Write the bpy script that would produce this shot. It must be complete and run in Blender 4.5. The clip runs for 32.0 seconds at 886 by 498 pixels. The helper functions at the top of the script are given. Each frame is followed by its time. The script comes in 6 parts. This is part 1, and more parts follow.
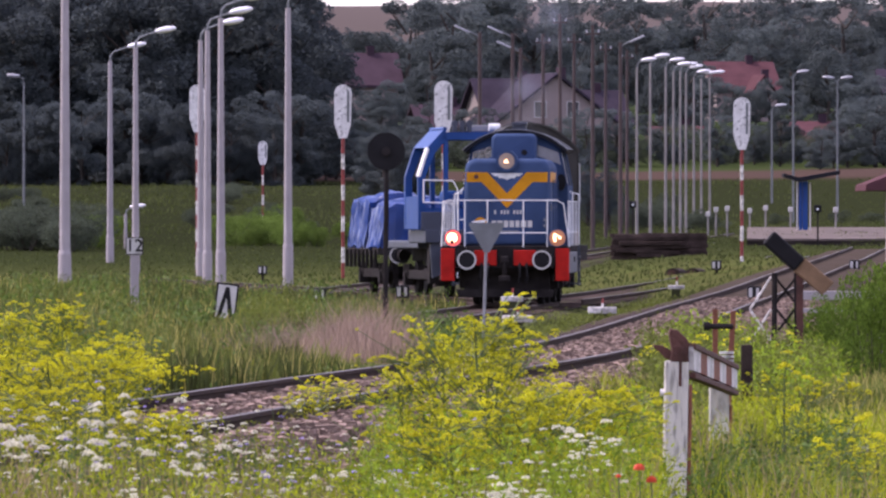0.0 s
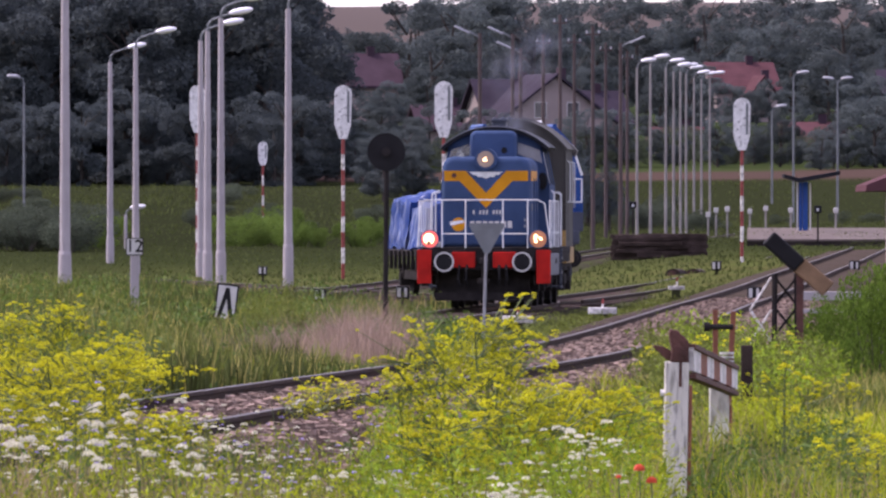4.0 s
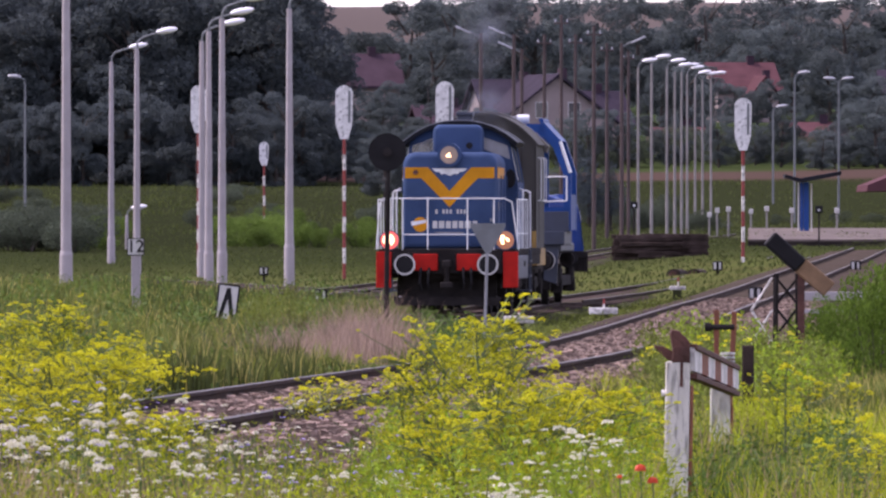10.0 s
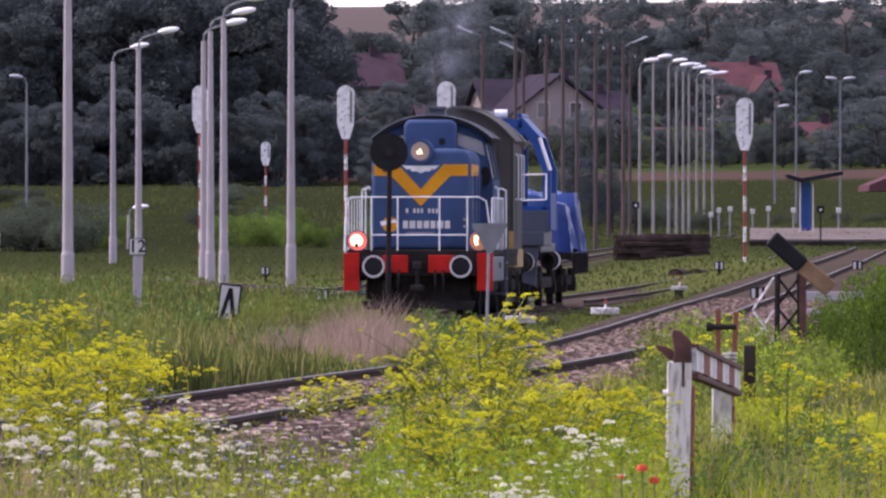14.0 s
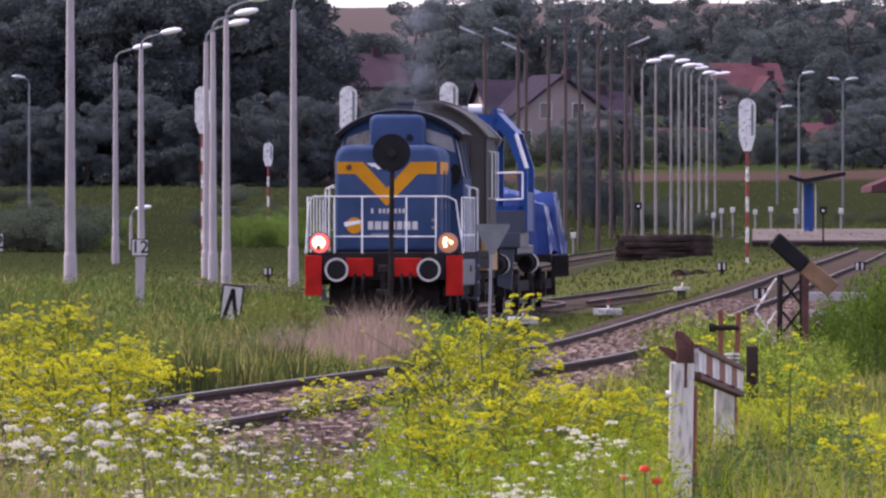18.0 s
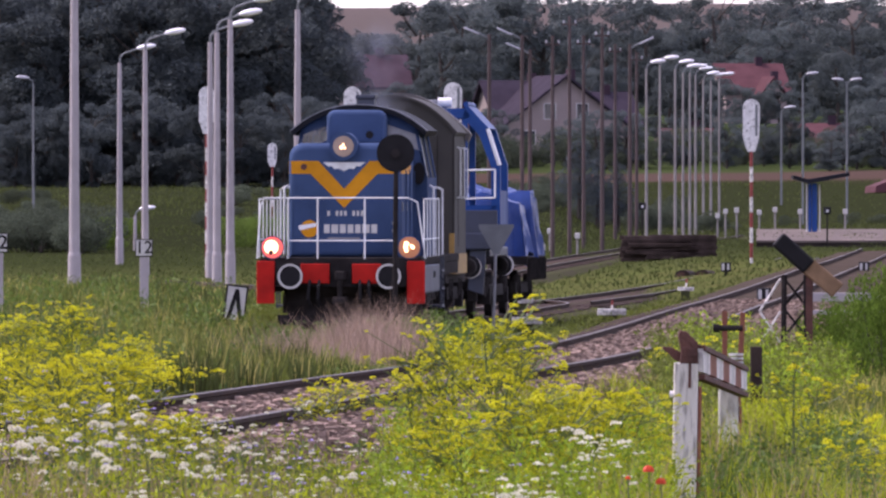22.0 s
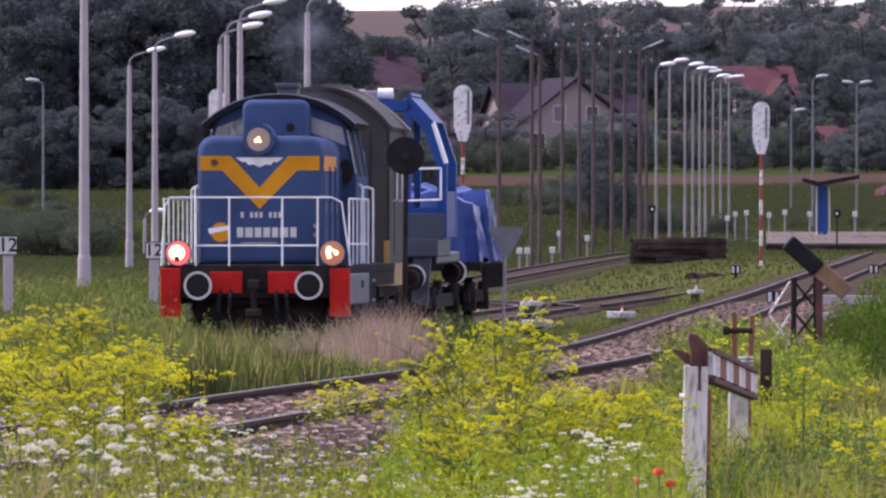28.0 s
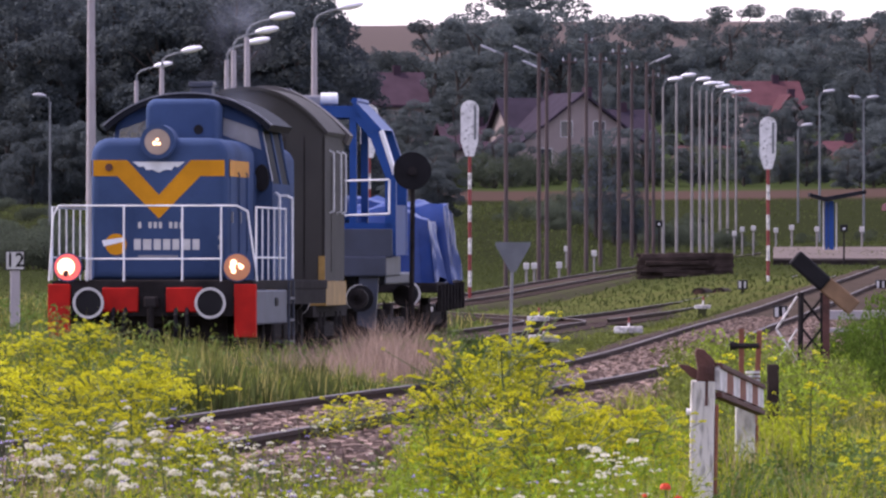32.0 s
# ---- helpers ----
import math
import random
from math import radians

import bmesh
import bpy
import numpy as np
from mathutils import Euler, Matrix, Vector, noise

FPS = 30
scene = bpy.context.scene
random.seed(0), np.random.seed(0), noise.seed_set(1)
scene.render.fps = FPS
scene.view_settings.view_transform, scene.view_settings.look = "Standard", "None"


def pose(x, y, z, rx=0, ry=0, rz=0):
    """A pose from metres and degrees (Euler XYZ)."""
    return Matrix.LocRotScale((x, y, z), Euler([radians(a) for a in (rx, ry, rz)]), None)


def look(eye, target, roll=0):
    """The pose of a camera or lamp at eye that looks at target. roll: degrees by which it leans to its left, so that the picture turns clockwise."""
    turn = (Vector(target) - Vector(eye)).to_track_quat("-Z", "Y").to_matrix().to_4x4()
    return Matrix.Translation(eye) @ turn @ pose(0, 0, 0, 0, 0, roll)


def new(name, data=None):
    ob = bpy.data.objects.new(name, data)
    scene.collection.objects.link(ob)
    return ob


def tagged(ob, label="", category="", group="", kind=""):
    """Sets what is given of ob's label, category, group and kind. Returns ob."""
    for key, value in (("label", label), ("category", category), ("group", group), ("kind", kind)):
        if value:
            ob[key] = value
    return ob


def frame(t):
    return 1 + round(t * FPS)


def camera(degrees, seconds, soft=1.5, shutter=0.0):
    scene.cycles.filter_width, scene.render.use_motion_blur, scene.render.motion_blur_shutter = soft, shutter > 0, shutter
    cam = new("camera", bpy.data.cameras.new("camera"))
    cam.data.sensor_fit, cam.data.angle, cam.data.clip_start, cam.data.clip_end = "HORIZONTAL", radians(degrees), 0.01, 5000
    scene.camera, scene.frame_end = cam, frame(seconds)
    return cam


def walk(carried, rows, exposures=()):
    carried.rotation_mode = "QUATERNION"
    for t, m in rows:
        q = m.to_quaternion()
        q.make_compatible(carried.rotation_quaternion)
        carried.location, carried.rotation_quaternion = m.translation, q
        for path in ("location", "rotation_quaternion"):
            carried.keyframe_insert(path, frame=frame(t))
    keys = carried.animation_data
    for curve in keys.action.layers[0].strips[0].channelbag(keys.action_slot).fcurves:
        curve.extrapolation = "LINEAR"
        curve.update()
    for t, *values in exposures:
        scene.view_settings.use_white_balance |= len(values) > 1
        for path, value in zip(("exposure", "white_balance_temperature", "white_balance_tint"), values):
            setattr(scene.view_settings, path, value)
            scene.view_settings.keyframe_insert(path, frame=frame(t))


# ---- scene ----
# A railway station throat seen through a long lens: z = 0 is the rail head of the train's line, y runs away from the eye.
EYE = (0.0, 0.0, 1.87)
cam = camera(5.344, 32.0, soft=2.45)
# seconds, turn to the left and tilt upwards, in milliradians
SWAY = [(0, 0, 0), (3, 0.02, 0.03), (5.5, 0, 0.09), (8, 0.07, 0.08), (10, 0.13, 0.08), (12, 0.18, 0.07), (13, 0.23, 0.07),
        (14.5, 0.34, 0.08), (16.5, 0.46, 0.13), (18, 0.57, 0.15), (19, 0.65, 0.15), (20, 0.75, 0.16), (21, 0.87, 0.18), (22, 1.0, 0.19),
        (23, 1.12, 0.21), (24, 1.25, 0.24), (25, 1.43, 0.29), (25.5, 1.51, 0.33), (27.5, 1.94, 0.41), (28, 2.03, 0.47), (28.5, 2.19, 0.63),
        (29, 2.24, 0.78), (29.5, 2.21, 0.93), (30, 2.18, 1.09), (30.5, 2.18, 1.25), (31, 2.19, 1.43), (31.5, 2.24, 1.62), (32, 2.76, 2.06)]
PATH = [(t, pose(*EYE, 90 - 0.1466 + math.degrees(b / 1000), 0, math.degrees(a / 1000))) for t, a, b in SWAY]
walk(cam, PATH, [(0, 0.82, 6550, 29), (32, 0.82, 6550, 29)])

# ---- light ----
world = bpy.data.worlds.new("world")
scene.world = world
world.use_nodes = True
wn = world.node_tree
sky = wn.nodes.new("ShaderNodeTexSky")
sky.sky_type, sky.sun_disc = "NISHITA", False
SUN_EL, SUN_AZ = 52.0, -72.0          # azimuth from +y towards +x
sky.sun_elevation, sky.sun_rotation = radians(SUN_EL), radians(SUN_AZ)
sky.dust_density, sky.air_density = 1.2, 1.0
veil = wn.nodes.new("ShaderNodeMix")          # thin white cloud over the whole sky
veil.data_type = "RGBA"
veil.inputs[0].default_value = 0.5
veil.inputs[7].default_value = (4.6, 4.5, 5.5, 1)
wn.links.new(sky.outputs[0], veil.inputs[6])
wn.links.new(veil.outputs[2], wn.nodes["Background"].inputs[0])
wn.nodes["Background"].inputs[1].default_value = 0.19
sun = new("sun", bpy.data.lights.new("sun", "SUN"))
sun.data.energy, sun.data.angle, sun.data.color = 2.9, radians(0.6), (1.0, 0.95, 0.90)
ce, se = math.cos(radians(SUN_EL)), math.sin(radians(SUN_EL))
sun_from = Vector((ce * math.sin(radians(SUN_AZ)), ce * math.cos(radians(SUN_AZ)), se)) * 300
sun.matrix_world = look(sun_from, (0, 0, 0))


# ---- materials ----
def material(name, colour, rough=0.6, metal=0.0, vary=0.25, size=3.0, bump=0.0, fine=40.0, second=None, spots=0.0, spot_size=12.0,
             island=0.0, objects=0.0, sheen=0.5, glow=None, translucent=0.0, grain=1.0):
    """A surface with broad and fine variation: colour towards second by noise of that size (per metre), relief, per-piece variation."""
    m = bpy.data.materials.new(name)
    m.use_nodes = True
    nt = m.node_tree
    b = nt.nodes["Principled BSDF"]
    b.inputs["Roughness"].default_value, b.inputs["Metallic"].default_value = rough, metal
    b.inputs["Specular IOR Level"].default_value = sheen
    tc = nt.nodes.new("ShaderNodeTexCoord")

    def noise_node(scale, detail=4.0):
        n = nt.nodes.new("ShaderNodeTexNoise")
        n.inputs["Scale"].default_value, n.inputs["Detail"].default_value = scale, detail
        if grain == 1.0:
            nt.links.new(tc.outputs["Object"], n.inputs["Vector"])
        else:                                   # drawn out along z
            mp = nt.nodes.new("ShaderNodeMapping")
            mp.inputs["Scale"].default_value = (1, 1, grain)
            nt.links.new(tc.outputs["Object"], mp.inputs[0])
            nt.links.new(mp.outputs[0], n.inputs["Vector"])
        return n

    def mix(fac, a, c):
        n = nt.nodes.new("ShaderNodeMix")
        n.data_type = "RGBA"
        for socket, v in ((n.inputs[0], fac), (n.inputs[6], a), (n.inputs[7], c)):
            if hasattr(v, "default_value"):
                nt.links.new(v, socket)
            else:
                socket.default_value = v if socket is n.inputs[0] else (*v, 1)
        return n.outputs[2]

    def ramp(out, lo, hi):
        n = nt.nodes.new("ShaderNodeMapRange")
        n.inputs[1].default_value, n.inputs[2].default_value = lo, hi
        nt.links.new(out, n.inputs[0])
        return n.outputs[0]

    second = second or tuple(c * (1 - vary) for c in colour)
    col = mix(ramp(noise_node(size).outputs[0], 0.35, 0.65), colour, second)
    f = noise_node(fine, 6.0)
    dark = tuple(c * (1 - 0.6 * vary) for c in colour)
    col = mix(ramp(f.outputs[0], 0.55, 0.75), col, dark)
    if spots:
        col = mix(ramp(noise_node(spot_size, 8.0).outputs[0], 0.62 - 0.1 * spots, 0.66), col, tuple(c * 0.35 for c in colour))
    for amount, node, out in ((island, "ShaderNodeNewGeometry", "Random Per Island"), (objects, "ShaderNodeObjectInfo", "Random")):
        if amount:
            g = nt.nodes.new(node)
            h = nt.nodes.new("ShaderNodeHueSaturation")
            nt.links.new(ramp(g.outputs[out], -0.0001, 1.0), h.inputs["Value"])
            r = h.inputs["Value"].links[0].from_node
            r.inputs[3].default_value, r.inputs[4].default_value = 1 - amount, 1 + amount
            nt.links.new(col, h.inputs["Color"])
            col = h.outputs[0]
    nt.links.new(col, b.inputs["Base Color"])
    if bump:
        bp = nt.nodes.new("ShaderNodeBump")
        bp.inputs["Strength"].default_value, bp.inputs["Distance"].default_value = bump, 0.02
        nt.links.new(f.outputs[0], bp.inputs["Height"])
        nt.links.new(bp.outputs[0], b.inputs["Normal"])
    if translucent:
        t = nt.nodes.new("ShaderNodeBsdfTranslucent")
        mx = nt.nodes.new("ShaderNodeMixShader")
        mx.inputs[0].default_value = translucent
        nt.links.new(col, t.inputs[0])
        nt.links.new(b.outputs[0], mx.inputs[1])
        nt.links.new(t.outputs[0], mx.inputs[2])
        nt.links.new(mx.outputs[0], nt.nodes["Material Output"].inputs[0])
    if glow:
        b.inputs["Emission Color"].default_value, b.inputs["Emission Strength"].default_value = (*glow[:3], 1), glow[3]
    return m


def ground_material():
    """Turf and dry earth near by, meadow behind the yard darkened for cloud shade, stubble fields on the hill."""
    m = material("soil", (0.060, 0.080, 0.022), 0.95, vary=0.5, size=0.35, fine=9, bump=0.6, second=(0.075, 0.070, 0.028), sheen=0.0)
    nt = m.node_tree
    b = nt.nodes["Principled BSDF"]
    near = b.inputs["Base Color"].links[0].from_socket
    tc = nt.nodes.new("ShaderNodeTexCoord")
    sep = nt.nodes.new("ShaderNodeSeparateXYZ")
    wob = nt.nodes.new("ShaderNodeTexNoise")
    wob.inputs["Scale"].default_value = 0.012
    nt.links.new(tc.outputs["Object"], wob.inputs["Vector"])
    nt.links.new(tc.outputs["Object"], sep.inputs[0])
    add = nt.nodes.new("ShaderNodeMath")
    add.operation = "MULTIPLY_ADD"
    add.inputs[1].default_value = 90.0
    nt.links.new(wob.outputs[0], add.inputs[0])
    nt.links.new(sep.outputs[1], add.inputs[2])
    rng = nt.nodes.new("ShaderNodeMapRange")
    rng.inputs[1].default_value, rng.inputs[2].default_value = 45, 3045
    nt.links.new(add.outputs[0], rng.inputs[0])
    cr = nt.nodes.new("ShaderNodeValToRGB")
    # far stops are kept dark: cloud shade is put into the ground colour
    stops = [(0.0, (0.034, 0.046, 0.014)), (0.13, (0.028, 0.036, 0.013)), (0.17, (0.018, 0.022, 0.010)), (0.232, (0.022, 0.027, 0.012)), (0.238, (0.064, 0.043, 0.036)), (0.258, (0.064, 0.044, 0.037)), (0.262, (0.036, 0.05, 0.018)), (0.29, (0.03, 0.042, 0.02)),
             (0.40, (0.035, 0.05, 0.024)), (0.46, (0.080, 0.066, 0.060)), (1.0, (0.092, 0.076, 0.072))]
    while len(cr.color_ramp.elements) < len(stops):
        cr.color_ramp.elements.new(0.5)
    for e, (p, c) in zip(cr.color_ramp.elements, stops):
        e.position, e.color = p, (*c, 1)
    nt.links.new(rng.outputs[0], cr.inputs[0])
    far = nt.nodes.new("ShaderNodeMapRange")
    far.inputs[1].default_value, far.inputs[2].default_value = 330, 430
    nt.links.new(sep.outputs[1], far.inputs[0])
    mx = nt.nodes.new("ShaderNodeMix")
    mx.data_type = "RGBA"
    nt.links.new(far.outputs[0], mx.inputs[0])
    nt.links.new(near, mx.inputs[6])
    nt.links.new(cr.outputs[0], mx.inputs[7])
    nt.links.new(mx.outputs[2], b.inputs["Base Color"])
    return m


def smoke_material():
    m = bpy.data.materials.new("smoke")
    m.use_nodes = True
    nt = m.node_tree
    nt.nodes.remove(nt.nodes["Principled BSDF"])
    d, t, mx = nt.nodes.new("ShaderNodeBsdfDiffuse"), nt.nodes.new("ShaderNodeBsdfTransparent"), nt.nodes.new("ShaderNodeMixShader")
    d.inputs[0].default_value = (0.55, 0.56, 0.62, 1)
    n, r, tc = nt.nodes.new("ShaderNodeTexNoise"), nt.nodes.new("ShaderNodeMapRange"), nt.nodes.new("ShaderNodeTexCoord")
    n.inputs["Scale"].default_value, n.inputs["Detail"].default_value = 2.2, 4.0
    r.inputs[1].default_value, r.inputs[2].default_value, r.inputs[4].default_value = 0.34, 0.70, 0.32
    nt.links.new(tc.outputs["Object"], n.inputs["Vector"])
    nt.links.new(n.outputs[0], r.inputs[0])
    # thinner towards the rim of each puff
    flat = nt.nodes.new("ShaderNodeMapping")
    flat.inputs["Scale"].default_value = (1.25, 0.0, 1.05)
    ball = nt.nodes.new("ShaderNodeTexGradient")
    ball.gradient_type = "QUADRATIC_SPHERE"
    nt.links.new(tc.outputs["Object"], flat.inputs[0])
    nt.links.new(flat.outputs[0], ball.inputs[0])
    both = nt.nodes.new("ShaderNodeMath")
    both.operation = "MULTIPLY"
    nt.links.new(r.outputs[0], both.inputs[0])
    nt.links.new(ball.outputs[1], both.inputs[1])
    nt.links.new(both.outputs[0], mx.inputs[0])
    nt.links.new(t.outputs[0], mx.inputs[1])
    nt.links.new(d.outputs[0], mx.inputs[2])
    nt.links.new(mx.outputs[0], nt.nodes["Material Output"].inputs[0])
    return m


def clear_glass():
    m = material("glass", (0.75, 0.8, 0.82), 0.04, vary=0.1, size=2)
    m.node_tree.nodes["Principled BSDF"].inputs["Transmission Weight"].default_value = 0.92
    return m


M = {
    "soil": ground_material(),
    "ballast": material("ballast", (0.07, 0.054, 0.048), 0.95, vary=0.5, size=1.2, fine=22, bump=1.0, second=(0.05, 0.042, 0.032), sheen=0.0),
    "ballast_old": material("ballast_old", (0.052, 0.044, 0.036), 0.95, vary=0.5, size=0.8, fine=18, bump=1.0, second=(0.050, 0.060, 0.024), sheen=0.0),
    "stone": material("stone", (0.25, 0.175, 0.14), 0.9, vary=0.4, size=6, island=0.5, sheen=0.2),
    "rail_steel": material("rail_steel", (0.035, 0.023, 0.02), 0.9, 0.0, vary=0.4, size=4, bump=0.2, second=(0.055, 0.032, 0.022), sheen=0.15),
    "rail_top": material("rail_top", (0.095, 0.08, 0.074), 0.6, 0.0, vary=0.3, size=2, sheen=0.25),
    "sleeper_wood": material("sleeper_wood", (0.07, 0.05, 0.044), 0.9, vary=0.5, size=3, bump=0.6, objects=0.3, sheen=0.05),
    "concrete": material("concrete", (0.35, 0.315, 0.33), 0.85, vary=0.2, size=0.9, bump=0.25, fine=30),
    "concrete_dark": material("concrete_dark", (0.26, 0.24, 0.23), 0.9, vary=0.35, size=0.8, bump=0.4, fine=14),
    "white_paint": material("white_paint", (0.72, 0.70, 0.70), 0.6, vary=0.25, size=4, spots=0.5, spot_size=9),
    "worn_white": material("worn_white", (0.76, 0.72, 0.69), 0.8, vary=0.45, size=5, spots=1.3, spot_size=11, bump=0.5, fine=30),
    "peeling_white": material("peeling_white", (0.74, 0.69, 0.62), 0.8, vary=0.3, size=5, spots=1.2, spot_size=34, bump=0.6, fine=60, grain=0.18),
    "peeling_dark": material("peeling_dark", (0.66, 0.64, 0.56), 0.85, vary=0.4, size=5, spots=1.7, spot_size=17, bump=0.7, fine=50, grain=0.45),
    "paving": material("paving", (0.13, 0.105, 0.095), 0.9, vary=0.35, size=0.3, bump=0.3, fine=6, sheen=0.05),
    "edge_stone": material("edge_stone", (0.05, 0.040, 0.038), 0.95, vary=0.4, size=0.6, bump=0.4, fine=8, sheen=0.0),
    "red_paint": material("red_paint", (0.23, 0.025, 0.022), 0.55, vary=0.35, size=5),
    "loco_red": material("loco_red", (0.48, 0.013, 0.007), 0.5, vary=0.35, size=3, sheen=0.15),
    "loco_blue": material("loco_blue", (0.047, 0.080, 0.168), 0.72, vary=0.3, size=0.9, fine=18, bump=0.04, sheen=0.07),
    "loco_orange": material("loco_orange", (0.60, 0.245, 0.006), 0.5, vary=0.25, size=2, sheen=0.15),
    "blue_bright": material("blue_bright", (0.010, 0.056, 0.225), 0.45, vary=0.2, size=1.3, sheen=0.2),
    "blue_grey": material("blue_grey", (0.034, 0.042, 0.07), 0.5, vary=0.3, size=1.5),
    "tarp": material("tarp", (0.012, 0.045, 0.20), 0.33, vary=0.3, size=2.5, fine=8, bump=0.3, sheen=0.28),
    "olive": material("olive", (0.036, 0.032, 0.027), 0.8, vary=0.3, size=1.2, bump=0.1),
    "olive_roof": material("olive_roof", (0.11, 0.10, 0.095), 0.7, vary=0.3, size=1.0, bump=0.2),
    "ochre": material("ochre", (0.36, 0.21, 0.05), 0.6, vary=0.4, size=3),
    "black": material("black", (0.014, 0.013, 0.015), 0.7, vary=0.4, size=3, sheen=0.15),
    "gear": material("gear", (0.027, 0.023, 0.023), 0.9, vary=0.5, size=4, bump=0.3, sheen=0.1),
    "roof_black": material("roof_black", (0.014, 0.015, 0.020), 0.6, vary=0.3, size=2, sheen=0.08),
    "steel_grey": material("steel_grey", (0.24, 0.24, 0.26), 0.5, 0.3, vary=0.25, size=3),
    "rail_white": material("rail_white", (0.75, 0.75, 0.76), 0.45, vary=0.2, size=5),
    "glass": clear_glass(),
    "box_grey": material("box_grey", (0.075, 0.085, 0.115), 0.6, vary=0.35, size=2.0, bump=0.1),
    "side_pane": material("side_pane", (0.035, 0.038, 0.042), 0.7, vary=0.3, size=2.0, sheen=0.05),
    # opaque grey pane: the sky's reflection is put into its colour
    "sky_grey_pane": material("sky_grey_pane", (0.26, 0.26, 0.29), 0.25, vary=0.3, size=2.5, sheen=0.8),
    "dark_pane": material("dark_pane", (0.03, 0.035, 0.045), 0.08, vary=0.2, size=2, sheen=0.9),
    "lamp_red": material("lamp_red", (0.6, 0.1, 0.08), 0.3, glow=(1.0, 0.14, 0.12, 0.5)),
    "lamp_amber": material("lamp_amber", (0.30, 0.17, 0.10), 0.3, glow=(1.0, 0.28, 0.06, 0.12)),
    "lamp_warm": material("lamp_warm", (0.9, 0.7, 0.4), 0.3, glow=(1.0, 0.60, 0.32, 2.2)),
    "lamp_dim": material("lamp_dim", (0.30, 0.24, 0.20), 0.2, glow=(1.0, 0.42, 0.18, 0.02)),
    "rust": material("rust", (0.11, 0.042, 0.032), 0.85, vary=0.5, size=6, bump=0.5),
    "wood_red": material("wood_red", (0.23, 0.075, 0.04), 0.8, vary=0.4, size=5, bump=0.4),
    "pole_wood": material("pole_wood", (0.085, 0.058, 0.056), 0.9, vary=0.4, size=6, bump=0.4, grain=0.1),
    "wood_pale": material("wood_pale", (0.24, 0.14, 0.075), 0.85, vary=0.4, size=4, bump=0.4),
    "head_grey": material("head_grey", (0.36, 0.36, 0.40), 0.5, vary=0.2, size=4),
    "lamp_head": material("lamp_head", (0.78, 0.76, 0.80), 0.35, vary=0.1, size=4),
    "sign_white": material("sign_white", (0.52, 0.50, 0.48), 0.5, vary=0.15, size=6),
    "grey_back": material("grey_back", (0.16, 0.17, 0.18), 0.5, 0.4, vary=0.2, size=4),
    "smoke": smoke_material(),
    "bark": material("bark", (0.05, 0.040, 0.034), 0.95, vary=0.5, size=4, bump=0.6),
    # blue distance haze over the wood is put into this leaf colour
    "leaf_dark_hazy": material("leaf_dark_hazy", (0.086, 0.104, 0.110), 1.0, vary=0.3, size=0.25, island=0.15, objects=0.25, translucent=0.58, sheen=0.0),
    "leaf_mid": material("leaf_mid", (0.070, 0.088, 0.060), 0.95, vary=0.35, size=0.4, island=0.25, objects=0.25, translucent=0.45, sheen=0.2),
    # paler and greyer: haze on the far slope is painted into these leaves
    "leaf_hazy": material("leaf_hazy", (0.104, 0.124, 0.126), 1.0, vary=0.35, size=0.25, island=0.2, objects=0.3, translucent=0.55, sheen=0.0),
    "leaf_lime": material("leaf_lime", (0.11, 0.17, 0.035), 0.9, vary=0.35, size=0.6, island=0.3, objects=0.25, translucent=0.45, sheen=0.1),
    "leaf_bright": material("leaf_bright", (0.095, 0.155, 0.022), 0.8, vary=0.35, size=1.5, island=0.4, translucent=0.4, sheen=0.1),
    # needles tinted blue-grey to hold the same haze
    "leaf_pine_hazy": material("leaf_pine_hazy", (0.074, 0.092, 0.10), 1.0, vary=0.3, size=0.3, island=0.25, objects=0.2, translucent=0.45, sheen=0.0),
    # near greens are raised in colour to hold the stronger sun on the foreground
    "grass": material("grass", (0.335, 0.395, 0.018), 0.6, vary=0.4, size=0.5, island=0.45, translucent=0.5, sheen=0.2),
    "grass_fresh": material("grass_fresh", (0.24, 0.35, 0.025), 0.65, vary=0.4, size=0.5, island=0.4, translucent=0.45, sheen=0.2),
    "grass_straw": material("grass_straw", (0.36, 0.27, 0.15), 0.7, vary=0.4, size=0.6, island=0.35, translucent=0.35, sheen=0.15),
    "grass_yellow": material("grass_yellow", (0.46, 0.40, 0.12), 0.65, vary=0.4, size=0.6, island=0.35, translucent=0.35, sheen=0.25),
    "grass_dark": material("grass_dark", (0.10, 0.165, 0.028), 0.65, vary=0.4, size=0.5, island=0.4, translucent=0.3, sheen=0.25),
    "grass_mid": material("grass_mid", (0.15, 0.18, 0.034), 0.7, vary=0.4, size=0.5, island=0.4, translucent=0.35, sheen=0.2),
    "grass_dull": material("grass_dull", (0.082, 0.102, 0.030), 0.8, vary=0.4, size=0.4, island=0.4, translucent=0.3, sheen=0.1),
    "grass_pink": material("grass_pink", (0.33, 0.23, 0.175), 0.7, vary=0.35, size=0.8, island=0.3, translucent=0.3, sheen=0.2),
    "umbel_yellow": material("umbel_yellow", (0.68, 0.66, 0.022), 0.6, vary=0.3, size=3, island=0.3, translucent=0.4, sheen=0.2),
    "umbel_leaf": material("umbel_leaf", (0.40, 0.42, 0.020), 0.6, vary=0.35, size=3, island=0.4, translucent=0.5, sheen=0.2),
    "umbel_white": material("umbel_white", (0.72, 0.70, 0.55), 0.6, vary=0.15, size=3, island=0.15, translucent=0.3, sheen=0.2),
    "flower_pink": material("flower_pink", (0.62, 0.48, 0.46), 0.6, vary=0.2, size=3, island=0.25, translucent=0.3),
    "flower_blue": material("flower_blue", (0.40, 0.32, 0.66), 0.6, vary=0.2, size=3, island=0.2, translucent=0.3),
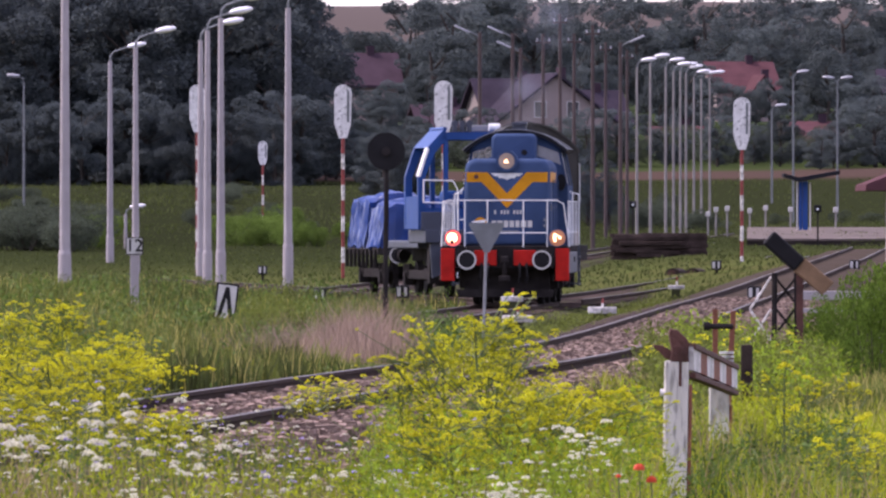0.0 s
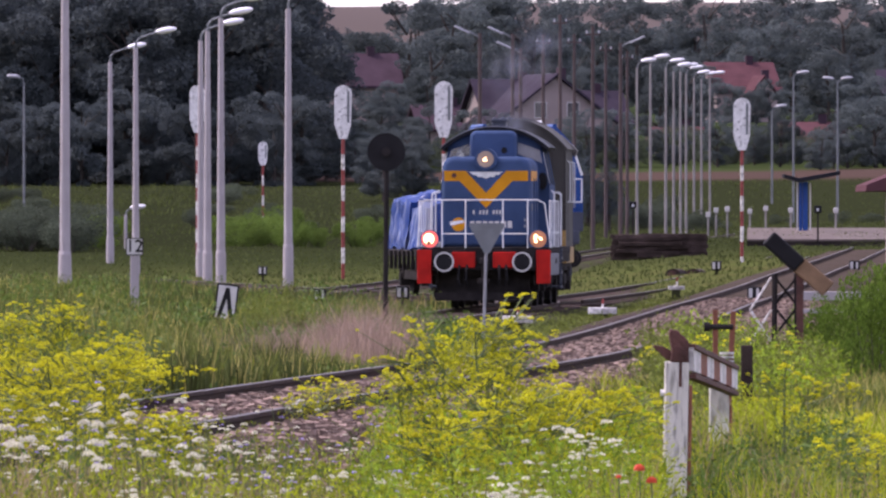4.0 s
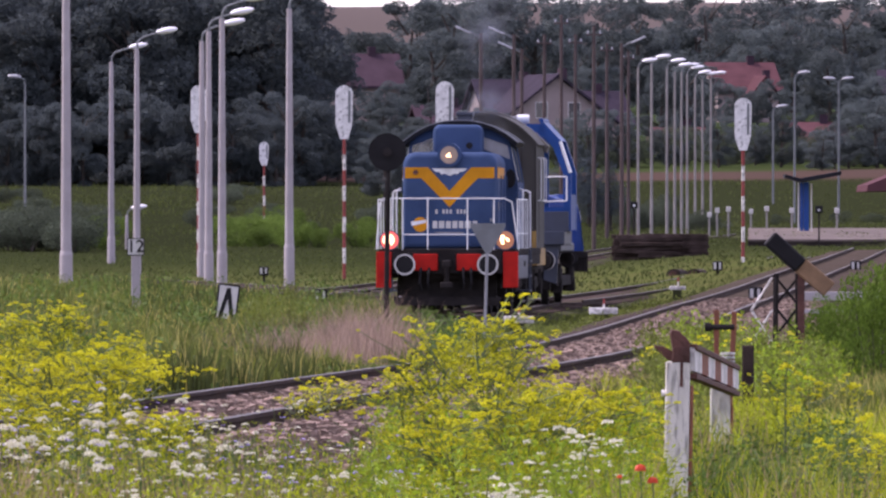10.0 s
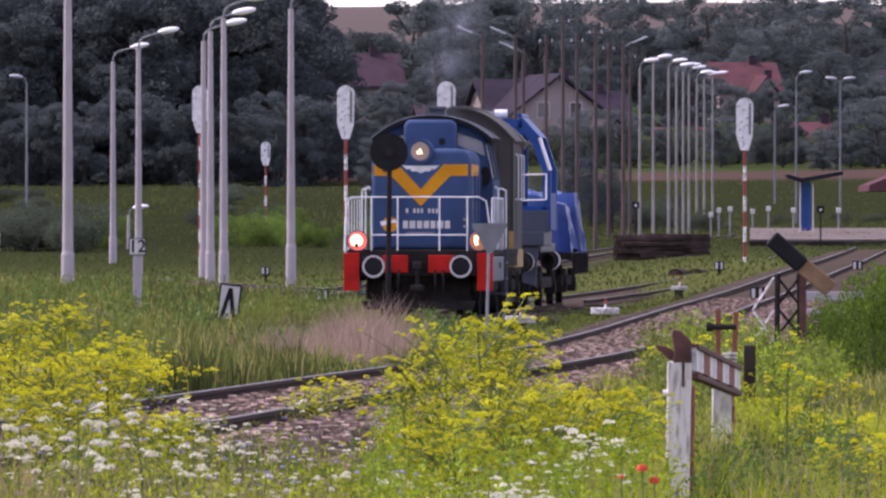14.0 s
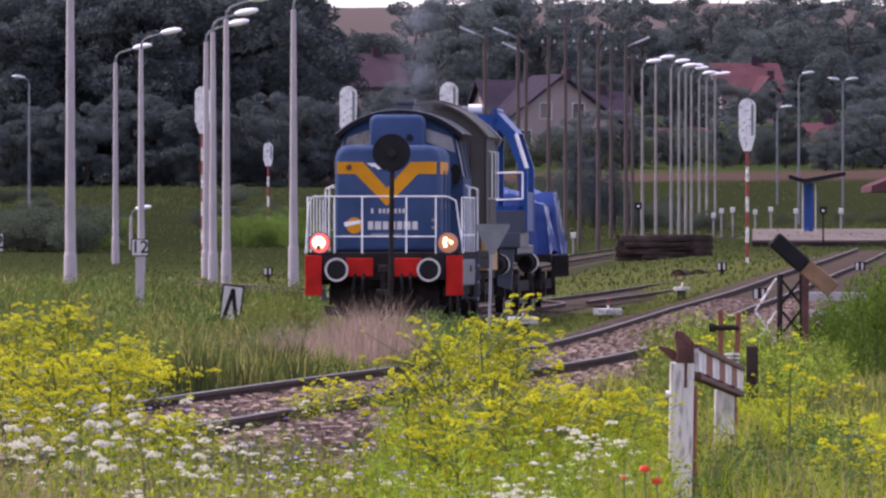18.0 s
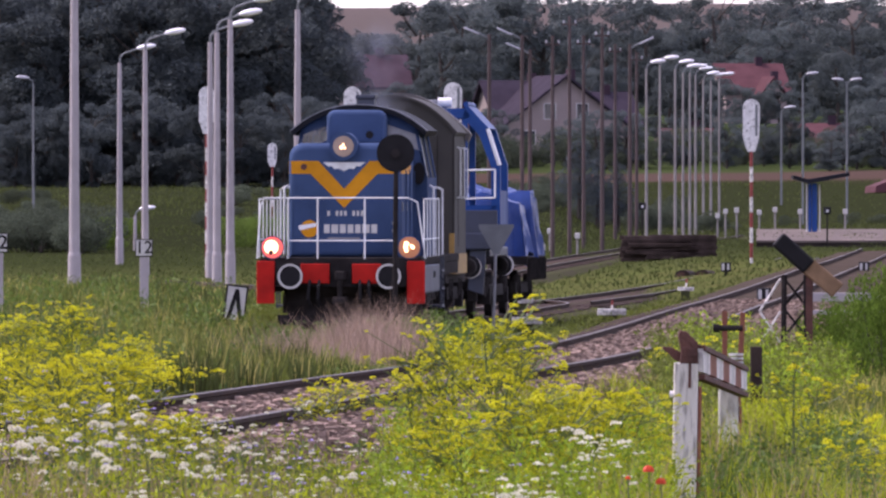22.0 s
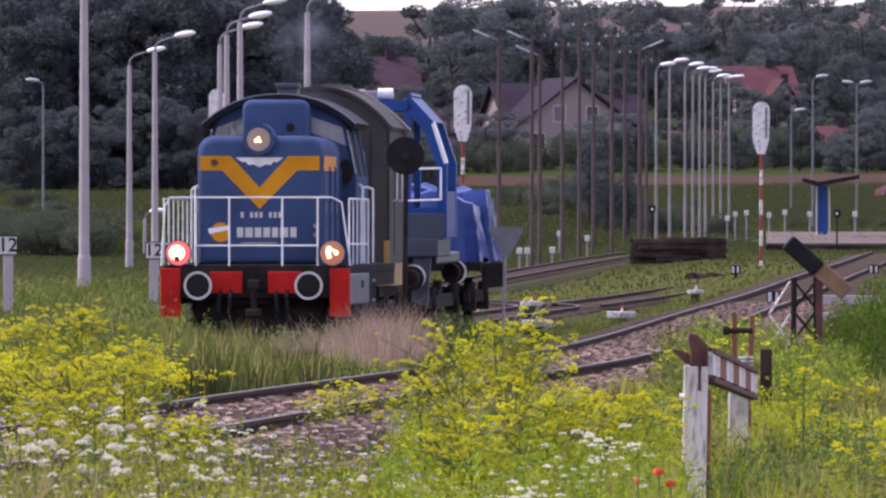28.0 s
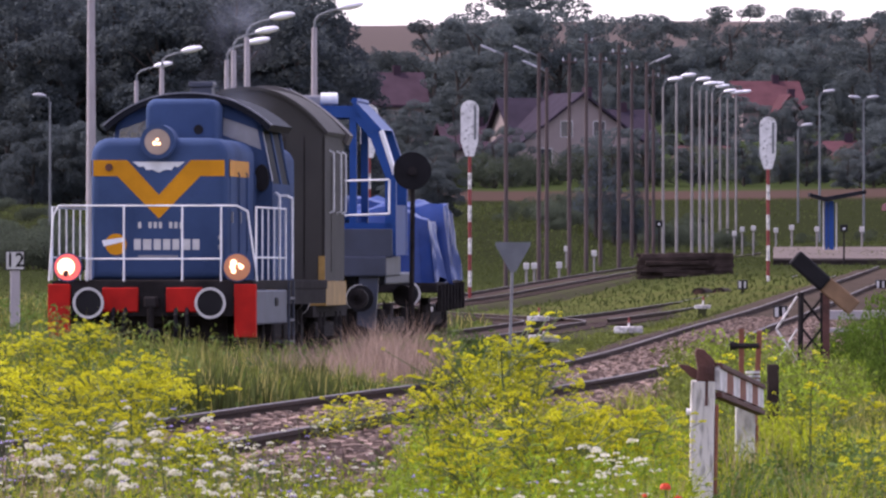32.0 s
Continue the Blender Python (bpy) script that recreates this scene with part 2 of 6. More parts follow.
    "poppy": material("poppy", (0.85, 0.09, 0.02), 0.5, vary=0.2, size=8, translucent=0.5),
    "stem": material("stem", (0.10, 0.14, 0.035), 0.6, vary=0.3, size=3, island=0.3),
    "wall_cream": material("wall_cream", (0.27, 0.215, 0.205), 0.85, vary=0.15, size=0.6),
    "roof_dark": material("roof_dark", (0.04, 0.032, 0.046), 0.95, vary=0.25, size=0.8, sheen=0.05),
    "roof_red": material("roof_red", (0.095, 0.043, 0.05), 0.95, vary=0.25, size=0.8, sheen=0.05),
    "roof_brown": material("roof_brown", (0.056, 0.036, 0.048), 0.95, vary=0.25, size=0.8, sheen=0.05),
}


# ---- building helpers ----
def tube(bm, a, b, r0, r1=None, seg=8, cap=True):
    a, b = Vector(a), Vector(b)
    r1 = r0 if r1 is None else r1
    q = (b - a).to_track_quat("Z", "Y")
    rings = []
    for p, r in ((a, r0), (b, r1)):
        rings.append([bm.verts.new(p + q @ Vector((r * math.cos(k * math.tau / seg), r * math.sin(k * math.tau / seg), 0))) for k in range(seg)])
    for k in range(seg):
        bm.faces.new((rings[0][k], rings[0][(k + 1) % seg], rings[1][(k + 1) % seg], rings[1][k]))
    if cap:
        bm.faces.new(rings[0][::-1])
        bm.faces.new(rings[1])
    return bm


def wire(bm, pts, r, seg=6):
    for a, b in zip(pts, pts[1:]):
        tube(bm, a, b, r, r, seg)
    return bm


def block(bm, x0, x1, y0, y1, z0, z1, bevel=0.0, turn=None):
    made = bmesh.ops.create_cube(bm, size=1.0)["verts"]
    m = Matrix.Translation(((x0 + x1) / 2, (y0 + y1) / 2, (z0 + z1) / 2)) @ Matrix.Diagonal((x1 - x0, y1 - y0, z1 - z0, 1))
    bmesh.ops.transform(bm, matrix=m if turn is None else turn @ m, verts=made)
    if bevel:
        es = list({e for v in made for e in v.link_edges})
        bmesh.ops.bevel(bm, geom=es, offset=bevel, segments=2, profile=0.5, affect="EDGES")
    return bm


def prism(bm, outline, y0, y1, bevel=0.0):
    """An outline in x and z, drawn out along y."""
    a = [bm.verts.new((x, y0, z)) for x, z in outline]
    b = [bm.verts.new((x, y1, z)) for x, z in outline]
    n = len(a)
    caps = [bm.faces.new(a), bm.faces.new(b[::-1])]
    for k in range(n):
        bm.faces.new((a[k], b[k], b[(k + 1) % n], a[(k + 1) % n]))
    bmesh.ops.recalc_face_normals(bm, faces=bm.faces)
    if bevel:
        es = [e for fc in caps for e in fc.edges]
        bmesh.ops.bevel(bm, geom=es, offset=bevel, segments=3, profile=0.5, affect="EDGES")
    return bm


def disc(bm, c, r, thick, axis="y", seg=20):
    d = {"x": Vector((1, 0, 0)), "y": Vector((0, 1, 0)), "z": Vector((0, 0, 1))}[axis] * thick / 2
    return tube(bm, Vector(c) - d, Vector(c) + d, r, r, seg)


def mesh_of(name, bm, mat, smooth=False):
    me = bpy.data.meshes.new(name)
    bm.to_mesh(me)
    bm.free()
    me.materials.append(mat)
    if smooth:
        for p in me.polygons:
            p.use_smooth = True
        me.set_sharp_from_angle(angle=radians(40))
    return me


def part(name, bm, mat, parent=None, label="", smooth=False):
    ob = new(name, mesh_of(name, bm, mat, smooth))
    ob.parent = parent
    if label:
        ob["label"] = label
    return ob


def share(name, me, parent, m):
    ob = new(name, me)
    ob.parent = parent
    ob.matrix_local = m
    return ob


def raw(name, verts, faces, mat, smooth=False):
    """A mesh object out of arrays of one face size."""
    verts, faces = np.asarray(verts, "f4"), np.asarray(faces, "i4")
    me = bpy.data.meshes.new(name)
    n, k = faces.shape
    me.vertices.add(len(verts))
    me.vertices.foreach_set("co", verts.ravel())
    me.loops.add(n * k)
    me.loops.foreach_set("vertex_index", faces.ravel())
    me.polygons.add(n)
    me.polygons.foreach_set("loop_start", np.arange(0, n * k, k, dtype="i4"))
    me.polygons.foreach_set("use_smooth", np.full(n, smooth))
    me.materials.append(mat)
    me.update(calc_edges=True)
    me.validate()
    return new(name, me)


def thing(name, label, category, m=None, group=""):
    e = new(name)
    e.empty_display_size = 0.3
    if m is not None:
        e.matrix_world = m
    return tagged(e, label, category, group)


# ---- the plan ----
def table(points, ease=0):
    """A function through the points, rounded at them over so many metres."""
    xs, ys = [p[0] for p in points], [p[1] for p in points]
    if ease:
        v = np.arange(xs[0], xs[-1] + 0.5, 1.0)
        w = np.interp(v, xs, ys)
        for _ in range(2):
            pad = np.concatenate([w[0] - (w[1] - w[0]) * np.arange(ease, 0, -1), w, w[-1] + (w[-1] - w[-2]) * np.arange(1, ease + 1)])
            w = np.convolve(pad, np.ones(2 * ease + 1) / (2 * ease + 1), "valid")
        xs, ys = v, w
    return lambda v: np.interp(v, xs, ys)


# worn track: slight sideways and downward waves of the train's line
line_wave = table([(0, 0), (130, 0), (139, -0.02), (149, -0.035), (162, -0.055), (174, -0.02), (182, 0), (600, 0)])
train_z = table([(90, 0), (130, 0), (139, -0.03), (149, -0.068), (162, -0.072), (168, -0.068), (174, -0.035), (183, 0), (340, 0)], 2)


def train_line(y):
    """x of the train's track centre: a straight, a tight bend through the points, and another straight."""
    u = (y - 235.5) / 6.0
    bend = 0.0 if u < -1 else (u * 6 if u > 1 else 1.5 * (u + 1) ** 2)
    return 2.13 + 0.06444 * (y - 232.0) - 0.00076 * max(0.0, 159.7 - y) ** 2 - 0.203 * bend + float(line_wave(y))


near_x = table([(30, -5.9), (40, -4.95), (60, -3.02), (70, -2.1), (82, -0.95), (92, 0.04), (105, 1.02), (120, 1.85), (146, 3.0), (190, 5.3), (233, 7.9), (267, 10.2), (320, 13.4), (388, 17.3), (520, 25)], 6)
near_z = table([(40, 0.5), (90, 0.5), (120, 0.36), (146, 0.25), (200, 0.27), (233, 0.34), (267, 0.58), (388, 0.9), (520, 1.5)], 8)
far_z = table([(0, 0), (240, 0), (315, 0.12), (442, 0.5), (520, 1.2)])
base_z = table([(0, 0.1), (60, 0.06), (100, -0.05), (130, -0.24), (200, -0.28), (300, -0.2), (400, -0.05), (450, 0.3), (500, 0.9), (600, 3.2), (840, 8.0),
                (1100, 16.0), (1600, 30.0), (3000, 71.0), (4000, 84.0), (4900, 86.0)])


bank_z = table([(490, 0.78), (500, 0.9), (560, 1.15), (640, 1.6), (684, 4.85), (705, 5.3)])


def smooth(a, b, v):
    u = min(1.0, max(0.0, (v - a) / (b - a)))
    return u * u * (3 - 2 * u)


def ground_z(x, y):
    z = float(base_z(y))
    if 490 < y < 705:
        w = smooth(0.010, 0.017, x / y)
        z = z * (1 - w) + float(bank_z(y)) * w
    z += smooth(2, 12, x) * smooth(190, 290, y) * (1 - smooth(430, 560, y)) * 0.7
    d = abs(x - float(near_x(y)))
    if y < 420:
        w = 1 - smooth(1.5, 3.2, d)
        z = z * (1 - w) + (float(near_z(y)) - 0.26) * w
    z += 0.05 * noise.noise((x * 0.35, y * 0.2, 0)) + (0.012 * y / 10 * noise.noise((x * 0.01, y * 0.006, 5)) if y > 560 else 0)
    d = abs(x - train_line(y))
    if 100 < y < 300:
        w = 1 - smooth(1.4, 2.6, d)
        z = z * (1 - w) + -0.24 * w
    return z


ys = np.concatenate([np.arange(-60, 40, 8), np.arange(40, 140, 0.7), np.arange(140, 330, 1.5), np.arange(330, 700, 8), np.geomspace(700, 4900, 50)])
us = np.concatenate([-np.geomspace(1, 30, 24)[::-1], np.linspace(-0.97, 0.97, 110), np.geomspace(1, 30, 24)])
gv, gf = [], []
for y in ys:
    half = 6.0 + max(y, 0) * 0.052
    for u in us:
        x = u * half
        gv.append((x, y, ground_z(x, y)))
nu = len(us)
for j in range(len(ys) - 1):
    for i in range(nu - 1):
        gf.append((j * nu + i, j * nu + i + 1, (j + 1) * nu + i + 1, (j + 1) * nu + i))
tagged(raw("ground", gv, gf, M["soil"], True), "grassy ground of a station yard rising to far hills", "ground", kind="structure")

RAIL = [(-0.065, 0), (0.065, 0), (0.065, 0.012), (0.012, 0.03), (0.009, 0.125), (0.034, 0.135), (0.034, 0.168), (0.026, 0.172), (-0.026, 0.172), (-0.034, 0.168),
        (-0.034, 0.135), (-0.009, 0.125), (-0.012, 0.03), (-0.065, 0.012)]


def sweep_rail(parent, fx, fz, y0, y1, off, step=2.0, name="rail"):
    stations = np.arange(y0, y1 + step, step)
    vs, fs, k = [], [], len(RAIL)
    for y in stations:
        x, z = float(fx(y)), float(fz(y))
        tx = float(fx(y + 0.5)) - float(fx(y - 0.5))
        ln = math.hypot(tx, 1)
        nx, ny = 1 / ln, -tx / ln
        for a, b in RAIL:
            vs.append((x + nx * (off + a), y + ny * (off + a), z - 0.172 + b))
    for j in range(len(stations) - 1):
        for i in range(k):
            fs.append((j * k + i, j * k + (i + 1) % k, (j + 1) * k + (i + 1) % k, (j + 1) * k + i))
    ob = raw(name, vs, fs, M["rail_steel"])
    ob.data.materials.append(M["rail_top"])
    for p in ob.data.polygons:
        if p.index % k in (6, 7, 8):
            p.material_index = 1
    ob.parent = parent
    return ob


def bed(parent, fx, fz, y0, y1, mat, half=1.7, step=1.0):
    stations = np.arange(y0, y1 + step, step)
    prof = [(-half - 0.7, -0.46), (-half, -0.17), (-1.0, -0.115), (-0.82, -0.10), (-0.6, -0.12), (0, -0.10), (0.6, -0.12), (0.82, -0.10), (1.0, -0.115), (half, -0.17), (half + 0.7, -0.46)]
    vs, fs, k = [], [], len(prof)
    for y in stations:
        for a, b in prof:
            x = float(fx(y)) + a
            vs.append((x, y, float(fz(y)) + b + 0.025 * noise.noise((x * 2, y * 2, 3))))
    for j in range(len(stations) - 1):
        for i in range(k - 1):
            fs.append((j * k + i, j * k + i + 1, (j + 1) * k + i + 1, (j + 1) * k + i))
    ob = raw("ballast_bed", vs, fs, mat)
    ob.parent = parent
    return ob


def sleepers(parent, fx, fz, y0, y1, me, step=0.65):
    y = y0
    while y < y1:
        tx = float(fx(y + 0.5)) - float(fx(y - 0.5))
        share("sleeper", me, parent, Matrix.Translation((float(fx(y)), y, float(fz(y)) - 0.112)) @ Matrix.Rotation(-math.atan(tx), 4, "Z"))
        y += step


sleeper_mesh = mesh_of("sleeper", block(bmesh.new(), -1.3, 1.3, -0.12, 0.12, -0.14, 0.012, 0.02), M["sleeper_wood"])


def track(name, label, fx, fz, y0, y1, s0, s1, step=0.65, mat="ballast_old"):
    t = tagged(new(name), label, "railway track", kind="structure")
    for off in (-0.752, 0.752):
        sweep_rail(t, fx, fz, y0, y1, off)
    bed(t, fx, fz, y0, y1, M[mat])
    sleepers(t, fx, fz, s0, s1, sleeper_mesh, step)
    return t


track("track_near", "rusty rails on pinkish ballast half hidden by weeds", near_x, near_z, 40, 400, 60, 200, mat="ballast")
track("track_train", "rusty rails through weeds that the train runs on", train_line, train_z, 90, 330, 110, 260)
track("track_straight", "rails running on straight past the points", table([(226, 1.93), (233, 2.45), (290, 7.2), (330, 10.6), (380, 14.2)]),
      table([(226, 0), (260, 0.04), (290, 0.13), (330, 0.42), (380, 0.7)]), 236, 372, 236, 330, 0.75)
track("track_yard", "rails of a yard track with pale ballast", table([(255, -4.2), (315, 0.0), (420, 6.1), (480, 11.2), (520, 15.5)], 10),
      table([(255, 0), (315, 0.14), (420, 0.62), (480, 1.04), (520, 1.47)], 10), 258, 516, 262, 420, 0.8)


# ---- the train: each vehicle's front end is its origin, y runs back along it ----
def wheelsets(veh, places, r, frame_mat, pairs):
    made = []
    for y in places:
        bm = bmesh.new()
        for sx in (-1, 1):
            tube(bm, (sx * 0.70, 0, 0), (sx * 0.83, 0, 0), r, r, 24)
            tube(bm, (sx * 0.68, 0, 0), (sx * 0.70, 0, 0), r + 0.03, r + 0.03, 24)
            block(bm, sx * 0.835 - 0.012, sx * 0.835 + 0.012, -0.05, 0.05, -r * 0.8, r * 0.8)
        tube(bm, (-0.8, 0, 0), (0.8, 0, 0), 0.08, 0.08, 10)
        w = part("wheelset", bm, M["gear"], veh)
        w.matrix_local = pose(0, y, r)
        made.append((w, r, y))
    for a, b in pairs:
        bm = bmesh.new()
        for sx in (-1, 1):
            block(bm, sx * 1.02 - 0.06, sx * 1.02 + 0.06, a - 0.75, b + 0.75, r - 0.02, r + 0.22, 0.02)
            for y in (a, b):
                block(bm, sx * 1.02 - 0.14, sx * 1.02 + 0.14, y - 0.16, y + 0.16, r - 0.18, r + 0.16, 0.02)
                for dy in (-0.32, 0.32):
                    tube(bm, (sx * 1.05, y + dy, r + 0.05), (sx * 1.05, y + dy, r + 0.38), 0.08, 0.08, 10)
        block(bm, -1.0, 1.0, (a + b) / 2 - 0.2, (a + b) / 2 + 0.2, r - 0.05, r + 0.28)
        part("bogie_frame", bm, frame_mat, veh)
    return made


def buffers(veh, y, z, back=False):
    s = 1 if not back else -1
    for sx in (-1, 1):
        bm = bmesh.new()
        tube(bm, (sx * 0.875, y + s * 0.62, z), (sx * 0.875, y + s * 0.1, z), 0.12, 0.10, 14)
        tube(bm, (sx * 0.875, y + s * 0.62, z), (sx * 0.875, y + s * 0.36, z), 0.17, 0.17, 14)
        b = part("buffer", bm, M["gear"], veh)
        bm = bmesh.new()
        disc(bm, (sx * 0.875, y + s * 0.06, z), 0.225, 0.05)
        part("buffer_plate", bm, M["black"], b)
        if not back:
            bm = bmesh.new()
            n = 28
            ring = [[bm.verts.new((sx * 0.875 + rr * math.cos(k * math.tau / n), y + 0.03, z + rr * math.sin(k * math.tau / n))) for k in range(n)] for rr in (0.186, 0.224)]
            for k in range(n):
                bm.faces.new((ring[0][k], ring[1][k], ring[1][(k + 1) % n], ring[0][(k + 1) % n]))
            part("buffer_rim", bm, M["sign_white"], b, "white painted rim")


def hood_outline(w, z0, z1, r=0.28):
    pts = [(w, z0), (w, z1 - r)]
    for k in range(1, 6):
        a = k * math.pi / 12
        pts.append((w - r + r * math.cos(a), z1 - r + r * math.sin(a)))
    pts += [(w - r, z1), (-(w - r), z1)]
    pts += [(-x, z) for x, z in pts[-3::-1]]
    return pts


def arch(w, z0, z1, rise_pts=14, p=2.0):
    pts = []
    for k in range(rise_pts + 1):
        u = 1 - 2 * k / rise_pts
        pts.append((u * w, z0 + (z1 - z0) * (1 - abs(u) ** p)))
    return pts




def slab(bm, quad, shift):
    """Four corners, thickened by a vector."""
    a = [bm.verts.new(Vector(p)) for p in quad]
    b = [bm.verts.new(Vector(p) + Vector(shift)) for p in quad]
    bm.faces.new(a)
    bm.faces.new(b[::-1])
    for k in range(4):
        bm.faces.new((a[k], b[k], b[(k + 1) % 4], a[(k + 1) % 4]))
    return bm


CAB0, CAB1 = 4.7, 7.2          # front and back wall of the cab


def cab_side(z):
    """Half-width of the cab: upright below the windows, leaning in above."""
    return 1.24 - max(0.0, z - 2.80) * 0.20


def loco():
    v = thing("diesel_locomotive", "blue diesel hood locomotive with orange chevron and lit headlights", "locomotive")
    # underframe, deck and headstock
    bm = bmesh.new()
    block(bm, -1.42, 1.42, 0.5, 10.7, 1.24, 1.38, 0.02)
    for sx in (-1, 1):
        block(bm, sx * 1.36 - 0.05, sx * 1.36 + 0.05, 4.7, 10.6, 1.02, 1.24)
    block(bm, -0.5, 0.5, 0.7, 10.5, 0.75, 1.24)
    part("underframe", bm, M["gear"], v)
    bm = bmesh.new()
    block(bm, -1.45, 1.45, 0.42, 0.56, 0.86, 1.36)
    part("headstock", bm, M["gear"], v)
    for a, b, z0 in ((-1.5, -1.18, 0.56), (1.18, 1.5, 0.56)):
        bm = bmesh.new()
        block(bm, a, b, 0.36, 0.43, z0, 1.32, 0.015)
        part("corner_plate", bm, M["loco_red"], v, "bright red steel corner plate")
    for a, b in ((-0.72, -0.2), (0.2, 0.72)):
        bm = bmesh.new()
        block(bm, a, b, 0.37, 0.43, 0.92, 1.27, 0.015)
        part("buffer_beam_panel", bm, M["loco_red"], v, "dull red buffer beam panel")
    buffers(v, 0.0, 1.05)
    buffers(v, 11.1, 1.05, True)
    bm = bmesh.new()
    block(bm, -0.09, 0.09, 0.12, 0.5, 0.98, 1.14, 0.03)
    tube(bm, (0, 0.16, 1.0), (0, 0.2, 0.62), 0.045)
    block(bm, -0.13, 0.13, 0.1, 0.2, 0.55, 0.68, 0.03)
    part("coupling_hook", bm, M["gear"], v)
    for x in (-0.55, -0.38, 0.34, 0.5):
        bm = bmesh.new()
        wire(bm, [(x, 0.4, 0.98), (x * 1.02, 0.28, 0.86), (x * 1.05, 0.26, 0.66), (x * 0.98, 0.34, 0.52)], 0.03)
        part("air_hose", bm, M["black"], v)
    bm = bmesh.new()
    prism(bm, [(-1.1, 0.18), (1.1, 0.18), (1.15, 0.36), (-1.15, 0.36)], 0.52, 0.58)
    part("rail_guard", bm, M["gear"], v)
    bm = bmesh.new()
    block(bm, -1.0, 1.0, 1.0, 1.1, 0.34, 1.24)
    part("pilot_plate", bm, M["gear"], v)
    # hood, raised housing and exhaust
    bm = bmesh.new()
    prism(bm, hood_outline(0.99, 1.38, 3.42, 0.26), 1.15, CAB0, 0.13)
    part("hood", bm, M["loco_blue"], v, smooth=True)
    bm = bmesh.new()
    prism(bm, hood_outline(0.52, 3.40, 4.03, 0.15), 3.75, CAB0, 0.09)
    part("exhaust_housing", bm, M["loco_blue"], v, smooth=True)
    bm = bmesh.new()
    disc(bm, (0.26, 3.75, 3.58), 0.07, 0.03, "y", 18)
    part("housing_vent", bm, M["black"], v, "small dark round opening")
    bm = bmesh.new()
    block(bm, -0.165, 0.165, 6.2, 6.6, 4.0, 4.27, 0.03)
    block(bm, -0.185, 0.185, 6.17, 6.63, 4.25, 4.33, 0.015)
    part("exhaust_outlet", bm, M["blue_grey"], v)
    for sx in (-1, 1):
        for k in range(3):
            bm = bmesh.new()
            block(bm, sx * 0.992 - 0.012, sx * 0.992 + 0.012, 1.45 + k * 1.02, 2.38 + k * 1.02, 1.55, 3.12, 0.01)
            d = part("hood_door", bm, M["loco_blue"], v)
            bm = bmesh.new()
            block(bm, sx * 1.015 - 0.015, sx * 1.015 + 0.015, 1.52 + k * 1.02, 1.57 + k * 1.02, 2.2, 2.36)
            part("latch", bm, M["steel_grey"], d)
            bm = bmesh.new()
            wire(bm, [(sx * 1.0, 2.3 + k * 1.02, 1.75), (sx * 1.03, 2.3 + k * 1.02, 1.8), (sx * 1.03, 2.3 + k * 1.02, 2.9), (sx * 1.0, 2.3 + k * 1.02, 2.95)], 0.012)
            part("grip", bm, M["loco_blue"], d)
    # cab: walls in pieces round real openings, leaning in above the sills
    bm = bmesh.new()
    block(bm, -1.17, 1.17, CAB0 + 0.07, CAB1 - 0.07, 1.39, 1.42)
    for sx in (-1, 1):
        block(bm, sx * 1.21 - 0.03, sx * 1.21 + 0.03, CAB0 + 0.062, CAB1 - 0.062, 1.38, 2.80)
        for a, b in ((CAB0, CAB0 + 0.14), (CAB0 + 1.18, CAB0 + 1.34), (CAB1 - 0.16, CAB1)):
            slab(bm, [(sx * cab_side(z), y, z) for y, z in ((a, 2.80), (b, 2.80), (b, 3.68), (a, 3.68))], (-sx * 0.06, 0, 0))
        slab(bm, [(sx * cab_side(z), y, z) for y, z in ((CAB0, 3.58), (CAB1, 3.58), (CAB1, 3.70), (CAB0, 3.70))], (-sx * 0.06, 0, 0))
    for y in (CAB0, CAB1 - 0.06):
        for sx in (-1, 1):
            prism(bm, [(sx * 0.46, 1.38), (sx * 1.238, 1.38), (sx * 1.238, 2.80), (sx * 1.145, 3.27), (sx * 0.46, 3.53)], y, y + 0.06)
            prism(bm, [(sx * 1.145, 3.27), (sx * 1.237, 2.81), (sx * 1.08, 3.64), (sx * 1.06, 3.58)], y, y + 0.06)
            prism(bm, [(sx * 0.46, 3.79), (sx * 1.06, 3.58), (sx * 1.08, 3.64), (sx * 0.85, 3.86), (sx * 0.46, 3.99)], y, y + 0.06)
        block(bm, -0.46, 0.46, y, y + 0.06, 1.38, 4.02)
    part("cab", bm, M["loco_blue"], v)
    bm = bmesh.new()
    top = arch(1.25, 3.66, 4.13, 24, 2.3)
    prism(bm, top + [(x * 0.96, z - 0.09) for x, z in top[::-1]], CAB0 - 0.16, CAB1 + 0.1)
    part("cab_roof", bm, M["roof_black"], v, "black curved cab roof", smooth=True)
    bm = bmesh.new()
    top = arch(1.258, 3.66, 4.142, 24, 2.3)
    prism(bm, top + [(x * 0.995, z - 0.018) for x, z in top[::-1]], CAB0 - 0.175, CAB0 - 0.13)
    part("rain_strip", bm, M["steel_grey"], v, "pale metal rain strip over the cab front", smooth=True)
    for sx in (-1, 1):
        for y in (CAB0 + 0.022, CAB1 - 0.04):
            bm = bmesh.new()
            prism(bm, [(sx * 0.46, 3.53), (sx * 1.145, 3.27), (sx * 1.06, 3.58), (sx * 0.46, 3.79)], y, y + 0.012)
            part("cab_window", bm, M["sky_grey_pane" if sx > 0 and y < 6 else "glass"], v, "cab window painted grey for the sky's reflection" if sx > 0 and y < 6 else "")
        for a, b in ((CAB0 + 0.14, CAB0 + 1.18), (CAB0 + 1.34, CAB1 - 0.16)):
            bm = bmesh.new()
